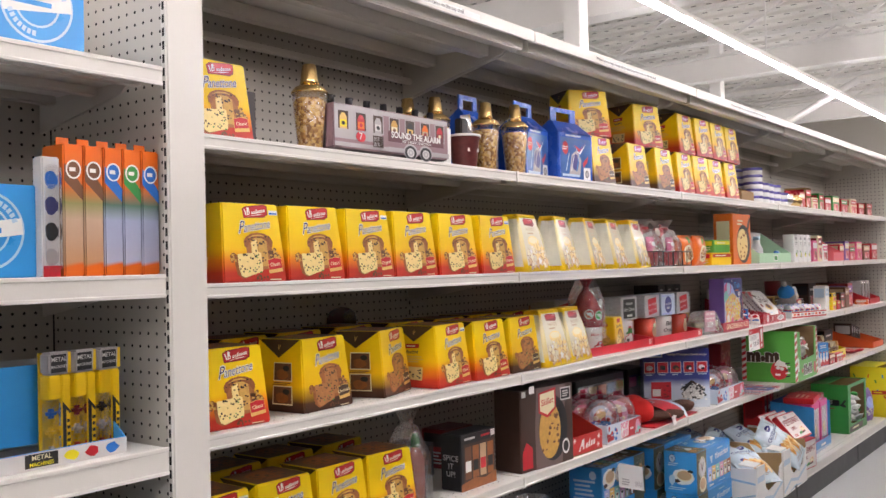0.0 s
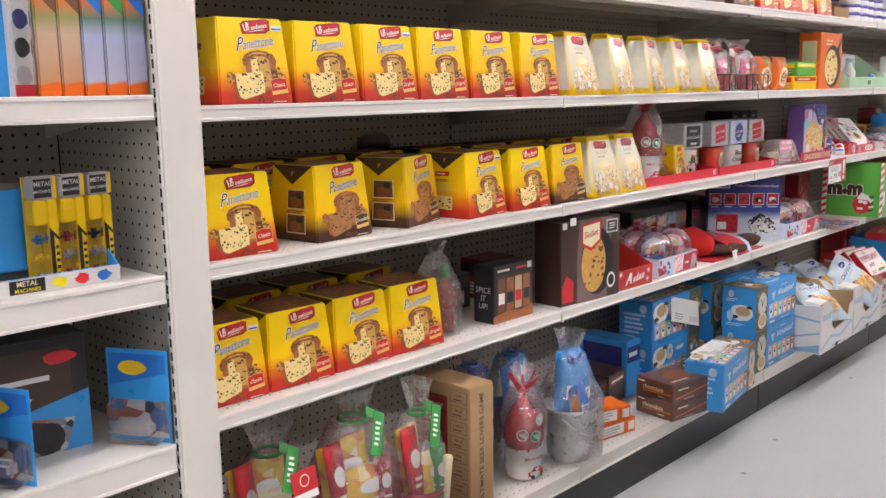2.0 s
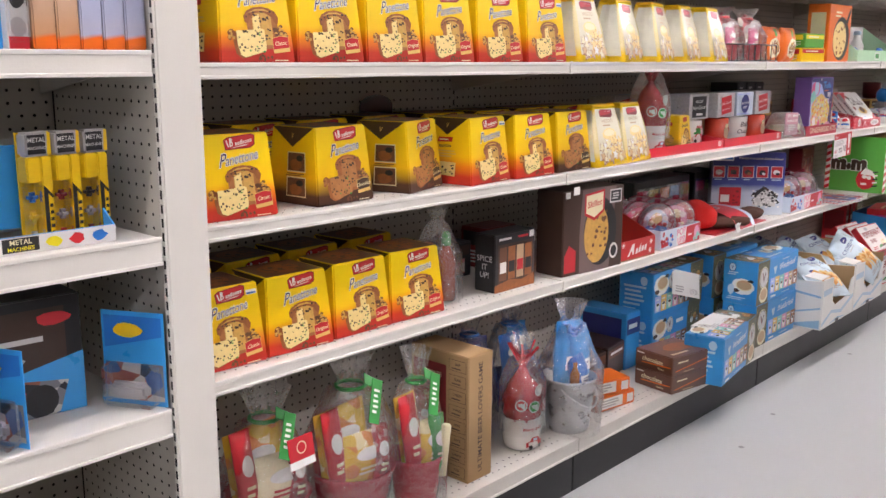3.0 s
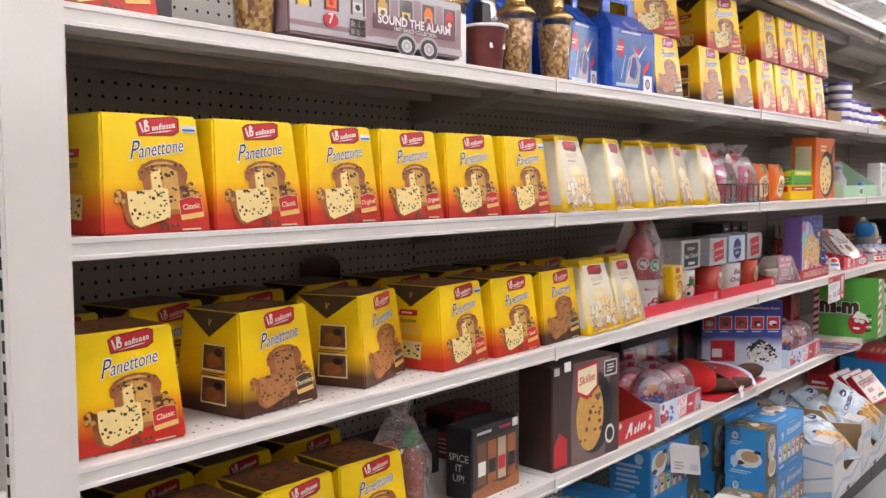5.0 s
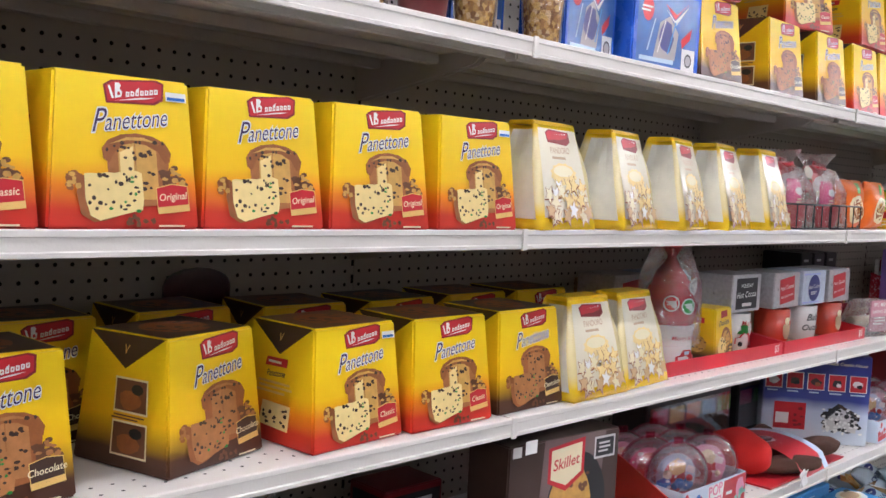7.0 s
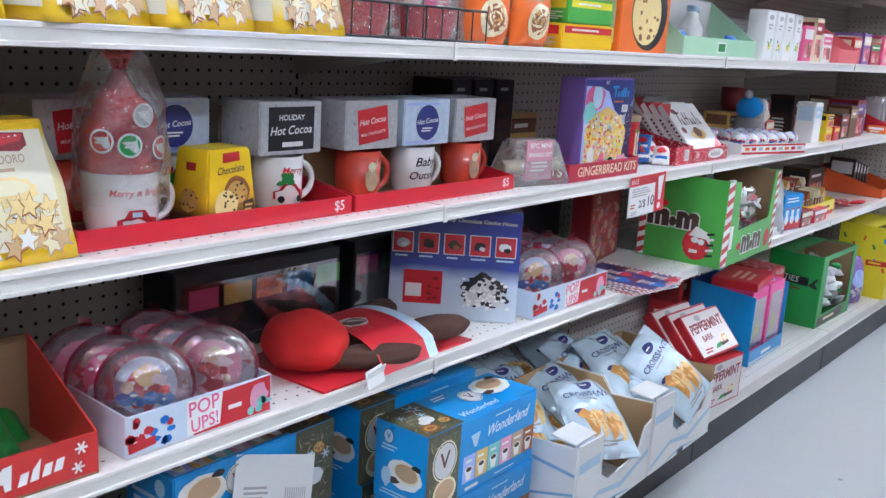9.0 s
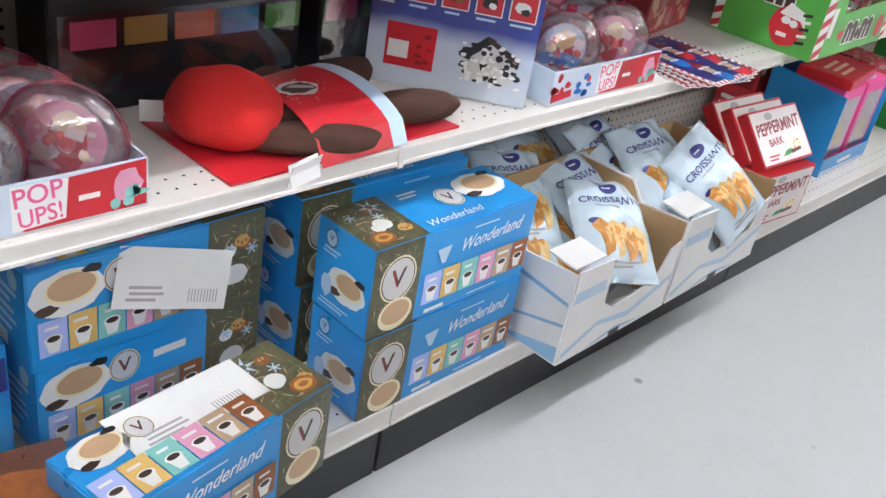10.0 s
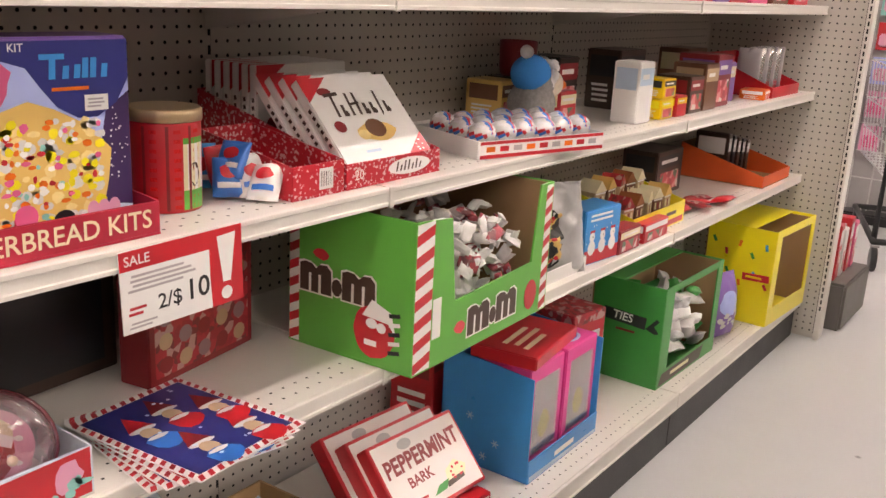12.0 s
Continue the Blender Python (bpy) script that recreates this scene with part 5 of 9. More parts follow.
for k, (y, x) in enumerate(((2.272, -0.1), (2.456, -0.1))):
    wrapped_basket(at(x, y, Z["B"] + E0), [(GIFTS, 0.02, -0.025, 0.05, 0.085, 0.11, 5), (XMAS, 0.0, 0.04, 0.05, 0.07, 0.12, -6), (PINK, 0.04, 0.0, 0.04, 0.06, 0.08, 0)], "red gift basket of small treats in clear wrap", 0.086, 0.19, RED, 3 + k)
    b = thing("wire_basket", "black wire basket standing on the shelf", "wire basket", "wire baskets", m=at(x, y, Z["B"] + E0))
    bm = bmesh.new()
    for z in (0.004, 0.06):
        tube_along(bm, [(0.09 * sx, 0.088 * sy, z) for sx, sy in ((1, -1), (1, 1), (-1, 1), (-1, -1))], 0.0022, 6, closed=True)
    for q in range(5):
        tube_along(bm, [(0.09, -0.088 + 0.044 * q, 0.004), (0.09, -0.088 + 0.044 * q, 0.06)], 0.0015, 5)
        tube_along(bm, [(-0.09 + 0.045 * q, -0.088, 0.004), (-0.09 + 0.045 * q, -0.088, 0.06)], 0.0015, 5)
    part("wire", bm, BLACK, b)
for k, y in enumerate((2.625, 2.785)):
    t = thing("orange_pouch", "orange cellophane pouch of sweets tied with ribbon", "pouch", "orange pouches", m=at(-0.08, y, Z["B"] + E0, 5 * k))
    bm, f = pillow(0.15, 0.13, 0.06, 12, 0.006, k + 8)
    part("pouch", bm, ORANGE, t)
    a = Art(f, True)
    a.oval(0.0, 0.052, 0.046, 0.038, CREAM, 14)
    a.oval(0.0, 0.052, 0.036, 0.028, CAKE, 12)
    a.dots(-0.03, 0.03, 0.03, 0.075, 12, 0.005, CRUMB2, k)
    a.rect(-0.012, 0.095, 0.012, 0.122, LIME)
    a.put("pouch_print", t)
t = small_box(-0.09, 2.975, Z["B"], 0.19, 0.1, 0.055, YELLOW, RED, -6, "wafer_box", "yellow and green flat wafer cartons", False)
small_box(-0.09, 2.978, Z["B"] + 0.056, 0.18, 0.1, 0.055, LIME, LEMON, -2, "wafer_box", "lime green flat wafer carton", False)
t = carton("cookie_skillet_box", "orange carton with round window and black pan", "gift carton", 0.27, 0.09, 0.235, ORANGE, at(-0.085, 3.235, Z["B"] + E0, 2))
a = Art(front(0.09, 0.27, 0.235))
a.oval(0.02, 0.095, 0.1, 0.09, BLACK, 30)
a.oval(0.004, 0.092, 0.08, 0.074, CRUMB, 28)
a.dots(-0.06, 0.03, 0.07, 0.15, 22, 0.007, CAKE, 3)
a.poly([(0.06, 0.16), (0.115, 0.225), (0.128, 0.215), (0.08, 0.145)], BLACK)
a.bars(-0.07, 0.18, 0.02, 0.21, 2, CREAM)
a.put("front_print", t)
part("side_stripe", box(-0.03, 0.03, -0.1362, -0.135, 0.02, 0.2), CREAM, t)
# green display tray with bottles
t = tray("green_display_tray", "pale green card display tray with white bottles", "display tray", 0.5, 0.16, 0.05, at(-0.105, 3.68, Z["B"] + E0), mat("mint_card", (0.42, 0.66, 0.44), 0.45, var=0.06), CARD, 0.16)
a = Art(lambda u, v, k: Vector((0.08 + k, u, v)))
a.rect(-0.03, 0.01, 0.03, 0.04, WHITE)
a.rect(-0.024, 0.014, 0.024, 0.036, GREEN)
a.put("tray_print", t)
for y, x in ((3.62, -0.1), (3.7, -0.13)):
    b = thing("white_bottle", "white milk-shaped plastic bottle", "bottle", "white bottles", m=at(x, y, Z["B"] + E0 + 0.004))
    part("bottle", lathe([(0.028, 0), (0.03, 0.004), (0.03, 0.07), (0.014, 0.1), (0.013, 0.115)], 18), WHITE, b)
    part("cap", lathe([(0.016, 0.1152), (0.016, 0.13), (0.014, 0.132)], 14), PALE, b)
for k, y in enumerate((3.49, 3.83)):
    t = thing("blue_packet", "small blue foil sweet packet", "packet", "blue packets", m=at(-0.06, y, Z["B"] + E0 + 0.004, 0, 8))
    bm, f = pillow(0.06, 0.06, 0.03, 8, 0.003, k)
    part("packet", bm, BLUE, t)
for k in range(4):
    t = carton("truffle_box", "tall white truffle carton with green sprig", "truffle box", 0.072, 0.06, 0.15, WHITE, at(-0.06 - 0.004 * k, 4.045 + 0.095 * k, Z["B"] + E0, 3 * (k % 2)), "truffle boxes")
    a = Art(front(0.06, 0.072, 0.15))
    a.oval(0, 0.128, 0.02, 0.008, GREY, 12)
    a.oval(0.004, 0.04, 0.012, 0.012, LEMON, 12)
    a.dots(-0.02, 0.03, 0.02, 0.06, 5, 0.005, GREEN, k)
    a.bars(-0.02, 0.09, 0.02, 0.11, 2, GREY, k)
    a.put("front_print", t)
for y, w, d, h, b, c in ((4.44, 0.09, 0.1, 0.12, PINK, WHITE), (4.545, 0.08, 0.1, 0.15, CREAM, DARKRED), (4.65, 0.1, 0.1, 0.1, WHITE, PINK), (4.985, 0.1, 0.12, 0.1, RED, CREAM), (5.11, 0.1, 0.12, 0.12, PURPLE, CREAM), (5.24, 0.14, 0.12, 0.09, RED, GREEN), (5.42, 0.14, 0.12, 0.12, PINK, CREAM), (5.62, 0.16, 0.12, 0.1, BROWN, CREAM), (5.84, 0.16, 0.12, 0.11, RED, WHITE)):
    small_box(-0.09, y, Z["B"], w, d, h, b, c, 0)
t = tray("pink_display_tray", "coral pink display tray with stepped side", "display tray", 0.22, 0.16, 0.05, at(-0.09, 4.82, Z["B"] + E0), mat("coral_card", (0.75, 0.16, 0.18), 0.4), None, 0.14)

# ---- third shelf: cocoa mugs and kits ----
ZC = Z["C"] + E0
SMOKE = MATS["smoke_acrylic"]
t = thing("acrylic_sign", "dark red see-through acrylic sign with a rounded top", "sign holder", m=at(-0.405, 0.885, ZC + 0.0, 0))
bm = bmesh.new()
pts = [(-0.06, 0.0), (0.06, 0.0), (0.06, 0.18)] + [(0.06 * math.cos(q), 0.18 + 0.03 * math.sin(q)) for q in [math.pi * i / 8 for i in range(1, 8)]] + [(-0.06, 0.18)]
f0 = bm.faces.new([bm.verts.new((0, y, z)) for y, z in pts])
ex = bmesh.ops.extrude_face_region(bm, geom=[f0])
bmesh.ops.translate(bm, vec=(0.005, 0, 0), verts=[v for v in ex["geom"] if isinstance(v, bmesh.types.BMVert)])
bmesh.ops.recalc_face_normals(bm, faces=bm.faces)
part("plate", bm, mat("dark_red_acrylic", (0.06, 0.01, 0.015), 0.12, coat=0.5), t)

TRAYRED = mat("red_tray_card", (0.58, 0.015, 0.03), 0.35, var=0.06, coat=0.15)
for y0, y1 in ((1.725, 2.238), (2.246, 2.728)):
    w = y1 - y0
    t = tray("mug_tray", "bright red card tray holding mug gifts", "mug tray", w, 0.24, 0.03, at(-0.165, (y0 + y1) / 2, ZC), TRAYRED, None, 0.06, "mug trays")
    a = Art(lambda u, v, k: Vector((0.12 + k, u, v)))
    a.word("$5", w / 2 - 0.03, 0.016, 0.024, WHITE)
    a.put("price_print", t)
ZT = ZC + 0.004
mug_set(at(-0.225, 1.815, ZT), RED_CERAMIC, "deer", (SILVER_CARD, "flag", "silver cocoa carton with red flag"), "red mug gift set with silver cocoa carton")
mug_set(at(-0.22, 1.975, ZT), CERAMIC, "car", (SNOW_CARD, "round", "snow-pattern cocoa carton"), "white mug gift set with snow-pattern cocoa carton")
mug_set(at(-0.13, 2.14, ZT), CERAMIC, "car", (SILVER_CARD, "board", "grey cocoa carton with chalkboard label"), "white car mug gift set with chalkboard cocoa label")
mug_set(at(-0.12, 2.325, ZT), RED_CERAMIC, "deer", (SILVER_CARD, "flag", "silver cocoa carton with red flag"), "red deer mug gift set with silver cocoa carton")
mug_set(at(-0.12, 2.478, ZT), CERAMIC, "words", (SNOW_CARD, "round", "snow-pattern cocoa carton"), "white lettered mug gift set with cocoa carton")
mug_set(at(-0.12, 2.632, ZT), RED_CERAMIC, "deer", (SILVER_CARD, "flag", "silver cocoa carton with red flag"), "red deer mug gift set with silver cocoa carton")


def wrapped_mug(m, label, seed, tone=XMAS):
    """A mug with a heap of sweets under a gathered clear wrap."""
    t = thing("wrapped_mug", label, "wrapped mug", "wrapped mugs", m=m)
    mg = part("mug", mug_mesh(0.052, 0.092), CERAMIC, t, m=at(0, 0, 0.001, -5))
    a = Art(mug_round(0.0535, 0.09))
    a.word("Merry & Bright", 0.0, 0.066, 0.013, RED, 0, 0.2)
    a.poly([(-0.03, 0.014), (0.028, 0.014), (0.03, 0.028), (0.016, 0.031), (0.008, 0.042), (-0.014, 0.042), (-0.02, 0.031), (-0.03, 0.028)], RED)
    a.rect(-0.01, 0.032, 0.004, 0.039, PALE)
    a.oval(-0.017, 0.014, 0.006, 0.006, BLACK, 10)
    a.oval(0.016, 0.014, 0.006, 0.006, BLACK, 10)
    a.put("mug_print", mg)
    bm = lathe([(0.045, 0.07), (0.05, 0.09), (0.055, 0.105), (0.056, 0.12), (0.055, 0.135), (0.053, 0.15), (0.049, 0.165), (0.044, 0.178), (0.036, 0.19), (0.026, 0.203), (0.017, 0.216), (0.011, 0.228), (0.008, 0.235)], 40)
    for v in bm.verts:
        q = 1 + 0.2 * noise.noise(v.co * 42 + Vector((seed, 0, 0))) + 0.07 * noise.noise(v.co * 110)
        v.co = Vector((v.co.x * q, v.co.y * q, v.co.z))
    p = part("sweet_pack", bm, mat("red_dotted_wrap", (0.42, 0.012, 0.025), 0.22, var=0.6, scale=130, bump=0.5, bscale=90, coat=0.4), t, "red wrapped bundle with round seals")
    for k, (u, v) in enumerate(((-0.022, 0.135), (0.028, 0.13), (0.004, 0.175), (-0.06, 0.14))):
        rr = 0.064 if v < 0.15 else 0.055
        a = Art(lambda uu, vv, kk, rr=rr: Vector(((rr + kk) * math.cos(uu / rr), (rr + kk) * math.sin(uu / rr), vv)))
        a.oval(u, v, 0.017, 0.017, CARD, 18)
        a.oval(u, v, 0.014, 0.014, (GREEN, RED, GREY, RED)[k], 16)
        a.bars(u - 0.009, v - 0.005, u + 0.009, v + 0.006, 2, CARD, k)
        a.put("round_seal", p)
    bm = bmesh.new()
    for k in range(7):
        an = k * 0.9 + seed
        tube_along(bm, [(0.006 * math.cos(an), 0.006 * math.sin(an), 0.235), (0.02 * math.cos(an), 0.02 * math.sin(an), 0.262), (0.042 * math.cos(an), 0.042 * math.sin(an), 0.28 + 0.01 * (k % 3))], 0.004, 5)
    part("ribbon_ends", bm, RED, t, "red ribbon ends")
    part("clear_wrap", wrap_sack(0.068, 0.27, 0.78, seed, 24, 16), WRAP, t, "crinkled clear gift wrap", m=at(0, 0, 0.05))
    bm = tube_along(bmesh.new(), [(0.016 * math.cos(q * 0.7), 0.016 * math.sin(q * 0.7), 0.255) for q in range(9)], 0.006, 6, closed=True)
    part("ribbon", bm, RED, t, "red ribbon")
    return t


wrapped_mug(at(-0.11, 1.83, ZT, 0), "white mug of sweets in clear wrap with red ribbon", 5)
t = thing("mini_cake_box", "small yellow tapered cake carton with brown foot", "cake box", m=at(-0.105, 1.99, ZT, 8))
part("carton", frustum(0.112, 0.085, 0.118, 0.09, 0.066), CHOC_FADE, t)
a = Art(side(0.085, 0.112, 0.118, 0.066, 0.09))
a.rect(-0.012, 0.085, 0.012, 0.097, RED)
a.oval(0.0, 0.04, 0.02, 0.018, CRUMB2, 12, 0.2)
a.dots(-0.02, 0.025, 0.02, 0.055, 9, 0.0022, DARKBROWN, 5)
a.put("side_print", t)
a = Art(front(0.085, 0.112, 0.118, 0.066, 0.09))
a.poly([(-0.02, 0.097), (0.024, 0.099), (0.024, 0.113), (-0.02, 0.112)], RED)
a.word("Chocolate", 0.0, 0.086, 0.016, VIOLET, 0.05, 0.2)
a.oval(0.012, 0.052, 0.03, 0.024, CAKE, 16, 0.15)
a.oval(0.012, 0.05, 0.024, 0.018, CRUMB2, 16, 0.15)
a.oval(-0.014, 0.034, 0.026, 0.022, CRUMB, 14, 0.15)
a.dots(-0.034, 0.018, 0.004, 0.052, 14, 0.0026, DARKBROWN, 2)
a.dots(0.0, 0.04, 0.034, 0.066, 10, 0.0026, DARKBROWN, 3)
a.rect(0.024, 0.014, 0.05, 0.036, DARKBROWN, 0.15)
a.bars(0.027, 0.018, 0.047, 0.032, 2, MUSTARD)
a.put("front_print", t)
# clamshell baking set
t = thing("mini_baking_set", "clear clamshell baking set with pink label", "baking set", m=at(-0.075, 2.825, ZC, -12))
part("label_card", box(0.03, 0.034, -0.045, 0.04, 0.012, 0.1, 0.002), mat("dusty_rose_card", (0.62, 0.3, 0.36), 0.5, var=0.1), t)
a = Art(lambda u, v, k: Vector((0.034 + k, u, v)))
a.word("8PC MINI", 0, 0.088, 0.016, WHITE)
a.word("BAKING SET", 0, 0.068, 0.013, WHITE)
a.bars(-0.03, 0.03, 0.03, 0.055, 3, WHITE)
a.put("label_print", t)
part("rolling_pin", tube_along(bmesh.new(), [(0, -0.085, 0.04), (0, 0.085, 0.04)], 0.014, 12), CREAM, t)
part("utensils", lathe([(0.03, 0.005), (0.034, 0.02), (0.03, 0.03)], 16), FOIL, t)
part("clamshell", frustum(0.2, 0.09, 0.1, 0.13, 0.05, 0.008), film_wrap("hazy_clamshell", gloss=0.8, rough=0.12, bump=0.4, scale=30, haze=0.14), t)
# gingerbread kits in their tray
t = tray("gingerbread_tray", "red card tray lettered for gingerbread kits", "display tray", 0.33, 0.2, 0.042, at(-0.12, 3.075, ZC), mat("crimson_card", (0.42, 0.02, 0.045), 0.4, var=0.08), None, 0.06)
a = Art(lambda u, v, k: Vector((0.1 + k, u, v)))
a.word("GINGERBREAD KITS", 0.012, 0.021, 0.0315, CREAM, 0, 0, 1.0)
a.put("front_lettering", t)
a = Art(lambda u, v, k: Vector((u, -0.165 - k, v)))
a.word("KITS", 0.05, 0.021, 0.032, CREAM)
a.put("side_lettering", t)
t = carton("gingerbread_kit", "colourful gingerbread kit carton with sweets picture", "kit box", 0.235, 0.07, 0.232, PURPLE, at(-0.075, 3.1, ZC + 0.004, 0))
a = Art(front(0.07, 0.235, 0.232))
a.rect(-0.116, 0.002, 0.116, 0.228, LILAC)
a.poly([(0.06, 0.03), (0.116, 0.03), (0.116, 0.17), (0.085, 0.15)], VIOLET)
a.oval(-0.07, 0.185, 0.045, 0.032, PINK, 16, 0.3, 1)
a.oval(-0.09, 0.15, 0.028, 0.028, TEAL, 14, 0.3, 2)
a.oval(-0.06, 0.19, 0.022, 0.03, PALE, 18)
a.poly([(-0.116, 0.0), (0.116, 0.0), (0.116, 0.035), (0.06, 0.045), (-0.116, 0.04)], PALE)
NAVY_INK = mat("navy_print", (0.03, 0.025, 0.075), 0.35, coat=0.2)
a.poly([(-0.116, 0.228), (0.116, 0.228), (0.116, 0.185), (0.1, 0.158), (0.075, 0.143), (0.05, 0.143), (0.025, 0.156), (0.008, 0.176), (-0.01, 0.2), (-0.05, 0.212), (-0.116, 0.214)], NAVY_INK)
a.poly([(-0.105, 0.012), (0.07, 0.012), (0.085, 0.07), (0.09, 0.105), (0.06, 0.135), (0.02, 0.155), (-0.01, 0.165), (-0.06, 0.15), (-0.105, 0.12)], MUSTARD)
for col, n, r, sd in ((CRUMB, 60, 0.007, 4), (CARD, 70, 0.0062, 5), (LEMON, 60, 0.0058, 6), (ORANGE, 30, 0.0048, 7), (RED, 26, 0.0042, 8), (TEAL, 18, 0.004, 9), (WHITE, 40, 0.0042, 10), (PINK, 24, 0.005, 12)):
    a.dots(-0.1, 0.016, 0.076, 0.142, n, r, col, sd)
a.oval(-0.02, 0.04, 0.014, 0.014, PINK, 14)
a.oval(-0.07, 0.05, 0.016, 0.022, WHITE, 12, 0.3, 3)
a.dots(0.088, 0.06, 0.113, 0.155, 26, 0.0013, WHITE, 8)
for q, (u, hh) in enumerate(((0.02, 0.024), (0.036, 0.014), (0.05, 0.015), (0.06, 0.022), (0.07, 0.022), (0.084, 0.015))):
    a.poly([(u - 0.004, 0.187), (u + 0.004, 0.187), (u + 0.0055, 0.187 + hh), (u - 0.002, 0.187 + hh)], SKY, up=q == 0)
a.rect(0.006, 0.208, 0.036, 0.214, SKY)
a.bars(0.018, 0.172, 0.08, 0.18, 1, ORANGE)
a.rect(0.058, 0.15, 0.088, 0.168, WHITE)
a.bars(0.061, 0.153, 0.085, 0.165, 3, GREY)
a.oval(0.025, 0.03, 0.014, 0.012, BLACK, 12)
for u in (0.062, 0.076, 0.09):
    a.oval(u, 0.036, 0.008, 0.011, ROSE, 12)
a.oval(0.076, 0.016, 0.018, 0.012, ROSE, 14)
a.word("KIT", -0.02, 0.221, 0.012, WHITE)
a.put("front_print", t)
for k in range(3):
    t = carton("black_sweet_box", "tall black glossy sweet carton", "sweet box", 0.075, 0.12, 0.215, BLACK, at(-0.31, 2.79 + 0.085 * k, ZC), "black sweet boxes")
    a = Art(front(0.12, 0.075, 0.215))
    a.bars(-0.02, 0.185, 0.02, 0.2, 1, CARD)
    for q in range(4):
        a.rect(-0.025, 0.03 + 0.035 * q, 0.025, 0.055 + 0.035 * q, DARKBROWN)
    a.put("front_print", t)
small_box(-0.32, 3.08, Z["C"], 0.12, 0.1, 0.13, MUSTARD, BROWN)
# striped tin
t = thing("cocoa_tin", "tall red striped round cocoa tin", "tin", m=at(-0.13, 3.335, ZC))
part("body", lathe([(0.047, 0), (0.048, 0.003), (0.048, 0.118), (0.047, 0.12)], 28), RED, t)
part("lid", lathe([(0.05, 0.1202), (0.05, 0.134), (0.047, 0.137)], 28), mat("gold_lid", (0.5, 0.38, 0.22), 0.3, metal=0.5), t)
a = Art(mug_round(0.0465, 0.12))
for u in (-0.06, -0.03, 0.0):
    a.rect(u, 0.004, u + 0.004, 0.116, DARKRED)
for u in (-0.05, -0.02, 0.008):
    for q in range(9):
        a.rect(u, 0.006 + 0.0125 * q, u + 0.009, 0.011 + 0.0125 * q, FELT_RED, up=False)
for q in range(6):
    u = -0.008 + 0.006 * q
    a.rect(u, 0.004, u + 0.0062, 0.03, LIME, up=False)
    a.rect(u, 0.0301, u + 0.0062, 0.092, (CREAM, WHITE)[q % 2], up=False)
    a.rect(u, 0.0921, u + 0.0062, 0.1, LIME, up=False)
a.oval(0.01, 0.052, 0.008, 0.016, DARKBROWN, 12, 0.3)
a.put("label", t)
for k, (x, y, z, turn, lean, c) in enumerate(((-0.1, 3.42, 0.004, -40, 24, BLUE), (-0.08, 3.45, 0.004, -20, 30, WHITE), (-0.055, 3.44, 0.004, -60, 40, WHITE), (-0.14, 3.445, 0.004, 10, 15, RED), (-0.11, 3.425, 0.03, -70, 35, BLUE), (-0.17, 3.43, 0.004, -30, 10, SKY))):
    p = thing("sweet_packet", "small blue, white and red foil sweet packet", "packet", "small sweet packets", m=at(x, y, ZC + z, turn, lean))
    bm, f = pillow(0.046, 0.066 if k % 2 else 0.058, 0.02, 10, 0.007, 40 + k)
    part("packet", bm, c, p)
    a = Art(f, True)
    a.oval(0, 0.036, 0.013, 0.01, RED if c is not RED else WHITE, 12, 0.2, k)
    a.rect(-0.016, 0.012, 0.016, 0.02, WHITE if c is not WHITE else BLUE)
    a.put("packet_print", p)
# caramel boxes in a red tray
POLKA = speckle("red_polka_card", [(0.5, 0.015, 0.03), (0.5, 0.015, 0.03), (0.5, 0.015, 0.03), (0.7, 0.5, 0.5), (0.5, 0.015, 0.03), (0.47, 0.012, 0.025)], 260, 0.35)
t = tray("caramel_tray", "red dotted display tray for caramel boxes", "display tray", 0.24, 0.34, 0.04, at(-0.2, 3.71, ZC), POLKA, None, 0.12)
a = Art(lambda u, v, k: Vector((0.17 + k, u, v)))
a.oval(0.035, 0.021, 0.055, 0.014, WHITE, 20)
for q in range(7):
    a.poly([(0.0 + 0.01 * q, 0.014), (0.004 + 0.01 * q, 0.014), (0.007 + 0.01 * q, 0.024 + 0.006 * (q in (0, 2, 3, 5))), (0.003 + 0.01 * q, 0.024 + 0.006 * (q in (0, 2, 3, 5)))], DARKBROWN, up=q == 0)
a.word("20", -0.09, 0.02, 0.022, WHITE)
a.put("tray_print", t)
t = tray("caramel_side_tray", "small red carton tray with barcode label", "display tray", 0.11, 0.2, 0.05, at(-0.13, 3.53, ZC), POLKA, None, 0.08)
a = Art(lambda u, v, k: Vector((0.1 + k, u, v)))
a.rect(0.0, 0.01, 0.03, 0.042, WHITE)
for q in range(5):
    a.rect(0.004 + 0.005 * q, 0.015, 0.006 + 0.005 * q, 0.037, BLACK, up=False)
a.put("barcode", t)


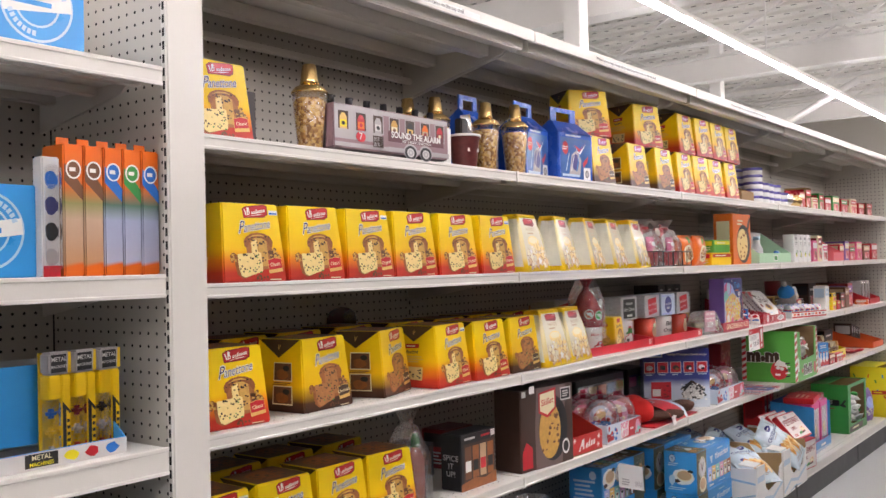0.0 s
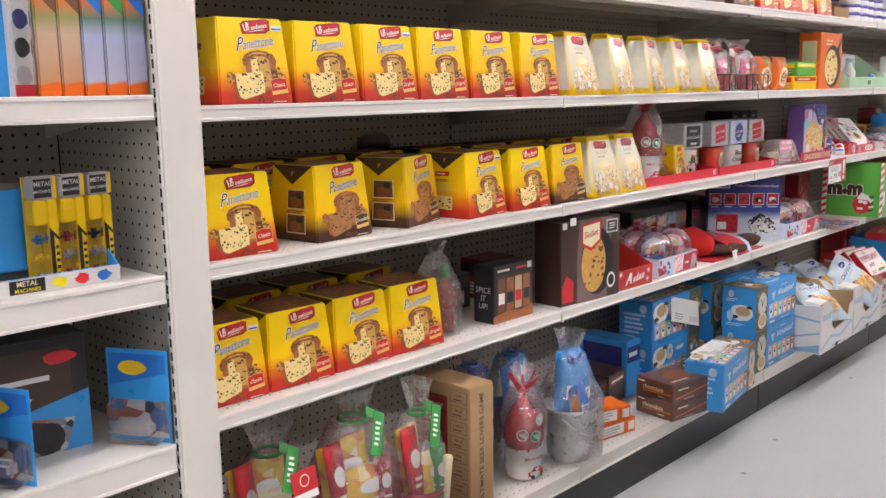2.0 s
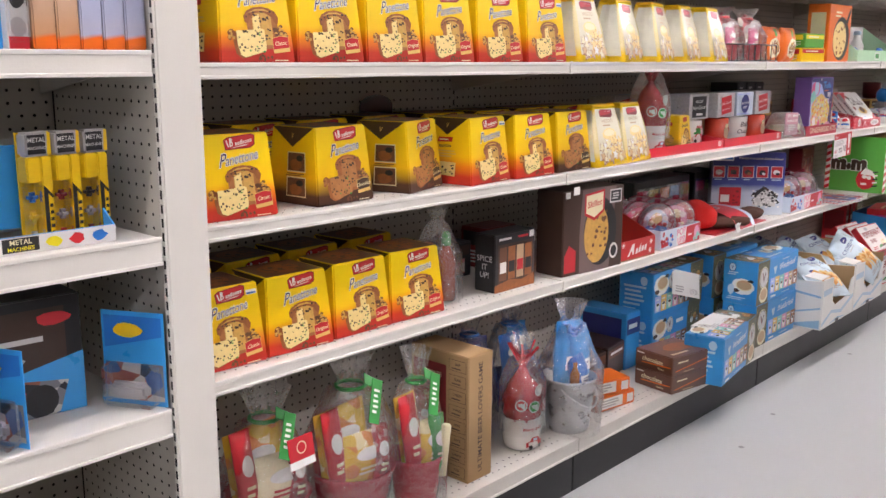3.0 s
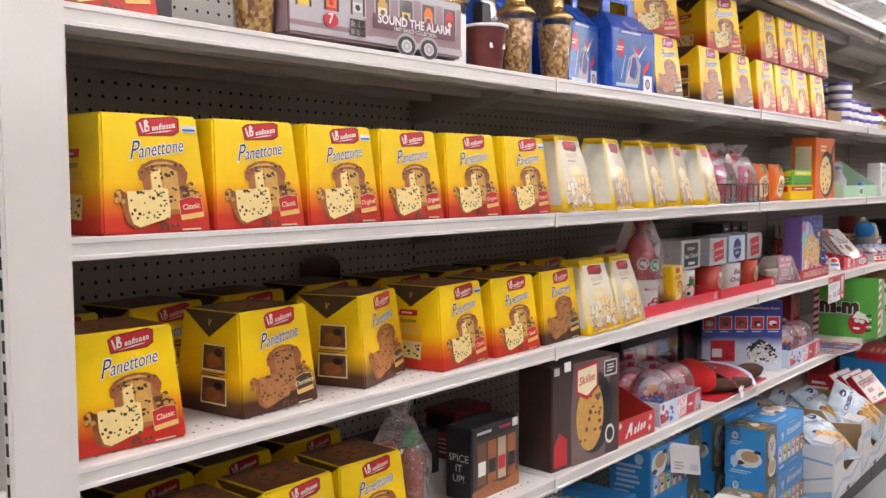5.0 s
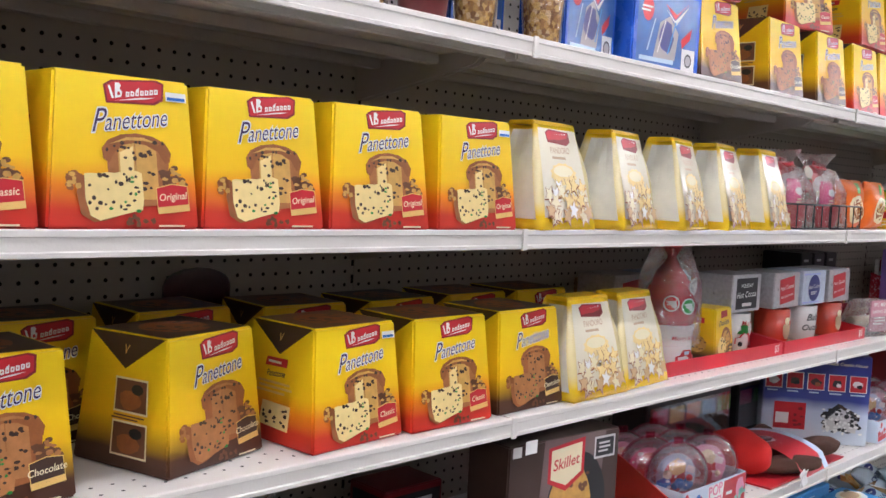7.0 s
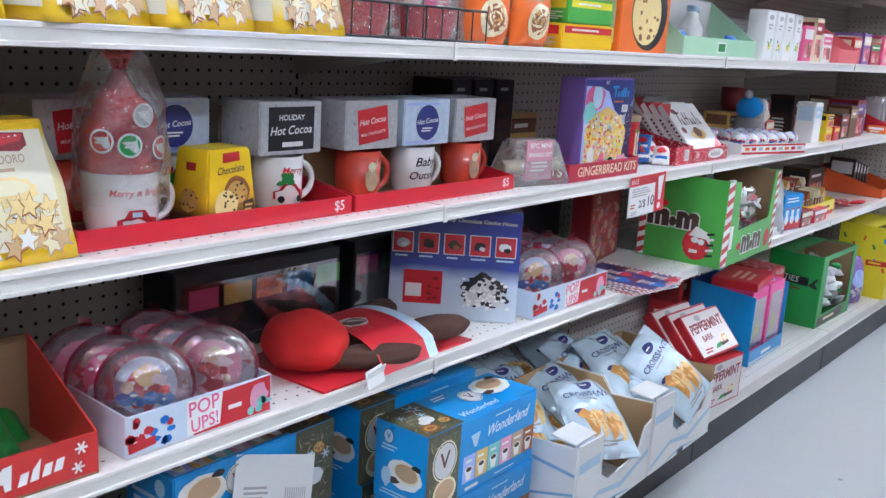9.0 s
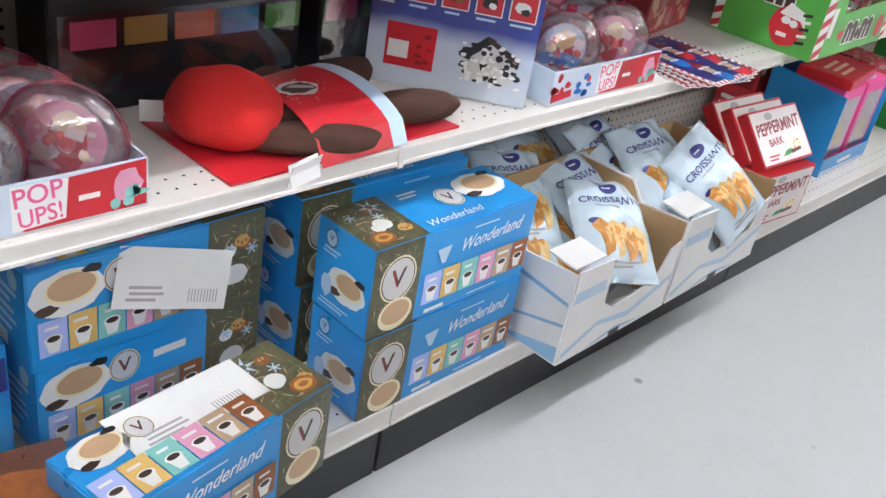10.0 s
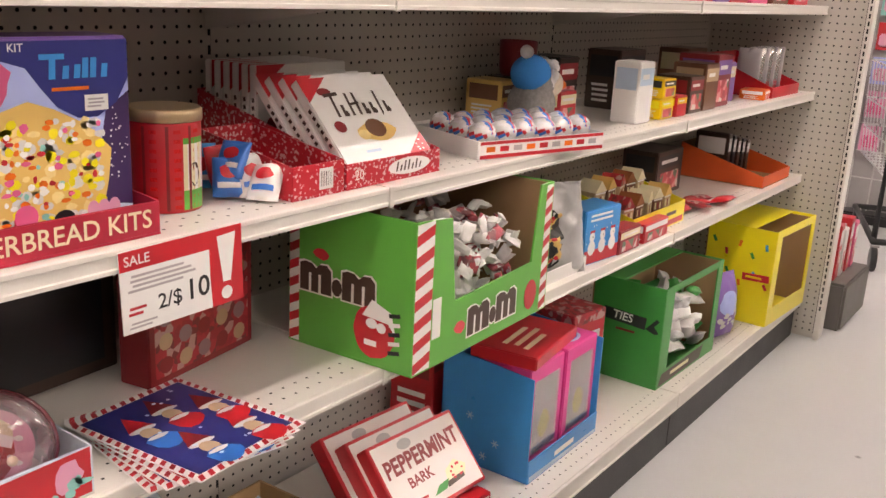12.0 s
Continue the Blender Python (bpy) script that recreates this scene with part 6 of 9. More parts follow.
def caramel_box(m):
    t = thing("caramel_box", "flat white caramel carton with red bow print", "sweet box", "caramel boxes", m=m)
    w, h, d = 0.215, 0.165, 0.017
    part("carton", box(-d / 2, d / 2, -w / 2, w / 2, 0, h, 0.002), WHITE, t)
    a = Art(front(d, w, h))
    a.poly([(-w / 2, h * 0.72), (-w * 0.2, h), (-w / 2, h)], RED)
    a.poly([(w / 2, 0), (w / 2, h * 0.25), (w * 0.22, 0)], RED)
    a.oval(-w * 0.3, h * 0.83, 0.016, 0.008, DARKRED, 10)
    for q in range(8):
        u, tall = -0.06 + 0.0175 * q, q in (0, 2, 3, 6)
        if tall:
            a.poly([(u - 0.003, h * (0.53 if q != 6 else 0.48)), (u + 0.003, h * 0.53), (u + 0.0075, h * 0.79), (u + 0.002, h * 0.8)], DARKBROWN)
        else:
            a.poly([(u - 0.005, h * 0.53), (u + 0.001, h * 0.53), (u + 0.004, h * 0.66), (u - 0.003, h * 0.67)], DARKBROWN)
            a.oval(u + 0.003, h * 0.56, 0.005, 0.006, DARKBROWN, 10)
    a.rect(-0.072, h * 0.77, -0.038, h * 0.81, DARKBROWN, 0.06)
    a.rect(-0.026, h * 0.65, 0.0, h * 0.68, DARKBROWN, 0.1)
    a.oval(-w * 0.34, h * 0.42, 0.013, 0.011, DARKRED, 14)
    a.dots(w * 0.34, 0.006, w * 0.46, 0.028, 8, 0.002, WHITE, 3)
    a.oval(0.005, h * 0.32, 0.045, 0.018, MUSTARD, 18, 0.2)
    a.oval(0.005, h * 0.36, 0.024, 0.018, BROWN, 14)
    a.oval(-0.03, h * 0.3, 0.014, 0.01, CRUMB, 10)
    a.bars(-0.05, h * 0.08, 0.0, h * 0.14, 1, PALE)
    a.put("front_print", t)
    a = Art(side(d, w, h))
    for q in range(6):
        a.rect(-0.003, 0.04 + 0.013 * q, 0.003, 0.047 + 0.013 * q, DARKBROWN, 0.2, up=False)
    a.put("side_print", t)
    return t


cb = caramel_box(at(-0.05, 3.715, ZC + 0.028, 0, 43))
for k in range(3):
    copy_thing(cb, at(-0.078 - 0.0245 * k, 3.712 - 0.006 * k, ZC + 0.0275, 0, 42))
for k in range(6):
    copy_thing(cb, at(-0.243 - 0.022 * k, 3.708, ZC + 0.004, 0, 0 if k else 1))
t = thing("white_mug", "plain white glazed mug standing behind the cartons", "mug", m=at(-0.36, 3.93, ZC))
part("mug", mug_mesh(0.05, 0.1), CERAMIC, t)
small_box(-0.33, 3.86, Z["C"], 0.06, 0.1, 0.11, GREY, CARD, 5)
# chocolate-egg tray
t = tray("egg_tray", "white and red card tray of foil-wrapped chocolate eggs", "egg tray", 0.335, 0.2, 0.034, at(-0.09, 4.155, ZC, -16), WHITE, None, 0.038)
a = Art(lambda u, v, k: Vector((0.1 + k, u, v)))
a.rect(-0.165, 0.001, 0.165, 0.008, RED)
a.rect(-0.165, 0.027, 0.165, 0.033, RED)
for q in range(9):
    a.rect(-0.15 + 0.034 * q, 0.013, -0.128 + 0.034 * q, 0.023, (ORANGE, RED, GREY)[q % 3], up=False)
a.put("tray_print", t)
EGGFOIL = mat("white_egg_foil", (0.8, 0.79, 0.78), 0.22, metal=0.25, var=0.15, scale=90, bump=0.3, bscale=160)
bm0 = bmesh.new()
bmesh.ops.create_uvsphere(bm0, u_segments=24, v_segments=12, radius=0.03, matrix=Matrix.Translation((0, 0, 0.036)) @ Matrix.Rotation(1.2, 4, "Y") @ Matrix.Diagonal((0.88, 0.82, 1.08, 1)))
for f in bm0.faces:
    f.smooth = True
    c = f.calc_center_median()
    q = int((math.atan2(c.y, c.z - 0.036) + math.pi) / (2 * math.pi) * 24) % 6
    f.material_index = {0: 1, 3: 2, 5: 3}.get(q, 0)
egg = part("foil_egg", bm0, [EGGFOIL, RED, SILVER_CARD, BLUE], t, m=at(0.06, -0.13, 0.003))
for i in range(3):
    for j in range(6):
        if i or j:
            e = new("foil_egg", egg.data)
            e.parent = t
            e.matrix_basis = at(0.06 - 0.06 * i, -0.13 + 0.0515 * j, 0.003 + 0.001 * ((i + j) % 3), 6 * ((i * 5 + j * 3) % 5) - 12)
# plush bird with a blue hat on the eggs' far side
t = thing("plush_toy", "grey plush toy with blue bobble hat", "plush toy", m=at(-0.2, 4.42, ZC))
bm = bmesh.new()
for x, y, z, r, k, sq in ((0, -0.005, 0.055, 0.056, 0, 1.0), (0.005, 0.0, 0.1, 0.045, 0, 0.9), (0.018, 0.034, 0.1, 0.036, 1, 0.95), (0, -0.016, 0.122, 0.047, 2, 0.95), (0.0, -0.04, 0.172, 0.016, 3, 1.0), (0.036, 0.068, 0.096, 0.011, 4, 1.0), (0.045, 0.048, 0.114, 0.004, 5, 1.0)) + tuple((0.046 * math.cos(0.21 * q), 0.012 + 0.024 * math.sin(0.21 * q) + 0.003 * math.sin(q * 2.3), 0.116 + 0.034 * math.sin(0.21 * q) + 0.003 * math.cos(q * 1.7), 0.0105 + 0.002 * math.sin(q * 5.1), 3, 1.0) for q in range(30)):
    n0 = len(bm.faces)
    bmesh.ops.create_icosphere(bm, subdivisions=3 if r > 0.02 else 2, radius=r, matrix=Matrix.Translation((x, y, z)) @ Matrix.Diagonal((1, 1, sq, 1)))
    bm.faces.ensure_lookup_table()
    for f in bm.faces[n0:]:
        f.material_index, f.smooth = k, True
part("toy", bm, [mat("grey_fur", (0.3, 0.29, 0.28), 0.95, var=0.4, scale=120, bump=0.8, bscale=300), mat("cream_fur", (0.7, 0.62, 0.5), 0.95, var=0.2, scale=120, bump=0.8, bscale=300), mat("blue_fleece", (0.02, 0.22, 0.6), 0.95, bump=0.6, bscale=300), mat("white_fur", (0.75, 0.73, 0.7), 0.95, var=0.15, scale=150, bump=0.9, bscale=400), ORANGE, BLACK], t)
small_box(-0.31, 4.42, Z["C"], 0.08, 0.1, 0.1, MUSTARD, BROWN)
small_box(-0.32, 4.54, Z["C"], 0.12, 0.1, 0.1, DARKBROWN, BLACK)
small_box(-0.2, 4.52, Z["C"], 0.08, 0.08, 0.08, RED, CREAM)
t = thing("dark_mug", "dark red glazed mug with handle", "mug", m=at(-0.32, 4.54, ZC + 0.1002))
part("mug", mug_mesh(0.045, 0.085), DARKRED, t)
for k, (y, x, w, d, h, b, c) in enumerate(((4.64, -0.28, 0.1, 0.1, 0.15, BLACK, DARKRED), (4.72, -0.09, 0.085, 0.07, 0.15, WHITE, PALE), (4.855, -0.085, 0.08, 0.07, 0.052, YELLOW, LEMON), (4.94, -0.08, 0.07, 0.07, 0.055, RED, YELLOW), (5.05, -0.1, 0.1, 0.1, 0.1, DARKBROWN, DARKRED), (5.16, -0.1, 0.1, 0.1, 0.13, BROWN, TAN), (5.28, -0.12, 0.12, 0.12, 0.15, DARKRED, PURPLE), (5.42, -0.14, 0.1, 0.1, 0.12, PURPLE, CREAM), (4.97, -0.26, 0.16, 0.1, 0.16, DARKBROWN, BLACK), (5.5, -0.28, 0.16, 0.1, 0.15, BROWN, CREAM))):
    small_box(x, y, Z["C"], w, d, h, b, c, 0, windows=k % 2 == 0)
small_box(-0.085, 4.86, Z["C"] + 0.053, 0.08, 0.07, 0.05, YELLOW, BLACK)
t = tray("red_display_tray", "red card display tray with silver packs standing in it", "display tray", 0.3, 0.24, 0.035, at(-0.15, 5.82, ZC), RED, None, 0.13)
for k in range(7):
    p = thing("silver_packet", "tall silver and black coffee packet", "packet", "silver packets", m=at(-0.13, 5.7 + 0.042 * k, ZC + 0.004, -80, 6))
    bm, f = pillow(0.075, 0.15, 0.028, 8, 0.002, k)
    part("packet", bm, FOIL if k % 2 else GREY, p)
small_box(-0.07, 5.62, Z["C"], 0.1, 0.08, 0.03, ORANGE, WHITE, 8)

# ---- fourth shelf ----
ZD = Z["D"] + E0
t = thing("sauce_gift_bag", "clear gift bag with sauce bottle and packs", "gift bag", m=at(-0.12, 0.83, ZD))
part("bottle", lathe([(0.024, 0), (0.026, 0.004), (0.026, 0.11), (0.012, 0.135), (0.011, 0.142)], 18), mat("chilli_sauce", (0.32, 0.05, 0.02), 0.15, coat=0.5), t, m=at(0.02, 0.01, 0.002))
part("cap", lathe([(0.013, 0.1442), (0.013, 0.165), (0.008, 0.18)], 14), GREEN, t, "green bottle cap", m=at(0.02, 0.01, 0))
part("noodle_pack", box(-0.03, 0.0, -0.055, -0.01, 0, 0.15, 0.004), GIFTS, t)
part("clear_wrap", wrap_sack(0.065, 0.24, 0.85, 9), WRAP, t)
t = carton("spice_set", "black spice gift carton with window of jars", "gift carton", 0.172, 0.07, 0.156, BLACK, at(-0.082, 1.058, ZD, 0))
a = Art(front(0.07, 0.172, 0.156))
a.rect(-0.072, 0.02, 0.078, 0.128, DARKBROWN)
for k in range(4):
    a.rect(-0.066 + 0.036 * k, 0.03, -0.036 + 0.036 * k, 0.12, (BROWN, CAKE, TAN, CAKE)[k])
    a.rect(-0.064 + 0.036 * k, 0.05, -0.038 + 0.036 * k, 0.08, (WHITE, BLACK, RED, BLACK)[k])
a.poly([(-0.086, 0.0), (0.086, 0.0), (0.086, 0.035), (0.03, 0.022), (-0.02, 0.03), (-0.086, 0.02)], CAKE)
a.bars(-0.07, 0.136, 0.0, 0.148, 1, CARD)
a.bars(0.01, 0.136, 0.07, 0.148, 1, RED)
a.rect(0.06, 0.135, 0.08, 0.153, WHITE)
a.put("front_print", t)
a = Art(side(0.07, 0.172, 0.156))
a.word("SPICE", 0, 0.09, 0.022, CARD)
a.word("IT", 0, 0.068, 0.022, CARD)
a.word("UP!", 0, 0.046, 0.022, CARD)
a.put("side_print", t)
small_box(-0.3, 1.0, Z["D"], 0.2, 0.12, 0.1, BLACK, DARKBROWN)
small_box(-0.3, 1.25, Z["D"], 0.14, 0.1, 0.12, DARKRED, BLACK)
t = carton("cookie_skillet_box", "dark brown carton with cookie in black skillet", "gift carton", 0.275, 0.1, 0.245, DARKBROWN, at(-0.062, 1.385, ZD, -5))
a = Art(front(0.1, 0.275, 0.245))
a.poly([(-0.062, 0.0), (0.075, 0.0), (0.1, 0.245), (-0.055, 0.245), (-0.065, 0.12)], mat("mauve_brown_print", (0.17, 0.115, 0.11), 0.35, var=0.2, coat=0.2))
a.oval(0.03, 0.115, 0.076, 0.1, BLACK, 30)
a.oval(0.012, 0.11, 0.056, 0.086, CRUMB2, 28)
a.dots(-0.03, 0.05, 0.06, 0.18, 20, 0.006, BROWN, 2)
a.poly([(-0.045, 0.23), (0.045, 0.24), (0.045, 0.175), (0.0, 0.15), (-0.045, 0.17)], RED)
a.poly([(-0.038, 0.225), (0.038, 0.232), (0.038, 0.18), (0.0, 0.16), (-0.038, 0.175)], CREAM)
a.word("Skillet", 0.0, 0.2, 0.027, RED, 0.1, 0.2)
a.rect(0.07, 0.195, 0.125, 0.235, CARD)
a.rect(0.074, 0.199, 0.121, 0.231, BLACK)
a.bars(0.08, 0.204, 0.115, 0.226, 3, CARD)
a.oval(0.095, 0.05, 0.02, 0.024, WHITE, 18)
a.oval(0.095, 0.05, 0.014, 0.017, BLACK, 16)
a.rect(-0.13, 0.225, -0.11, 0.243, WHITE)
a.poly([(-0.13, 0.01), (-0.08, 0.01), (-0.08, 0.07), (-0.11, 0.09), (-0.13, 0.06)], RED)
a.put("front_print", t)
t = tray("mint_tray", "red card tray of mints with white snowflakes", "display tray", 0.2, 0.2, 0.062, at(-0.11, 1.63, ZD, -2), mat("bright_red_card", (0.55, 0.03, 0.025), 0.4, var=0.05), CARD_IN, 0.15)
a = Art(lambda u, v, k: Vector((0.1 + k, u, v)))
a.poly([(-0.055, 0.012), (-0.03, 0.048), (-0.018, 0.05), (-0.02, 0.016), (-0.028, 0.015), (-0.03, 0.026), (-0.038, 0.026), (-0.046, 0.012)], WHITE)
for q in range(4):
    a.poly([(-0.012 + 0.016 * q, 0.016 + 0.002 * q), (0.0 + 0.016 * q, 0.017 + 0.002 * q), (0.004 + 0.016 * q, 0.034 + 0.002 * q + 0.012 * (q == 1)), (-0.007 + 0.016 * q, 0.033 + 0.002 * q)], WHITE)
for u, v in ((0.075, 0.045), (0.07, 0.018), (-0.08, 0.05)):
    for q in range(3):
        a.rect(u - 0.009, v - 0.0015, u + 0.009, v + 0.0015, WHITE, 1.05 * q)
a.put("front_print", t)
for k in range(3):
    p = thing("green_mint_pack", "green foil mint packet in the tray", "packet", "mint packets", m=at(-0.1 - 0.03 * k, 1.6 + 0.03 * k, ZD + 0.004, 0, 60))
    bm, f = pillow(0.1, 0.08, 0.03, 8, 0.003, k)
    part("packet", bm, GREEN, p)
pop_tray(1.772, 2.036, -0.012, ZD)
for y0, n in ((2.04, 5), (2.49, 2)):
    w = 0.41 if n == 5 else 0.2
    t = carton("glow_gift_box", "long black carton with a row of coloured sachets", "gift carton", w, 0.1, 0.17, BLACK, at(-0.33, y0 + w / 2, ZD), "black sachet boxes")
    a = Art(front(0.1, w, 0.17))
    for k in range(n):
        u = -w * 0.42 + k * 0.078 + 0.03
        a.rect(u - 0.034, 0.04, u + 0.034, 0.135, BLACK)
        a.oval(u, 0.065, 0.022, 0.018, DARKBROWN, 12, 0.3, k)
        a.rect(u - 0.033, 0.095, u + 0.033, 0.135, ((PINK, MUSTARD, ORANGE, SKY, LIME) if n == 5 else (PINK, LIME))[k])
    a.put("window_print", t)
    part("window_film", box(0.0525, 0.0535, -w * 0.47, w * 0.47, 0.03, 0.145), CLEAR, t)
# plush gingerbread man strapped to a red card
t = thing("plush_pack", "brown felt plush with red hat on a red card", "plush toy", m=at(-0.14, 2.34, ZD, 4))
bm = bmesh.new()
v = [bm.verts.new((x, y, z)) for z in (0.0, 0.004) for x, y in ((0.12, -0.2), (0.14, 0.23), (-0.11, 0.2), (-0.1, -0.19))]
for q in ((3, 2, 1, 0), (4, 5, 6, 7), (0, 1, 5, 4), (1, 2, 6, 5), (2, 3, 7, 6), (3, 0, 4, 7)):
    bm.faces.new([v[i] for i in q])
part("backing_card", bm, RED, t, "red backing card")


def blob(parent, name, m, c, s, material, seed=0, amp=0.12):
    bm = bmesh.new()
    bmesh.ops.create_icosphere(bm, subdivisions=4, radius=1.0)
    for q in bm.verts:
        q.co *= 1 + amp * noise.noise(q.co * 1.7 + Vector((seed, 0, 0)))
        q.co = Vector((q.co.x * s[0], q.co.y * s[1], max(q.co.z, -0.8) * s[2]))
    for f in bm.faces:
        f.smooth = True
    return part(name, bm, material, parent, m=Matrix.Translation(c) @ m)


blob(t, "hat", Matrix.Rotation(0.2, 4, "Z"), (0.005, -0.13, 0.052), (0.08, 0.075, 0.055), FELT_RED, 1)
blob(t, "arm", Matrix.Rotation(-0.5, 4, "Z"), (0.1, -0.045, 0.026), (0.034, 0.1, 0.022), FELT_BROWN, 2)
blob(t, "body", Matrix.Rotation(0.0, 4, "Z"), (0.02, 0.02, 0.03), (0.07, 0.11, 0.027), FELT_BROWN, 3)
blob(t, "foot", Matrix.Rotation(-0.35, 4, "Z"), (0.09, 0.165, 0.03), (0.032, 0.085, 0.026), FELT_BROWN, 4)
blob(t, "foot", Matrix.Rotation(0.3, 4, "Z"), (-0.05, 0.15, 0.03), (0.032, 0.085, 0.026), FELT_BROWN, 5)
blob(t, "arm", Matrix.Rotation(0.6, 4, "Z"), (-0.07, 0.0, 0.03), (0.03, 0.08, 0.026), FELT_BROWN, 6)
bm = bmesh.new()
n = 14
for y0, y1, mi in ((-0.065, 0.075, 0), (0.075, 0.105, 1)):
    rows = [[bm.verts.new((0.145 - 0.265 * k / n, y + 0.02 * k / n, 0.004 + 0.06 * math.sin(math.pi * k / n) ** 0.4)) for k in range(n + 1)] for y in (y0, y1)]
    for k in range(n):
        f = bm.faces.new((rows[0][k], rows[1][k], rows[1][k + 1], rows[0][k + 1]))
        f.material_index = mi
band = part("card_band", bm, [RED, PALE], t, "red and pale blue printed card band")
a = Art(lambda u, v, k: Vector((0.05 - v, 0.0 + u, 0.0652 + k)))
a.dots(-0.045, -0.03, 0.045, 0.09, 26, 0.0016, CARD, 8)
a.oval(-0.01, 0.03, 0.034, 0.024, CARD, 18, 0.3)
a.oval(-0.008, 0.03, 0.028, 0.018, DARKBROWN, 18, 0.3, 4)
a.poly([(-0.025, 0.038), (0.012, 0.02), (0.018, 0.026), (-0.01, 0.044)], GREY)
a.put("band_print", t)
for dx, lean in ((0.0, 16), (0.003, -14)):
    part("tag", box(-0.0006, 0.0006, -0.03, 0.03, 0.0, 0.032), PAPER, t, "small folded white paper tag", m=at(0.168 + dx - (0.012 if lean < 0 else 0), -0.115, 0.006, 10, lean))
part("tag", box(-0.0006, 0.0006, -0.016, 0.016, 0.0, 0.03), PAPER, t, m=at(-0.09, -0.18, 0.004, -30, 20))
# cookie-house carton
t = carton("cookie_house_box", "navy and snow cookie house carton with step pictures", "kit box", 0.283, 0.07, 0.25, SNOW_FADE, at(-0.156, 2.684, ZD, -52))
a = Art(front(0.07, 0.283, 0.25))
a.rect(-0.13, 0.215, -0.06, 0.245, WHITE)
a.rect(-0.125, 0.22, -0.065, 0.24, BLUE)
a.word("Holiday Chocolate Cookie House", 0.045, 0.225, 0.0125, CREAM, -0.02, 0.2)
for k in range(5):
    u = -0.115 + 0.056 * k
    a.rect(u - 0.023, 0.148, u + 0.023, 0.195, WHITE)
    a.rect(u - 0.021, 0.15, u + 0.021, 0.193, RED)
    a.oval(u, 0.17, 0.014, 0.011, (CARD, DARKBROWN, DARKBROWN, BLACK, WHITE)[k], 8, 0.5, k)
    a.oval(u + 0.004, 0.165, 0.008, 0.006, (WHITE, BLACK, CAKE, WHITE, BLACK)[k], 7, 0.5, k + 4)
    a.bars(u - 0.02, 0.137, u + 0.02, 0.145, 1, PALE, k)
a.rect(-0.11, 0.035, -0.025, 0.11, RED)
a.rect(-0.105, 0.05, -0.07, 0.08, WHITE)
a.dots(-0.06, 0.045, -0.03, 0.1, 8, 0.005, DARKRED, 3)
a.poly([(0.02, 0.04), (0.11, 0.035), (0.115, 0.075), (0.075, 0.105), (0.03, 0.085)], CARD)
a.poly([(0.015, 0.075), (0.06, 0.115), (0.075, 0.11), (0.03, 0.07)], BLACK)
a.poly([(0.06, 0.115), (0.12, 0.085), (0.118, 0.075), (0.062, 0.105)], DARKBROWN)
a.dots(0.02, 0.035, 0.12, 0.1, 40, 0.0055, BLACK, 6)
a.dots(0.02, 0.03, 0.125, 0.1, 40, 0.0045, WHITE, 7)
a.put("front_print", t)
pop_tray(2.795, 3.125, -0.012, ZD)
# picture sheets lying over the edge
PICT = speckle("picture_sheet_print", [(0.05, 0.07, 0.25), (0.5, 0.03, 0.04), (0.65, 0.62, 0.6), (0.05, 0.06, 0.2), (0.5, 0.04, 0.05), (0.6, 0.35, 0.28)], 22, 0.25)
STRIPE = speckle("candy_stripe_print", [(0.6, 0.03, 0.04), (0.7, 0.68, 0.66)], 90, 0.3)
def picture_sheet(m, n, turned):
    """A glossy activity sheet: candy-stripe border, dark ground, hats, sweets and a red title."""
    s = thing("picture_sheet", "glossy red and navy printed sheet with candy-stripe border", "sheet", "picture sheets", m=m)
    part("sheet", box(-0.125, 0.125, -0.1, 0.1, 0, 0.0016), WHITE, s)
    a = Art(top(0.0016))
    a.layer += 1
    for q in range(12):
        for b0, b1 in ((-0.124, -0.112), (0.112, 0.124)):
            a.poly([(-0.098 + 0.0165 * q, b0), (-0.09 + 0.0165 * q, b0), (-0.085 + 0.0165 * q, b1), (-0.093 + 0.0165 * q, b1)], RED, up=False)
    for q in range(14):
        for b0, b1 in ((-0.099, -0.089), (0.089, 0.099)):
            a.poly([(b0, -0.11 + 0.0165 * q), (b0, -0.102 + 0.0165 * q), (b1, -0.097 + 0.0165 * q), (b1, -0.105 + 0.0165 * q)], RED, up=False)
    a.rect(-0.088, -0.111, 0.088, 0.111, NAVY if n % 2 else RED)
    r = random.Random(n)
    for u, v in ((-0.05, 0.03), (0.005, 0.05), (0.055, 0.015), (-0.03, -0.06), (0.045, -0.065)):
        u, v = u + 0.008 * r.random(), v + 0.008 * r.random()
        a.poly([(u - 0.022, v), (u + 0.022, v), (u + 0.004, v + 0.048)], (RED, RED, DARKRED)[r.randrange(3)])
        a.oval(u, v, 0.022, 0.006, CARD, 12, 0.2)
        a.oval(u, v - 0.016, 0.014, 0.016, TAN, 12)
        a.oval(u, v - 0.044, 0.024, 0.022, (RED, RED, BLUE)[r.randrange(3)], 12, 0.3)
        a.oval(u, v - 0.03, 0.016, 0.005, CARD, 10, 0.3)
    a.dots(-0.08, -0.1, 0.08, 0.1, 16, 0.003, PALE, n)
    a.put("sheet_print", s)


for k in range(4):
    picture_sheet(at(-0.065 + 0.006 * k, 3.285 + 0.003 * k, ZD + 0.0005 + 0.0048 * k, -10 + 5 * k), k, k % 2)
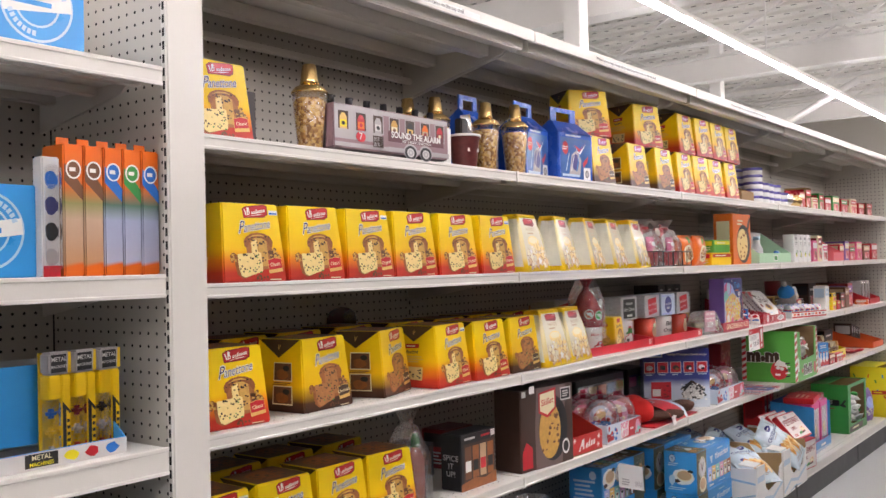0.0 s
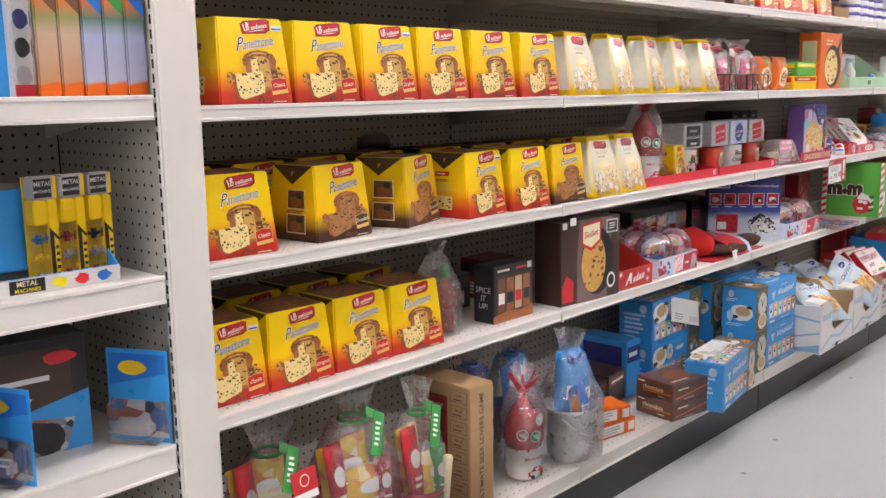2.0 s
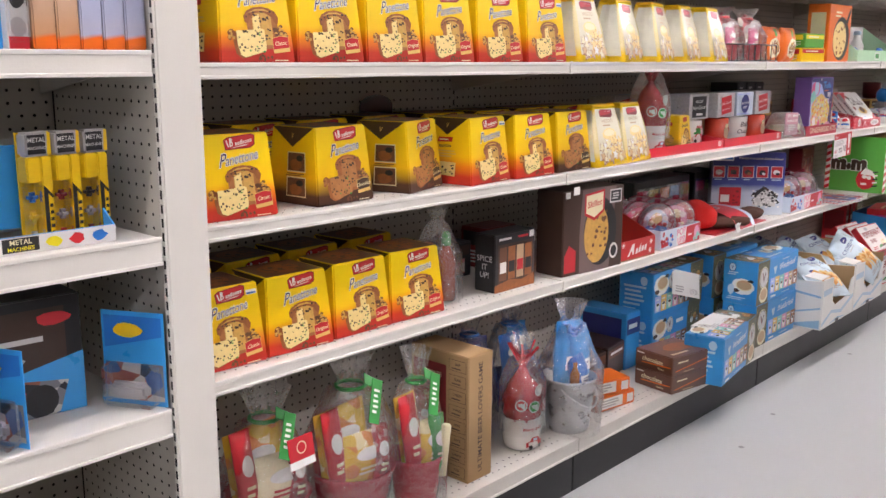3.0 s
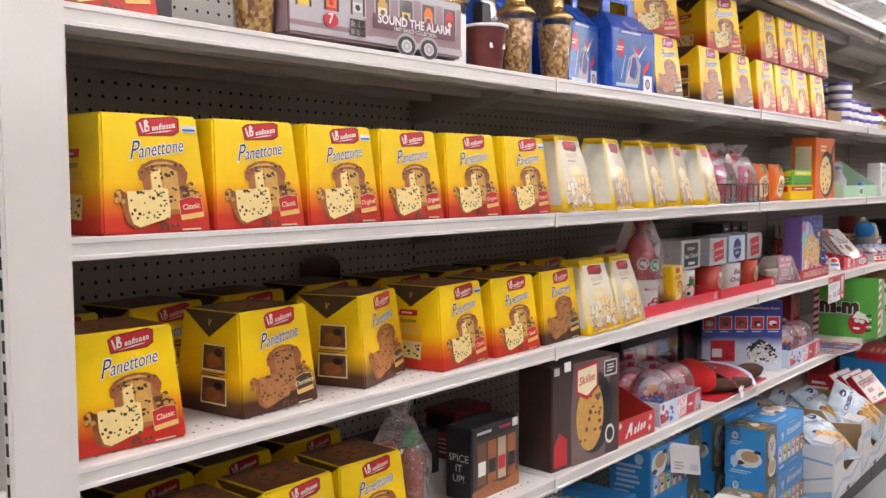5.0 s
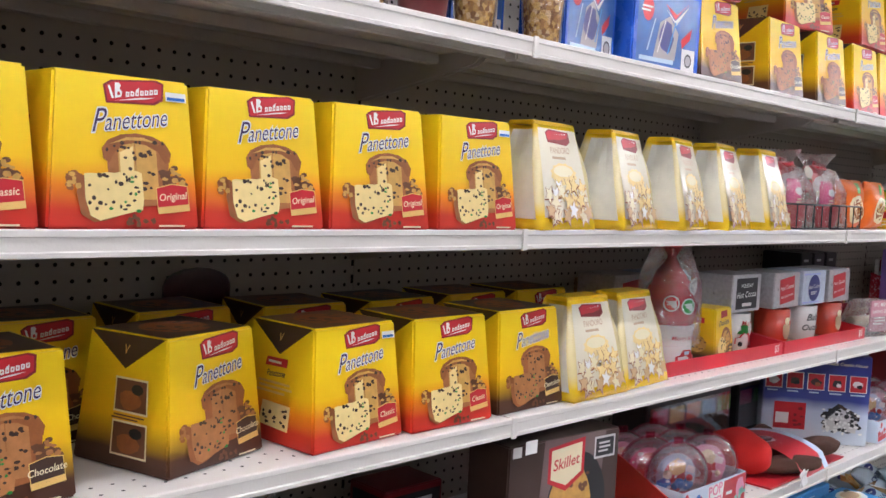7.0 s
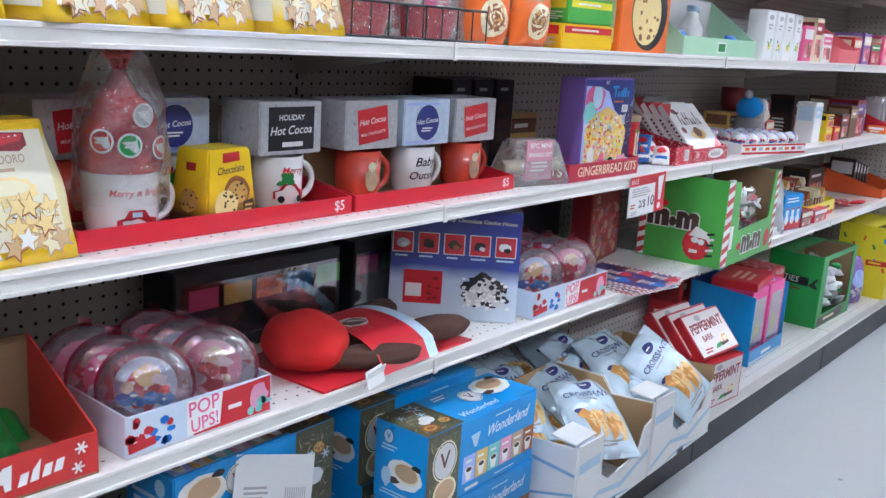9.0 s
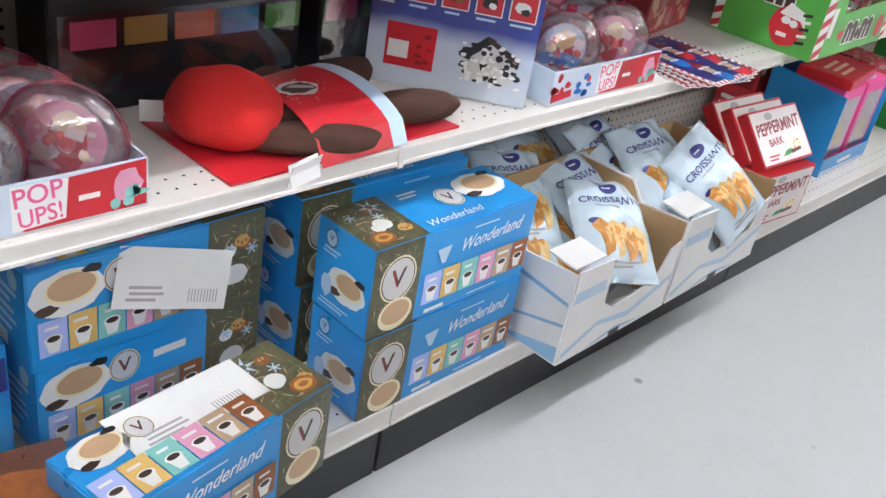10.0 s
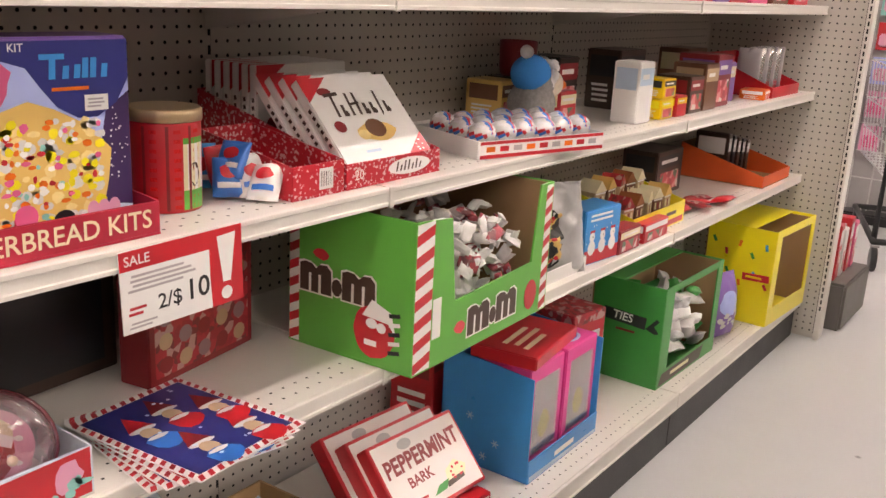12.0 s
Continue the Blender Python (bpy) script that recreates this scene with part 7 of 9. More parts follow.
# advent cartons
for x, y, body, r in ((-0.25, 3.465, DARKRED, 10), (-0.34, 3.25, DARKBROWN, 4)):
    t = carton("advent_box", "dark red carton with rows of round sweets", "sweet box", 0.25, 0.06, 0.21, body, at(x, y, ZD, r), "advent boxes")
    a = Art(front(0.06, 0.25, 0.21))
    if body is DARKBROWN:
        a.rect(-0.1, 0.02, 0.1, 0.17, BLACK)
        a.put("front_print", t)
        continue
    a.word("12", -0.08, 0.185, 0.03, CREAM)
    a.rect(-0.112, 0.012, 0.112, 0.165, XMAS)
    a.layer += 1
    for i in range(5):
        for j in range(4):
            a.oval(-0.088 + 0.044 * i, 0.03 + 0.038 * j, 0.015, 0.014, (DARKRED, TAN, MAROON)[(i + j) % 3], 12, up=False)
    a.put("front_print", t)

# green candy display carton
t = thing("candy_display", "green display carton with red and white striped corners", "display carton", m=at(-0.077, 3.873, ZD + 0.0, 2))
W, D, H = 0.455, 0.265, 0.258
part("carton_floor", box(-D / 2, D / 2, -W / 2, W / 2, 0, 0.004), LIME, t)
part("carton_side", box(-D / 2, D / 2, -W / 2, -W / 2 + 0.004, 0.004, H, 0.001), LIME, t)
part("carton_side", box(-D / 2, D / 2, W / 2 - 0.004, W / 2, 0.004, H, 0.001), LIME, t)
part("carton_back", box(-D / 2, -D / 2 + 0.004, -W / 2 + 0.004, W / 2 - 0.004, 0.004, H), CARD_IN, t)
part("carton_lining", box(-D / 2 + 0.004, D / 2 - 0.005, W / 2 - 0.007, W / 2 - 0.004, 0.004, H - 0.003), CARD_IN, t, "brown inner card")
part("carton_lining", box(-D / 2 + 0.004, D / 2 - 0.005, -W / 2 + 0.004, -W / 2 + 0.007, 0.004, H - 0.003), CARD_IN, t, "brown inner card")
bm = bmesh.new()
pts = [(-W / 2 + 0.004, 0.004), (W / 2 - 0.004, 0.004), (W / 2 - 0.004, H), (W / 2 - 0.05, H), (W / 2 - 0.07, 0.11), (-W / 2 + 0.12, 0.1), (-W / 2 + 0.1, H - 0.01), (-W / 2 + 0.004, H)]
fa = bm.faces.new([bm.verts.new((D / 2 - 0.004, y, z)) for y, z in pts])
ex = bmesh.ops.extrude_face_region(bm, geom=[fa])
bmesh.ops.translate(bm, vec=(0.004, 0, 0), verts=[q for q in ex["geom"] if isinstance(q, bmesh.types.BMVert)])
bmesh.ops.recalc_face_normals(bm, faces=bm.faces)
part("carton_front", bm, LIME, t)
a = Art(lambda u, v, k: Vector((D / 2 + k, u, v)))


def stripes(a, u0, v0, u1, v1, n):
    a.rect(u0, v0, u1, v1, WHITE)
    a.layer += 1
    for q in range(n):
        z0 = v0 + (v1 - v0) * q / n
        dz = (v1 - v0) / n
        a.poly([(u0, z0), (u1, z0 + dz * 0.35), (u1, min(v1, z0 + dz * 0.85)), (u0, min(v1, z0 + dz * 0.5))], RED, up=False)


stripes(a, -W / 2 + 0.002, 0.003, -W / 2 + 0.05, H - 0.004, 7)
stripes(a, W / 2 - 0.03, 0.003, W / 2 - 0.004, H - 0.004, 8)
LOGO = mat("logo_brown", (0.06, 0.03, 0.02), 0.35)


def rounded_logo(a, u, v, s):
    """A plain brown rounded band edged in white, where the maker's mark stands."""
    for m, g in ((WHITE, 0.006), (LOGO, 0.0)):
        g *= 0.5
        for du in (-0.038, 0.036):
            pts = [(du - 0.027, -0.02), (du - 0.027, 0.018), (du - 0.018, 0.021), (du - 0.006, 0.02), (du + 0.001, 0.014), (du + 0.008, 0.02), (du + 0.02, 0.021), (du + 0.028, 0.014), (du + 0.029, -0.02)]
            a.poly([(u + pu * s + (g if pu > du else -g), v + pv * s + (g if pv > 0 else -g)) for pu, pv in pts], m)
        a.oval(u, v - 0.006 * s, 0.009 * s + g, 0.012 * s + g, m, 12)
    for du in (-0.047, -0.03, 0.027, 0.045):
        a.rect(u + (du - 0.0022) * s, v - 0.02 * s, u + (du + 0.0022) * s, v + 0.006 * s, WHITE, up=False)


rounded_logo(a, 0.02, 0.05, 1.3)
a.oval(0.16, 0.045, 0.024, 0.03, RED, 16)
a.oval(-0.09, 0.05, 0.016, 0.012, RED, 10, 0.4)
a.rect(-0.175, 0.05, -0.15, 0.12, WHITE)
a.put("front_print", t)
a = Art(lambda u, v, k: Vector((u, -W / 2 - k, v)))
stripes(a, -D / 2 + 0.002, 0.003, -D / 2 + 0.024, H - 0.004, 8)
rounded_logo(a, -0.025, 0.125, 1.25)
a.oval(-0.06, 0.17, 0.016, 0.01, RED, 10, 0.4)
a.oval(0.055, 0.06, 0.042, 0.046, RED, 22, 0.06)
a.poly([(0.03, 0.085), (0.085, 0.08), (0.1, 0.06), (0.09, 0.1), (0.05, 0.115)], WHITE)
a.oval(0.05, 0.074, 0.012, 0.009, WHITE, 12)
a.oval(0.07, 0.07, 0.01, 0.009, WHITE, 12)
a.bars(0.035, 0.03, 0.07, 0.05, 1, WHITE)
for q in range(5):
    a.rect(0.085, 0.03 + 0.016 * q, 0.108, 0.037 + 0.016 * q, WHITE if q % 2 else BLACK, 0.2, up=False)
a.put("side_print", t)


def heap(parent, x0, x1, y0, y1, z, n, size, mats, seed, name="candy_pack", lift=0.06):
    """Small twisted packs tumbled on each other."""
    r = random.Random(seed)
    meshes = []
    for k in range(4):
        bm, f = pillow(size, size * 0.62, size * 0.4, 5, 0.006, seed + k)
        p = part(name, bm, mats[k % len(mats)], parent, m=Matrix.Translation(((x0 + x1) / 2, (y0 + y1) / 2, z)))
        meshes.append(p.data)
    for k in range(n):
        o = new(name, meshes[k % 4])
        o.parent = parent
        o.matrix_basis = Matrix.Translation((x0 + (x1 - x0) * r.random(), y0 + (y1 - y0) * r.random(), z + lift * r.random())) @ Euler((r.random() * 6, r.random() * 6, r.random() * 6)).to_matrix().to_4x4()


heap(t, -0.08, 0.095, -0.14, 0.17, 0.06, 280, 0.036, [WHITE, CANDY, WHITE, WHITE], 5, lift=0.15)
# grey bag, blue carton, gingerbread houses, sachets, orange tray
t = thing("treat_bag", "grey and white treat bag slumped on the shelf", "treat bag", m=at(-0.06, 4.29, ZD, -25, 12))
bm, f = pillow(0.22, 0.205, 0.07, 16, 0.014, 12)
part("bag", bm, mat("grey_foil_bag", (0.5, 0.5, 0.5), 0.3, metal=0.3, var=0.2, bump=0.5, bscale=40), t)
a = Art(f, True)
a.oval(-0.02, 0.085, 0.05, 0.07, BLACK, 16, 0.2)
a.dots(-0.07, 0.03, 0.02, 0.14, 22, 0.011, MUSTARD, 2)
a.dots(-0.07, 0.03, 0.02, 0.14, 10, 0.008, RED, 3)
a.put("bag_print", t)
t = tray("treat_tray", "white card tray under the treat bags", "display tray", 0.24, 0.2, 0.03, at(-0.12, 4.29, ZD), WHITE, None, 0.06)
t = carton("advent_carton", "blue sweet carton with white snowman figures", "sweet box", 0.15, 0.08, 0.13, SKY, at(-0.062, 4.49, ZD, -6))
for sd, pl, hw in ((0, front(0.08, 0.15, 0.13), 0.072), (1, side(0.08, 0.15, 0.13), 0.037)):
    a = Art(pl)
    a.rect(-hw, 0.003, hw, 0.035, RED)
    a.bars(-hw * 0.8, 0.1, hw * 0.8, 0.122, 2, WHITE, 3 + sd)
    for q in range(3 if not sd else 2):
        u = -hw * 0.6 + q * hw * (0.6 if not sd else 1.1)
        a.oval(u, 0.04, 0.015, 0.018, WHITE, 14, 0.1, q)
        a.oval(u, 0.066, 0.011, 0.012, WHITE, 12, 0.1, q + 3)
        a.rect(u - 0.01, 0.076, u + 0.01, 0.082, RED)
        a.oval(u + 0.003, 0.066, 0.002, 0.002, BLACK, 6)
    a.dots(-hw * 0.95, 0.04, hw * 0.95, 0.095, 16, 0.0018, WHITE, 5)
    a.put("print", t)
t = tray("gingerbread_house_tray", "yellow card tray of small gingerbread house boxes", "display tray", 0.34, 0.2, 0.06, at(-0.14, 4.87, ZD), LEMON, None, 0.11)
a = Art(lambda u, v, k: Vector((0.1 + k, u, v)))
a.poly([(-0.16, 0.004), (0.16, 0.004), (0.16, 0.02), (-0.16, 0.016)], RED)
a.poly([(-0.05, 0.018), (-0.02, 0.018), (-0.035, 0.054)], GREEN)
a.bars(0.03, 0.026, 0.14, 0.046, 1, DARKBROWN, 2)
a.bars(-0.15, 0.026, -0.07, 0.044, 1, ORANGE, 4)
a.put("front_print", t)
for i in range(2):
    for j in range(5):
        hb = thing("house_box", "small brown gingerbread house carton", "sweet box", "house boxes", m=at(-0.19 + 0.085 * i, 4.75 + 0.062 * j, ZD + 0.004, 8 * (j % 3) - 6))
        bm = box(-0.028, 0.028, -0.026, 0.026, 0, 0.07 + 0.03 * (1 - i), 0.002)
        part("carton", bm, BROWN if j % 2 else TAN, hb)
        bm = bmesh.new()
        z0 = 0.07 + 0.03 * (1 - i)
        v = [bm.verts.new(p) for p in ((-0.03, -0.028, z0), (0.03, -0.028, z0), (0.03, 0.028, z0), (-0.03, 0.028, z0), (-0.03, 0, z0 + 0.03), (0.03, 0, z0 + 0.03))]
        for q in ((0, 1, 5, 4), (2, 3, 4, 5), (1, 2, 5), (3, 0, 4), (3, 2, 1, 0)):
            bm.faces.new([v[i2] for i2 in q])
        part("roof", bm, (CREAM, MUSTARD, XMAS, CAKE, CREAM)[(j + 2 * i) % 5], hb)
        a = Art(front(0.056, 0.052, z0))
        for q in (-0.013, 0.0, 0.013):
            a.rect(q - 0.004, z0 - 0.03, q + 0.004, z0 - 0.012, CREAM if q else DARKRED, up=False)
        a.rect(-0.024, z0 - 0.006, 0.024, z0 - 0.002, WHITE)
        a.put("front_print", hb)
        a = Art(side(0.056, 0.052, z0))
        for q in (-0.012, 0.008):
            a.rect(q, z0 - 0.03, q + 0.01, z0 - 0.012, CREAM, up=False)
        a.put("side_print", hb)
small_box(-0.035, 4.62, Z["D"], 0.12, 0.05, 0.06, DARKRED, CREAM, 0, "tube_carton", "dark red and cream sweet carton")
small_box(-0.035, 4.78, Z["D"], 0.15, 0.05, 0.05, RED, WHITE, 0, "bar_carton", "red striped sweet bars carton")
for k in range(7):
    p = thing("red_sachet", "small red sweet sachet lying flat", "sachet", "red sachets", m=at(-0.06 - 0.03 * (k % 3), 5.12 + 0.035 * k, ZD + 0.012, 30 * k, 78))
    bm, f = pillow(0.08, 0.06, 0.02, 6, 0.003, k)
    part("sachet", bm, XMAS if k % 2 else RED, p)
t = tray("orange_display_tray", "orange card display tray with dark bars standing", "display tray", 0.3, 0.3, 0.04, at(-0.17, 5.83, ZD), mat("vermilion_card", (0.68, 0.1, 0.02), 0.4), CARD_IN, 0.12)
for k in range(5):
    small_box(-0.22, 5.72 + 0.05 * k, Z["D"] + 0.003, 0.03, 0.12, 0.16 - 0.01 * k, BLACK if k % 2 else DARKBROWN, CARD, 0, "chocolate_bar_box", "thin dark chocolate carton", False, "chocolate cartons")
small_box(-0.28, 5.35, Z["D"], 0.2, 0.12, 0.14, DARKBROWN, BLACK)


# ---- base shelf ----
ZE = Z["E"] + E0
NOODLE = speckle("noodle_pack_print", [(0.75, 0.45, 0.03), (0.75, 0.5, 0.05), (0.7, 0.25, 0.05), (0.8, 0.7, 0.4)], 30, 0.3)
CHILI = mat("red_plastic_bowl", (0.55, 0.045, 0.07), 0.25, var=0.1, coat=0.3)
for k, (x, y, r, h, seed) in enumerate(((-0.1, 0.26, 0.11, 0.37, 21), (-0.05, 0.465, 0.115, 0.41, 22), (0.005, 0.622, 0.075, 0.39, 23))):
    t = wrapped_basket(at(x, y, ZE), [(NOODLE, 0.0, -0.01, 0.1, 0.15 if k < 2 else 0.07, 0.18, 4), (NOODLE if k else CREAM, 0.04, 0.01, 0.09, 0.13 if k < 2 else 0.06, 0.13, -3), (RED, 0.03, -0.06 if k < 2 else -0.03, 0.09, 0.05, 0.2, 4), (GREEN if k == 2 else XMAS, 0.05, 0.045 if k < 2 else 0.02, 0.08, 0.05, 0.15, -5)], "red bowl of noodle packs and sauce in clear wrap", r, h, CHILI, seed, GREEN)
    if k == 0:
        tg = part("gift_tag", box(0, 0.002, -0.035, 0.035, -0.02, 0.03), RED, t, "red and white gift tag", m=at(r * 0.9, 0.02, h * 0.66, 4, 10))
        part("tag_foot", box(-0.001, 0.0025, -0.036, 0.034, -0.036, -0.02), WHITE, tg)
        a = Art(lambda u, v, q: Vector((0.002 + q, u, v)))
        a.oval(0, 0.006, 0.014, 0.014, CREAM, 14)
        a.oval(0, 0.006, 0.011, 0.011, RED, 14)
        a.put("tag_print", tg)
    rb = part("printed_ribbon", box(-0.001, 0.001, -0.014, 0.014, -0.1, 0.0), GREEN, t, "green printed ribbon", m=at(r * 0.6, 0.02, h * 0.86, 0, 24, -28))
    a = Art(lambda u, v, q: Vector((0.001 + q, u, v)))
    a.bars(-0.008, -0.08, 0.008, -0.02, 5, WHITE, k)
    a.put("ribbon_print", rb)
    part("printed_ribbon", box(-0.001, 0.001, -0.013, 0.013, -0.05, 0.0), GREEN, t, m=at(r * 0.5, -0.01, h * 0.88, 20, 30, 50))
    if k == 2:
        part("spice_tube", lathe([(0.012, 0.08), (0.012, 0.2), (0.009, 0.205)], 14), CREAM, t, "clear tube with white label", m=at(0.055, 0.02, 0, 0, 0, -8))
# kraft game box
t = carton("game_box", "tall kraft card game carton with dark lettering", "game box", 0.094, 0.2, 0.335, KRAFT, at(-0.066, 0.826, ZE, 0))
a = Art(front(0.2, 0.094, 0.335))
a.word("ULTIMATE BEER LOVERS GAME", 0.0, 0.168, 0.0225, DARKBROWN, math.pi / 2, 0, 0.95)
a.put("front_lettering", t)
a = Art(side(0.2, 0.094, 0.335))
a.rect(-0.09, 0.06, 0.025, 0.3, DARKRED)
a.word("ULTIMATE", -0.03, 0.27, 0.017, CREAM)
a.word("BEER", -0.03, 0.25, 0.017, CREAM)
a.word("LOVERS", -0.03, 0.23, 0.017, CREAM)
a.word("GAME", -0.03, 0.21, 0.017, CREAM)
a.oval(-0.02, 0.14, 0.026, 0.04, GREY, 16)
a.oval(-0.05, 0.13, 0.018, 0.035, CARD, 14)
for q, wd in enumerate(("SKIP", "RULE", "CHEERS", "HAND", "FREE", "TAKE", "DRAW", "PASS")):
    v = 0.305 - 0.04 * q
    a.rect(0.035, v - 0.014, 0.092, v + 0.016, DARKBROWN)
    a.rect(0.036, v - 0.013, 0.091, v + 0.015, KRAFT)
    a.word(wd, 0.064, v + 0.004, 0.0095, DARKBROWN)
    a.bars(0.044, v - 0.01, 0.084, v - 0.004, 1, DARKBROWN)
a.put("side_print", t)
wrapped_mug(at(-0.02, 1.067, ZE, 0), "white mug of red sweets in clear wrap", 31, RED)
# galvanised bucket gift
t = thing("bucket_gift", "galvanised bucket gift with blue packs in clear wrap", "bucket gift", m=at(-0.005, 1.268, ZE))
part("bucket", lathe([(0.06, 0), (0.062, 0.004), (0.078, 0.15), (0.082, 0.153), (0.082, 0.159), (0.076, 0.159), (0.058, 0.01)], 28), CHROME, t, "galvanised metal bucket")
part("handle", tube_along(bmesh.new(), [(0.083 * math.cos(q), 0.083 * math.sin(q), 0.14 - 0.06 * math.sin((q + 1.2) * 1.25)) for q in [-1.2 + 0.25 * i for i in range(11)]], 0.003, 6), CHROME, t)
for k, (x, y, w, h, mt) in enumerate(((0.0, -0.015, 0.12, 0.2, SKY), (0.015, 0.03, 0.1, 0.17, SKY), (0.04, 0.0, 0.06, 0.11, BLUE))):
    bm, f = pillow(w, h, 0.05, 10, 0.006, 40 + k)
    p = part("blue_pack", bm, mt, t, m=at(x, y, 0.12, 0, 4, 8 * k - 8))
    a = Art(f, True)
    a.rect(-w * 0.3, h * 0.3, w * 0.3, h * 0.5, WHITE)
    a.bars(-w * 0.22, h * 0.34, w * 0.22, h * 0.46, 2, NAVY)
    a.put("pack_print", p)
part("sauce_bottle", lathe([(0.014, 0.13), (0.014, 0.18), (0.006, 0.2), (0.006, 0.215)], 14), mat("amber_bottle", (0.45, 0.16, 0.03), 0.15, coat=0.5), t, m=at(0.045, -0.035, 0))
part("clear_wrap", wrap_sack(0.098, 0.38, 0.82, 33), WRAP, t)
part("bow", tube_along(bmesh.new(), [(0.03 * math.cos(q * 0.5), 0.035 * math.sin(q), 0.3 + 0.012 * math.sin(q * 2)) for q in range(14)], 0.007, 6), BLUE, t, "blue ribbon bow")
t = wrapped_basket(at(-0.2, 1.05, ZE), [(BLUE, 0.02, 0.0, 0.1, 0.1, 0.15, 4), (NAVY, 0.0, 0.03, 0.1, 0.09, 0.17, -8), (RED, 0.03, -0.02, 0.08, 0.06, 0.1, 0)], "blue gift basket in clear wrap with blue ribbon", 0.085, 0.36, NAVY, 35, BLUE)
wrapped_basket(at(-0.22, 1.26, ZE), [(BLUE, 0.02, 0.0, 0.1, 0.1, 0.15, 4), (SKY, 0.0, 0.03, 0.1, 0.09, 0.17, -8)], "blue gift basket in clear wrap with blue ribbon", 0.085, 0.34, NAVY, 36, BLUE)
# orange-white packs and chocolate cartons
for k, (x, y, z, r) in enumerate(((-0.03, 1.5, 0.0, -10), (-0.04, 1.48, 0.047, -18))):
    t = carton("biscuit_box", "orange and white flat biscuit carton", "biscuit box", 0.17, 0.1, 0.045, ORANGE, at(x, y, ZE + z, r), "biscuit boxes")
    a = Art(front(0.1, 0.17, 0.045))
    a.rect(-0.08, 0.006, 0.03, 0.04, WHITE)
    a.bars(-0.07, 0.01, 0.02, 0.036, 3, GREY, k)
    a.rect(0.05, 0.008, 0.078, 0.036, WHITE)
    a.put("front_print", t)
for k in range(2):
    t = carton("chocolate_pod_box", "glossy brown chocolate drink carton", "drink box", 0.19, 0.155, 0.061, mat("cocoa_card", (0.13, 0.055, 0.035), 0.3, var=0.2, coat=0.3), at(0.03, 1.815, ZE + 0.0615 * k, -10), "chocolate drink boxes")
    a = Art(side(0.155, 0.19, 0.061))
    a.word("chocolate", -0.005, 0.034, 0.022, CREAM, 0.0, 0.1)
    a.poly([(-0.05, 0.018), (0.07, 0.024), (0.07, 0.028), (-0.05, 0.021)], ORANGE)
    a.word("fusion", 0.03, 0.013, 0.011, CREAM)
    a.bars(-0.07, 0.046, -0.03, 0.054, 1, WHITE)
    a.put("side_print", t)
    a = Art(front(0.155, 0.19, 0.061))
    a.bars(-0.07, 0.036, 0.0, 0.046, 1, CREAM)
    a.poly([(-0.08, 0.012), (0.08, 0.03), (0.08, 0.034), (-0.08, 0.015)], ORANGE)
    a.bars(-0.04, 0.004, 0.03, 0.01, 1, TAN)
    a.put("front_print", t)
    if k:
        a = Art(top(0.061))
        a.oval(0.02, 0.0, 0.06, 0.035, CAKE, 16, 0.3)
        a.bars(-0.07, -0.06, 0.04, -0.04, 1, CREAM)
        a.put("top_print", t)
for x, y, r in ((-0.2, 1.58, 0), (-0.22, 1.76, 8)):
    small_box(x, y, Z["E"], 0.17, 0.14, 0.11, DARKBROWN, BROWN, r, "dark_carton", "dark brown drink carton pushed to the back", False)


def colour_squares(a, u, v):
    """The row of six flavour fields with a cup in each."""
    for k, mt in enumerate((LILAC, MUSTARD, TEAL, ROSE, TAN, CAKE)):
        x = u + 0.042 * k
        a.rect(x, v, x + 0.04, v + 0.058, mt)
        a.poly([(x + 0.008, v + 0.026), (x + 0.032, v + 0.026), (x + 0.027, v + 0.004), (x + 0.013, v + 0.004)], WHITE)
        a.oval(x + 0.02, v + 0.026, 0.013, 0.008, WHITE, 14)
        a.oval(x + 0.02, v + 0.027, 0.0095, 0.005, DARKBROWN, 12)
        a.bars(x + 0.006, v + 0.04, x + 0.034, v + 0.05, 1, WHITE, k)


def ring_logo(a, u, v, s, fill=CREAM):
    a.oval(u, v, 0.036 * s, 0.04 * s, fill, 26)
    a.oval(u, v, 0.033 * s, 0.037 * s, BLACK, 26)
    a.oval(u, v, 0.0312 * s, 0.0352 * s, CARD, 26)
    a.word("V", u, v, 0.046 * s, DARKBROWN)
    a.poly([(u - 0.014 * s, v + 0.015 * s), (u - 0.009 * s, v + 0.015 * s), (u + 0.001 * s, v - 0.014 * s), (u - 0.002 * s, v - 0.014 * s)], DARKRED)


def cup_picture(a, u, v, s):
    a.oval(u, v, 0.052 * s, 0.036 * s, WHITE, 22, 0.1)
    a.oval(u + 0.006 * s, v + 0.006 * s, 0.038 * s, 0.025 * s, CREAM, 20)
    a.oval(u + 0.006 * s, v + 0.007 * s, 0.034 * s, 0.021 * s, mat("milky_coffee_print", (0.55, 0.36, 0.2), 0.3, var=0.12), 20)
    a.oval(u - 0.03 * s, v - 0.02 * s, 0.016 * s, 0.008 * s, DARKBROWN, 10, 0.4, 2)
    a.oval(u + 0.036 * s, v + 0.028 * s, 0.014 * s, 0.007 * s, BLACK, 10, 0.4, 3)


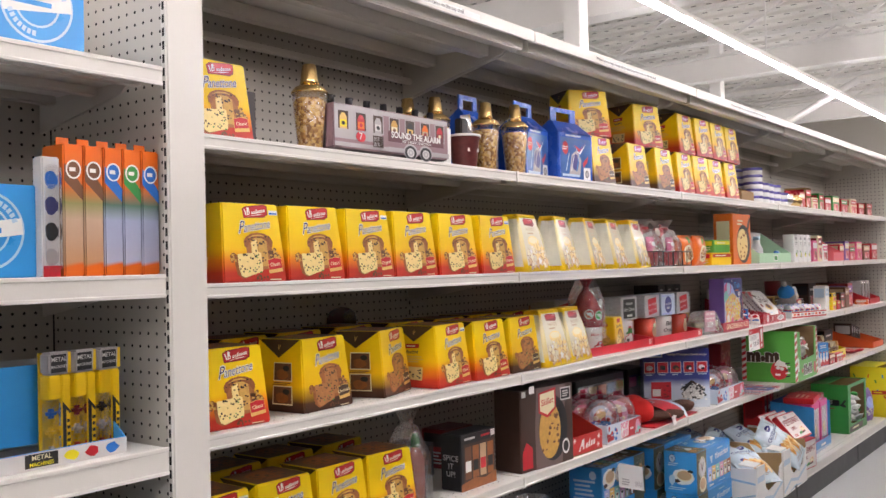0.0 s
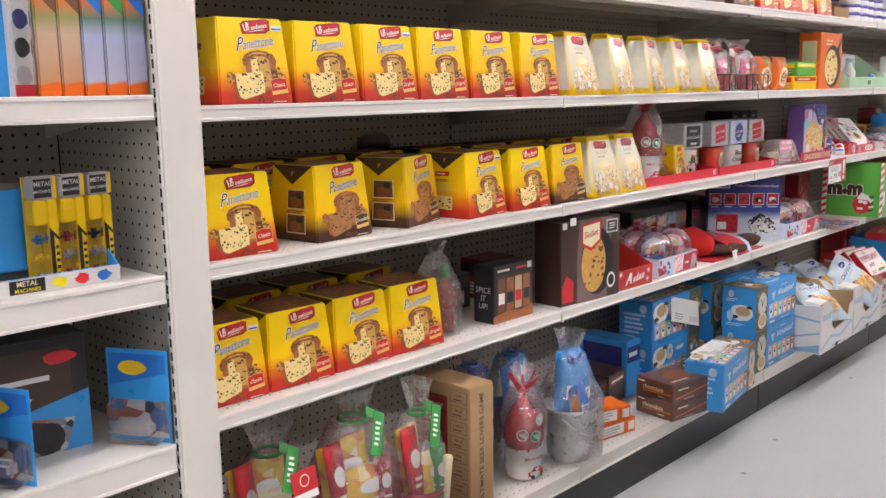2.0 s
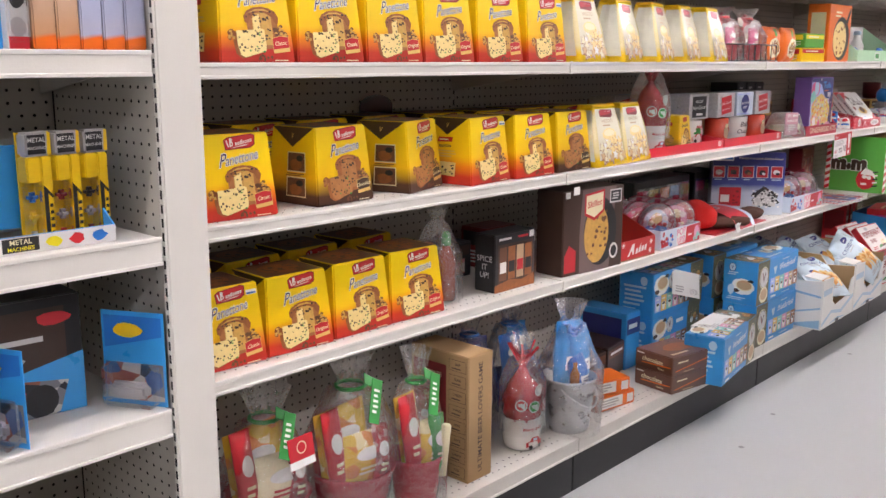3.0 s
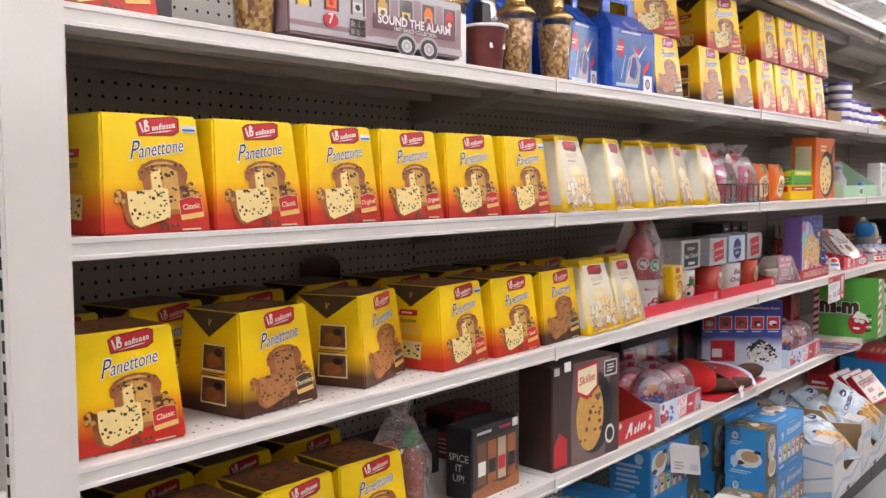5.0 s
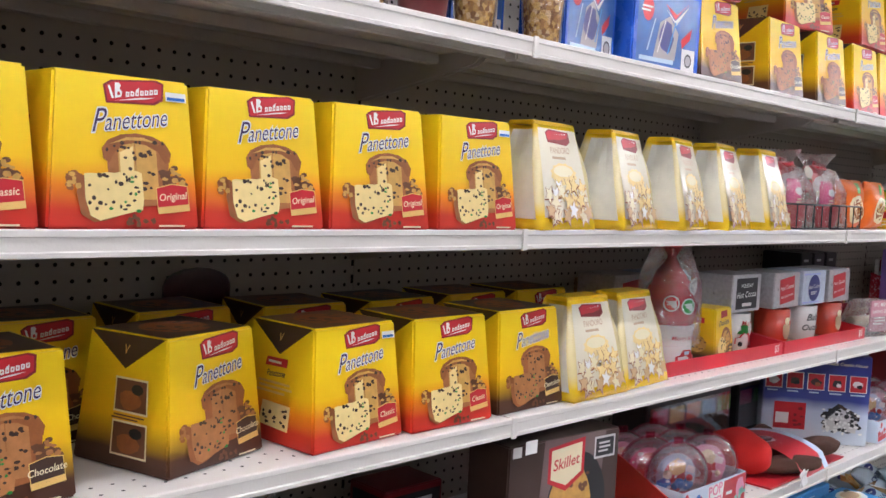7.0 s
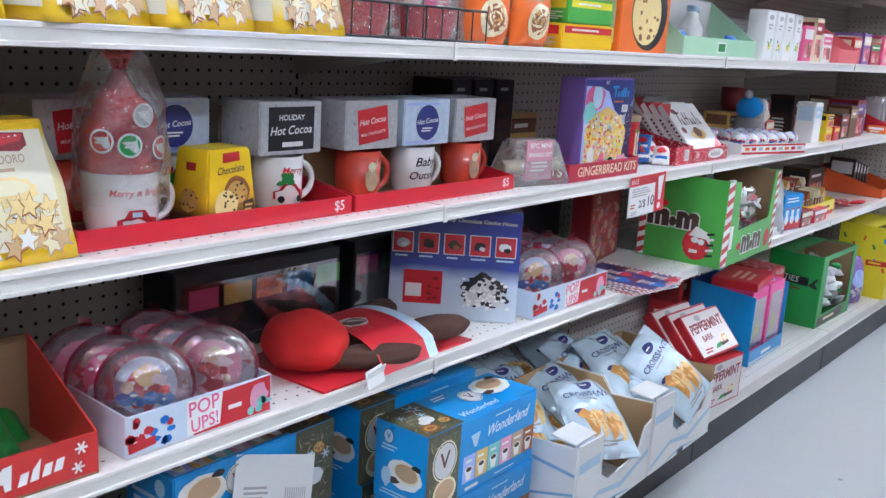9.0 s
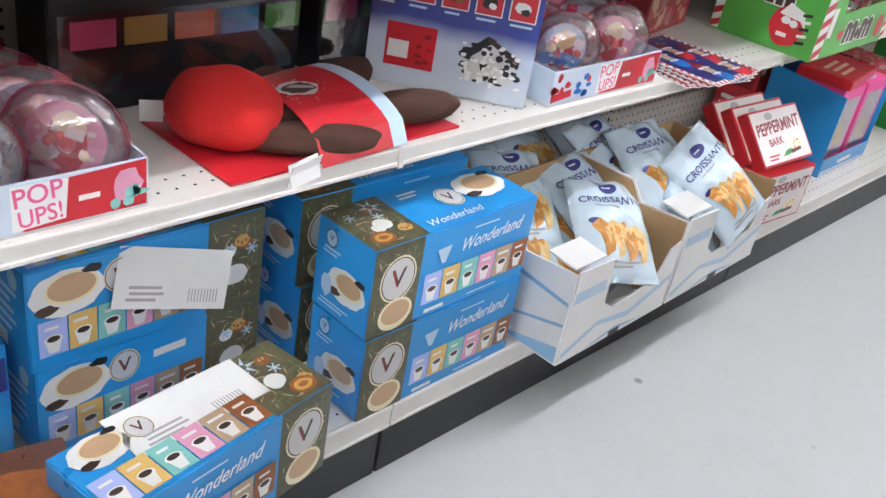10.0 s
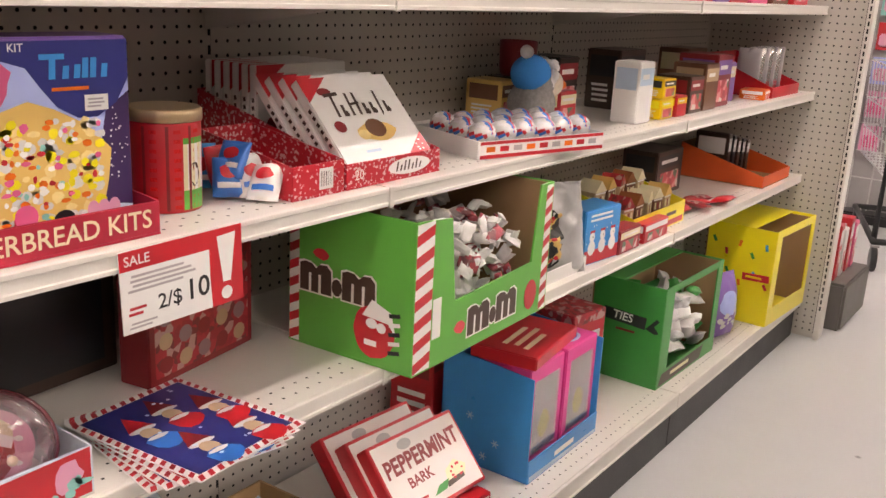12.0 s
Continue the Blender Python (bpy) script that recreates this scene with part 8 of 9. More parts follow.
def coffee_box(m, kind="stack"):
    """A long coffee carton: bright blue with flavour fields, one end printed with fir and spice."""
    w, d, h = 0.37, 0.135, 0.163
    t = thing("coffee_box", "bright blue coffee pod carton with spice print", "coffee box", "coffee boxes", m=m)
    part("carton", box(-d / 2, d / 2, -w / 2, w / 2, 0, h, 0.0025), SKY, t)
    s = 1 if kind == "stack" else -1
    ends = sorted((-s * w / 2, -s * (w / 2 - 0.1)))
    c = -s * (w / 2 - 0.052)
    c0 = -w / 2 + 0.1 if s > 0 else -w / 2
    a = Art(front(d, w, h))
    a.pines(ends[0], 0.001, ends[1], h - 0.001, 110, 3)
    if kind == "back":
        cup_picture(a, c0 + 0.055, 0.118, 1.0)
        ring_logo(a, c0 + 0.13, 0.122, 0.7)
        colour_squares(a, c0 + 0.012, 0.024)
        a.bars(c0 + 0.175, 0.11, c0 + 0.25, 0.138, 1, WHITE)
        a.oval(c, 0.06, 0.022, 0.018, WHITE, 16, 0.15)
    else:
        ring_logo(a, c, 0.1, 1.05)
        a.oval(c + 0.004, 0.034, 0.036, 0.03, CREAM, 22)
        a.oval(c + 0.004, 0.037, 0.03, 0.022, mat("milky_coffee_print", (0.55, 0.36, 0.2), 0.3, var=0.12), 20)
        colour_squares(a, c0 + 0.012, 0.028)
        a.word("Wonderland", c0 + 0.16, 0.122, 0.034, WHITE, 0.04, 0.4, 0.85)
        a.bars(c0 + 0.11, 0.144, c0 + 0.19, 0.151, 1, PALE)
        a.poly([(c0 + 0.03, 0.128), (c0 + 0.062, 0.13), (c0 + 0.052, 0.1), (c0 + 0.044, 0.1)], PALE)
        a.bars(c0 + 0.02, 0.008, c0 + 0.08, 0.022, 1, WHITE)
        a.bars(c0 + 0.12, 0.012, c0 + 0.22, 0.018, 1, PALE)
    a.put("front_print", t)
    a = Art(side(d, w, h))
    if s > 0:
        a.oval(-0.032, 0.135, 0.014, 0.016, NAVY, 16)
        a.oval(-0.032, 0.135, 0.012, 0.014, PALE, 16)
        a.word("V", -0.032, 0.135, 0.016, NAVY)
        cup_picture(a, 0.012, 0.066, 0.85)
        a.bars(-0.05, 0.105, -0.005, 0.12, 2, PALE)
        a.oval(-0.034, 0.05, 0.012, 0.02, PALE, 12, 0.4, 5)
        a.bars(-0.05, 0.012, 0.03, 0.026, 2, PALE)
    else:
        a.oval(0.03, 0.135, 0.014, 0.016, PALE, 16)
        a.bars(-0.05, 0.04, 0.04, 0.12, 5, PALE)
        a.rect(-0.05, 0.01, 0.0, 0.034, WHITE)
    a.put("side_print", t)
    a = Art(top(h))
    u0 = -s * w / 2
    lo, hi = min(u0, u0 + s * 0.11), max(u0, u0 + s * 0.11)
    a.pines(lo, -d / 2 + 0.001, hi, d / 2 - 0.001, 110, 7)
    a.oval(u0 + s * 0.06, -0.01, 0.017, 0.015, WHITE, 16, 0.1)
    a.oval(u0 + s * 0.035, -0.042, 0.022, 0.017, CAKE, 16, 0.1)
    a.oval(u0 + s * 0.035, -0.042, 0.016, 0.011, CRUMB2, 14, 0.2)
    a.oval(u0 + s * 0.035, -0.042, 0.009, 0.005, CAKE, 12, 0.2)
    for q in range(6):
        a.poly([(u0 + s * 0.075 + 0.024 * math.cos(1.047 * q + b), 0.04 + 0.024 * math.sin(1.047 * q + b) * (1 if b == 0 else 0.35)) if b == 0 else (u0 + s * 0.075 + 0.007 * math.cos(1.047 * q + b), 0.04 + 0.007 * math.sin(1.047 * q + b)) for b in (-0.5, 0, 0.5)], PALE)
    if s > 0:
        cup_picture(a, 0.115, 0.012, 1.05)
        ring_logo(a, 0.035, 0.004, 0.7)
        a.bars(-0.05, 0.03, 0.0, 0.05, 2, WHITE)
        a.word("Wonderland", 0.0, -0.048, 0.024, WHITE, 0, 0.3)
    else:
        cup_picture(a, -0.13, 0.036, 0.8)
        ring_logo(a, -0.07, 0.038, 0.55)
        a.word("Wonderland", 0.01, 0.04, 0.022, WHITE, 0, 0.3)
        colour_squares(a, -0.178, -0.062)
    a.put("top_print", t)
    return t


cl = coffee_box(at(0.0, 2.542, ZE, 0.5), "stack")
copy_thing(cl, at(-0.003, 2.54, ZE + 0.1635, 0.5))
copy_thing(cl, at(-0.17, 2.545, ZE, 0))
copy_thing(cl, at(-0.175, 2.54, ZE + 0.1635, -1))
coffee_box(at(0.078, 2.062, ZE, 9), "low")
cr = coffee_box(at(-0.19, 2.11, ZE, 2), "back")
copy_thing(cr, at(-0.185, 2.105, ZE + 0.1635, 1))
small_box(-0.25, 1.86, Z["E"], 0.09, 0.2, 0.2, SKY, NAVY, 0, "dark_blue_carton", "blue carton at the back of the base shelf", False)
for m, w, d in ((at(0.05, 2.06, ZE + 0.164, 6), 0.21, 0.09), (at(-0.1, 2.125, ZE + 0.262, -3, -76) @ Matrix.Rotation(radians(-16), 4, "Z"), 0.175, 0.09)):
    t = thing("loose_label", "white shipping label sheet with barcode", "label", "loose labels", m=m)
    part("sheet", box(-d / 2, d / 2, -w / 2, w / 2, 0, 0.0012), PAPER, t)
    a = Art(top(0.0012))
    for q in range(10):
        a.rect(0.025 + 0.005 * q, -d * 0.38, 0.027 + 0.005 * q, -d * 0.16, GREY, up=False)
    a.bars(-w * 0.4, -d * 0.4, -w * 0.05, -d * 0.1, 3, GREY)
    a.put("label_print", t)

# ---- croissant trays ----
CRBAG = mat("pale_blue_foil_bag", (0.6, 0.72, 0.8), 0.16, var=0.22, scale=14, bump=0.7, bscale=28, coat=0.5)


WAVECARD = mat("white_wave_card", (0.84, 0.84, 0.83), 0.35, var=0.06, scale=9, coat=0.15)
WAVEBLUE = mat("wave_blue_print", (0.3, 0.52, 0.72), 0.35, var=0.08, coat=0.15)


def croissant_tray(y0, y1, x1):
    w, d = y1 - y0, 0.3
    t = thing("croissant_tray", "white card tray with blue waves and cut-out front", "display tray", "croissant trays", m=at(x1 - d / 2, (y0 + y1) / 2, ZE, 1.5))
    g = 0.004
    part("tray_floor", box(-d / 2, d / 2, -w / 2, w / 2, 0, g), WAVECARD, t)
    part("tray_back", box(-d / 2, -d / 2 + g, -w / 2, w / 2, g, 0.23), KRAFT, t)
    for s in (-1, 1):
        bm = bmesh.new()
        ya, yb = (-w / 2, -w / 2 + g) if s < 0 else (w / 2 - g, w / 2)
        v = [bm.verts.new((x, y, z)) for y in (ya, yb) for x, z in ((-d / 2 + g, g), (d / 2 - g, g), (d / 2 - g, 0.2), (0.03, 0.19), (0.0, 0.23), (-d / 2 + g, 0.23))]
        n = 6
        bm.faces.new(v[:n][::-1])
        bm.faces.new(v[n:])
        for i in range(n):
            bm.faces.new((v[i], v[(i + 1) % n], v[n + (i + 1) % n], v[n + i]))
        bmesh.ops.recalc_face_normals(bm, faces=bm.faces)
        part("tray_side", bm, WAVECARD if s < 0 else KRAFT, t)
    bm = bmesh.new()
    pts = [(-w / 2 + g, g), (w / 2 - g, g), (w / 2 - g, 0.16), (w / 2 - 0.04, 0.15), (w / 2 - 0.07, 0.09), (-w * 0.08, 0.075), (-w * 0.18, 0.1), (-w * 0.2, 0.2), (-w / 2 + g, 0.205)]
    fa = bm.faces.new([bm.verts.new((d / 2 - g, y, z)) for y, z in pts])
    ex = bmesh.ops.extrude_face_region(bm, geom=[fa])
    bmesh.ops.translate(bm, vec=(g, 0, 0), verts=[q for q in ex["geom"] if isinstance(q, bmesh.types.BMVert)])
    bmesh.ops.recalc_face_normals(bm, faces=bm.faces)
    part("tray_front", bm, WAVECARD, t)
    part("folded_flap", box(-0.02, 0.045, -w / 2 + 0.01, -w * 0.22, -0.002, 0.002), WHITE, t, "folded white card flap", m=at(d / 2 - 0.06, 0, 0.206, 0, -6))
    a = Art(lambda u, v, k: Vector((d / 2 + k, u, v)))
    a.rect(-w * 0.48, 0.135, -w * 0.22, 0.16, PALE)
    a.poly([(-w * 0.48, 0.01), (-w * 0.2, 0.05), (w * 0.1, 0.03), (w * 0.48, 0.07), (w * 0.48, 0.085), (w * 0.1, 0.045), (-w * 0.2, 0.062), (-w * 0.48, 0.025)], PALE)
    a.poly([(-w * 0.3, 0.003), (w * 0.0, 0.02), (w * 0.3, 0.004), (w * 0.0, 0.012)], WAVEBLUE)
    a.rect(-w * 0.05, 0.001, w * 0.05, 0.014, BLACK)
    a.put("front_print", t)
    a = Art(lambda u, v, k: Vector((u, -w / 2 - k, v)))
    a.poly([(-d * 0.48, 0.16), (d * 0.48, 0.13), (d * 0.48, 0.138), (-d * 0.48, 0.172)], WAVEBLUE)
    a.poly([(-d * 0.2, 0.004), (d * 0.1, 0.012), (d * 0.48, 0.04), (d * 0.48, 0.004)], WAVEBLUE)
    a.poly([(-d * 0.48, 0.05), (-d * 0.1, 0.04), (d * 0.48, 0.085), (d * 0.48, 0.092), (-d * 0.1, 0.046), (-d * 0.48, 0.056)], WAVEBLUE)
    a.put("side_print", t)
    return t


def croissant_bag(m, seed):
    w, h = 0.165, 0.25
    t = thing("croissant_bag", "pale blue foil bag of croissants", "croissant bag", "croissant bags", m=m)
    bm, f = pillow(w, h, 0.062, 26, 0.008, seed)
    part("bag", bm, CRBAG, t)
    a = Art(f, True)
    a.oval(0, h * 0.855, 0.02, 0.014, NAVY, 16)
    a.bars(-0.013, h * 0.84, 0.013, h * 0.87, 1, WHITE)
    a.word("CROISSANTS", 0, h * 0.73, 0.0235, NAVY)
    a.bars(-0.04, h * 0.65, 0.04, h * 0.68, 1, GREY)
    a.oval(-0.045, h * 0.52, 0.014, 0.007, NAVY, 12)
    gold, pale = mat("croissant_golden", (0.66, 0.3, 0.06), 0.4, var=0.35, scale=60), mat("croissant_pale", (0.8, 0.56, 0.24), 0.4, var=0.3, scale=60)
    for q in range(4):
        u, v = -0.03 + 0.024 * q, h * (0.36 - 0.02 * q)
        a.poly([(u - 0.024, v + 0.03), (u - 0.004, v + 0.046), (u + 0.016, v + 0.03), (u + 0.022, v), (u + 0.012, v - 0.034), (u - 0.006, v - 0.046), (u - 0.004, v - 0.02), (u - 0.012, v + 0.008)], (gold, pale)[q % 2])
        a.poly([(u - 0.012, v + 0.028), (u + 0.004, v + 0.034), (u + 0.012, v + 0.01), (u + 0.006, v - 0.02), (u + 0.001, v + 0.006)], (pale, gold)[q % 2])
    a.bars(-0.05, h * 0.08, 0.04, h * 0.15, 2, GREY)
    a.put("bag_print", t)
    return t


croissant_tray(2.765, 3.14, 0.152)
croissant_tray(3.148, 3.54, 0.142)
cb0 = croissant_bag(at(0.13, 2.98, ZE + 0.1, -26, 64, -6), 1)
for k, (x, y, z, r, l, tp) in enumerate(((0.0, 2.86, 0.07, -30, 52, 10), (-0.02, 3.0, 0.06, 10, 60, -6), (0.02, 3.06, 0.07, -20, 56, 20), (0.06, 2.84, 0.03, -12, 64, 0), (0.07, 3.0, 0.03, 5, 62, 0),
                                          (0.05, 3.2, 0.08, -25, 56, 24), (0.085, 3.37, 0.11, -18, 44, 22), (0.03, 3.46, 0.09, 10, 48, 30), (0.09, 3.32, 0.04, -6, 55, 8), (0.09, 3.44, 0.05, 20, 30, 30), (-0.03, 3.3, 0.14, 5, 50, 10),
                                          (0.05, 3.09, 0.11, -16, 50, 14), (0.06, 3.29, 0.14, -14, 46, 8), (-0.05, 2.9, 0.12, -22, 54, -4), (-0.22, 2.85, 0.1, 0, 50, 0), (-0.22, 3.02, 0.1, -8, 55, 5), (-0.22, 3.2, 0.1, 6, 55, 0), (-0.22, 3.38, 0.1, -5, 50, 4), (-0.14, 2.75, 0.06, -10, 60, 0))):
    copy_thing(cb0, at(x, y, ZE + max(0.02, z - 0.015), r, min(l + 9, 72), tp))

# one bag slumped over the second tray's front
copy_thing(cb0, at(0.15, 3.43, ZE + 0.12, -22, 40, 38))

# ---- peppermint boxes, lollipop house tray, green crate, bags, yellow crate ----
PEPCARD = mat("peppermint_white_card", (0.76, 0.7, 0.68), 0.35, var=0.08, coat=0.2)


def pepper_box(m):
    w, d, h = 0.232, 0.035, 0.148
    t = thing("peppermint_box", "white and red peppermint bark carton", "sweet box", "peppermint boxes", m=m)
    part("carton", box(-d / 2, d / 2, -w / 2, w / 2, 0, h, 0.002), RED, t)
    a = Art(front(d, w, h))
    a.rect(-w / 2 + 0.006, 0.006, w / 2 - 0.006, h - 0.006, PEPCARD)
    a.oval(-0.03, h * 0.86, 0.018, 0.01, GREY, 14)
    a.word("PEPPERMINT", 0.0, h * 0.66, 0.043, DARKRED, 0.04, 0.1, 0.84, 0.035)
    a.word("BARK", -0.03, h * 0.4, 0.026, DARKRED, 0.04, 0.0, 1.0, 0.03)
    a.poly([(0.02, 0.02), (0.07, 0.025), (0.085, 0.045), (0.06, 0.062), (0.03, 0.05)], CREAM)
    a.poly([(0.02, 0.02), (0.07, 0.025), (0.07, 0.034), (0.02, 0.03)], DARKBROWN)
    a.dots(0.03, 0.03, 0.08, 0.055, 9, 0.003, RED, 3)
    a.poly([(-0.02, 0.018), (0.015, 0.02), (0.03, 0.035), (0.0, 0.032)], GREEN)
    a.bars(-0.085, 0.012, -0.03, 0.03, 2, RED)
    a.put("front_print", t)
    return t


pb = pepper_box(at(0.058, 3.772, ZE, -6))
for k in range(3):
    copy_thing(pb, at(0.018 - 0.04 * k, 3.775, ZE, -6))
for k, (x, y, z, l) in enumerate(((0.045, 3.785, 0.15, 42), (0.005, 3.775, 0.15, 42), (-0.04, 3.76, 0.15, 42))):
    copy_thing(pb, at(x, y, ZE + z, -4, l))
t = tray("lollipop_house_tray", "bright blue tray of pink lollipop cartons", "display tray", 0.34, 0.24, 0.25, at(-0.12, 4.345, ZE, 1), SKY, BLUE, 0.27)
for o in [q for q in t.children if q.name.startswith("tray_front")]:
    o.matrix_basis = Matrix.Diagonal((1, 1, 0.22, 1))
a = Art(lambda u, v, k: Vector((0.12 + k, u, v)))
a.bars(-0.05, 0.014, 0.08, 0.04, 1, WHITE)
a.poly([(-0.165, 0.002), (0.165, 0.002), (0.165, 0.01), (-0.165, 0.016)], PALE)
a.put("front_print", t)
a = Art(lambda u, v, k: Vector((u, -0.17 - k, v)))
for u, v in ((0.03, 0.07), (-0.04, 0.12), (0.0, 0.03)):
    for q in range(3):
        a.rect(u - 0.01, v - 0.0012, u + 0.01, v + 0.0012, PALE, 1.05 * q)
a.put("side_print", t)
HOT = mat("hot_pink_card", (0.75, 0.06, 0.3), 0.35, var=0.06, coat=0.2)
for k in range(2):
    b = carton("lollipop_carton", "hot pink lollipop carton with clear window", "sweet box", 0.155, 0.15, 0.26, HOT, at(-0.09, 4.262 + 0.163 * k, ZE + 0.005, 1), "lollipop cartons")
    a = Art(front(0.15, 0.155, 0.26))
    a.rect(-0.055, 0.05, 0.055, 0.225, mat("window_sweets_print", (0.62, 0.5, 0.52), 0.3, var=0.35, scale=60))
    a.rect(-0.055, 0.13, 0.055, 0.14, CARD)
    a.oval(0.0, 0.11, 0.026, 0.034, LEMON, 14, 0.2)
    a.oval(0.02, 0.19, 0.03, 0.03, CARD, 12, 0.3)
    a.put("window_print", b)
    part("window_film", box(0.0765, 0.0775, -0.056, 0.056, 0.048, 0.227), CLEAR, b)
    a = Art(top(0.26))
    a.oval(0.0, -0.03, 0.045, 0.03, PALE, 16)
    a.oval(0.0, -0.03, 0.038, 0.022, SKY, 16)
    a.bars(-0.03, -0.045, 0.03, -0.015, 1, WHITE)
    a.put("top_print", b)
for k in range(3):
    small_box(-0.33, 4.2 + 0.06 * k, Z["E"], 0.05, 0.12, 0.3, RED, DARKRED, 4, "red_sweet_carton", "red sweet carton standing behind", False)
small_box(-0.16, 4.62, Z["E"], 0.14, 0.14, 0.27, XMAS, RED, -8, "red_gift_carton", "red patterned gift carton")
t = carton("red_sweet_carton", "red flat sweet carton lying on the pink cartons", "sweet box", 0.25, 0.16, 0.03, RED, at(-0.1, 4.3, ZE + 0.2665, 8))
a = Art(top(0.03))
a.bars(-0.09, -0.05, 0.06, 0.03, 3, CREAM)
a.put("top_print", t)
# green crate with window openings
t = thing("green_crate", "green card display crate with open window front", "display crate", m=at(-0.095, 5.065, ZE, -1))
W, D, H, g = 0.42, 0.22, 0.295, 0.004
part("crate_floor", box(-D / 2, D / 2, -W / 2, W / 2, 0, g), GREEN, t)
part("crate_back", box(-D / 2, -D / 2 + g, -W / 2, W / 2, g, H), CARD_IN, t)
part("crate_side", box(-D / 2 + g, D / 2, -W / 2, -W / 2 + g, g, H, 0.001), GREEN, t)
part("crate_side", box(-D / 2 + g, D / 2, W / 2 - g, W / 2, g, H, 0.001), GREEN, t)
bm = bmesh.new()
add_box(bm, D / 2 - g, D / 2, -W / 2 + g, W / 2 - g, g, 0.05)
add_box(bm, D / 2 - g, D / 2, -W / 2 + g, -W / 2 + 0.06, 0.05, H)
add_box(bm, D / 2 - g, D / 2, W / 2 - 0.04, W / 2 - g, 0.05, H)
part("crate_front", bm, GREEN, t)
part("crate_lid", box(-D / 2 + g, -0.02, -W / 2 + g, W / 2 - g, H - g, H), GREEN, t)
part("crate_lip", box(D / 2 - g, D / 2 - 0.001, -W / 2 + 0.06, W / 2 - 0.04, H - 0.02, H), GREEN, t)
a = Art(lambda u, v, k: Vector((u, -W / 2 - k, v)))
a.rect(-0.07, 0.17, 0.06, 0.205, BLACK, -0.06)
a.word("TIES", -0.01, 0.189, 0.034, WHITE, -0.06, 0.1)
a.poly([(0.06, 0.17), (0.09, 0.205), (0.1, 0.2), (0.085, 0.182), (0.1, 0.165), (0.088, 0.16)], BLACK)
a.bars(-0.03, 0.145, 0.05, 0.158, 1, DARKRED)
a.put("side_print", t)
a = Art(lambda u, v, k: Vector((D / 2 + k, u, v)))
a.poly([(-0.2, 0.006), (0.1, 0.006), (0.12, 0.044), (-0.18, 0.04)], DARKBROWN)
a.bars(-0.12, 0.014, 0.06, 0.036, 1, CREAM)
a.put("front_print", t)
part("crate_lining", box(-D / 2 + g, D / 2 - g - 0.001, W / 2 - g - 0.003, W / 2 - g, g, H - 0.006), CARD_IN, t, "brown inner card")
heap(t, -0.06, 0.075, -0.14, 0.15, 0.05, 70, 0.075, [SILVER_CARD, WHITE, GREEN, CARD], 11, "sweet_pack", 0.17)
t = thing("purple_bag", "purple printed sweet pouch standing on the base shelf", "pouch", m=at(-0.01, 5.4, ZE, -12, 6))
bm, f = pillow(0.16, 0.21, 0.08, 14, 0.006, 14)
part("pouch", bm, PURPLE, t)
a = Art(f, True)
a.oval(0, 0.12, 0.05, 0.04, LILAC, 14, 0.2)
a.dots(-0.05, 0.04, 0.05, 0.1, 12, 0.01, CARD, 4)
a.put("pouch_print", t)
t = thing("yellow_crate", "lemon yellow display crate with brown open front", "display crate", m=at(-0.03, 5.79, ZE, -3))
W, D, H = 0.38, 0.24, 0.33
part("crate_floor", box(-D / 2, D / 2, -W / 2, W / 2, 0, g), LEMON, t)
part("crate_back", box(-D / 2, -D / 2 + g, -W / 2, W / 2, g, H), CARD_IN, t)
part("crate_side", box(-D / 2 + g, D / 2, -W / 2, -W / 2 + g, g, H, 0.001), LEMON, t)
part("crate_side", box(-D / 2 + g, D / 2, W / 2 - g, W / 2, g, H, 0.001), LEMON, t)
part("crate_lining", box(-D / 2 + g, D / 2 - g, W / 2 - 2 * g, W / 2 - g, g, H - 0.01), CARD_IN, t)
part("crate_top", box(-D / 2 + g, 0.04, -W / 2 + g, W / 2 - 2 * g, H - g, H), LEMON, t)
bm = bmesh.new()
add_box(bm, D / 2 - g, D / 2, -W / 2 + g, W / 2 - g, g, 0.06)
add_box(bm, D / 2 - g, D / 2, -W / 2 + g, -W / 2 + 0.05, 0.06, H)
add_box(bm, D / 2 - g, D / 2, W / 2 - 0.03, W / 2 - g, 0.06, H)
add_box(bm, D / 2 - g, D / 2, -W / 2 + 0.05, W / 2 - 0.03, H - 0.025, H)
part("crate_front", bm, LEMON, t)
a = Art(lambda u, v, k: Vector((u, -W / 2 - k, v)))
for q, c in enumerate((GREEN, RED, ORANGE, GREEN, SKY, RED, GREEN, ORANGE, SKY, RED)):
    u, v = -0.09 + 0.045 * (q % 5) + 0.01 * (q // 5), 0.27 - 0.1 * (q // 5) - 0.035 * (q % 2)
    a.rect(u - 0.005, v - 0.011, u + 0.005, v + 0.011, c, 0.5 - 0.35 * (q % 3), up=False)
a.rect(0.02, 0.15, 0.112, 0.175, RED, 0.05)
a.bars(0.03, 0.155, 0.105, 0.17, 1, LEMON)
a.put("side_print", t)

# ---- sale card on the lip ----
t = thing("sale_sign", "white and red sale price card on the shelf lip", "sale sign", m=at(0.008, 3.25, Z["C"] - 0.004, -2, 0, 2))
part("card", box(-0.0008, 0.0008, -0.09, 0.09, -0.098, 0.004), WHITE, t)
a = Art(lambda u, v, k: Vector((0.0008 + k, u, v)))
a.poly([(-0.09, 0.004), (0.09, 0.004), (0.09, -0.098), (0.04, -0.098), (0.036, -0.02), (-0.09, -0.02)], RED)
a.rect(-0.088, -0.096, 0.038, -0.02, PAPER)
a.word("SALE", -0.066, -0.009, 0.017, WHITE)
a.word("2/$", -0.023, -0.069, 0.027, BLACK)
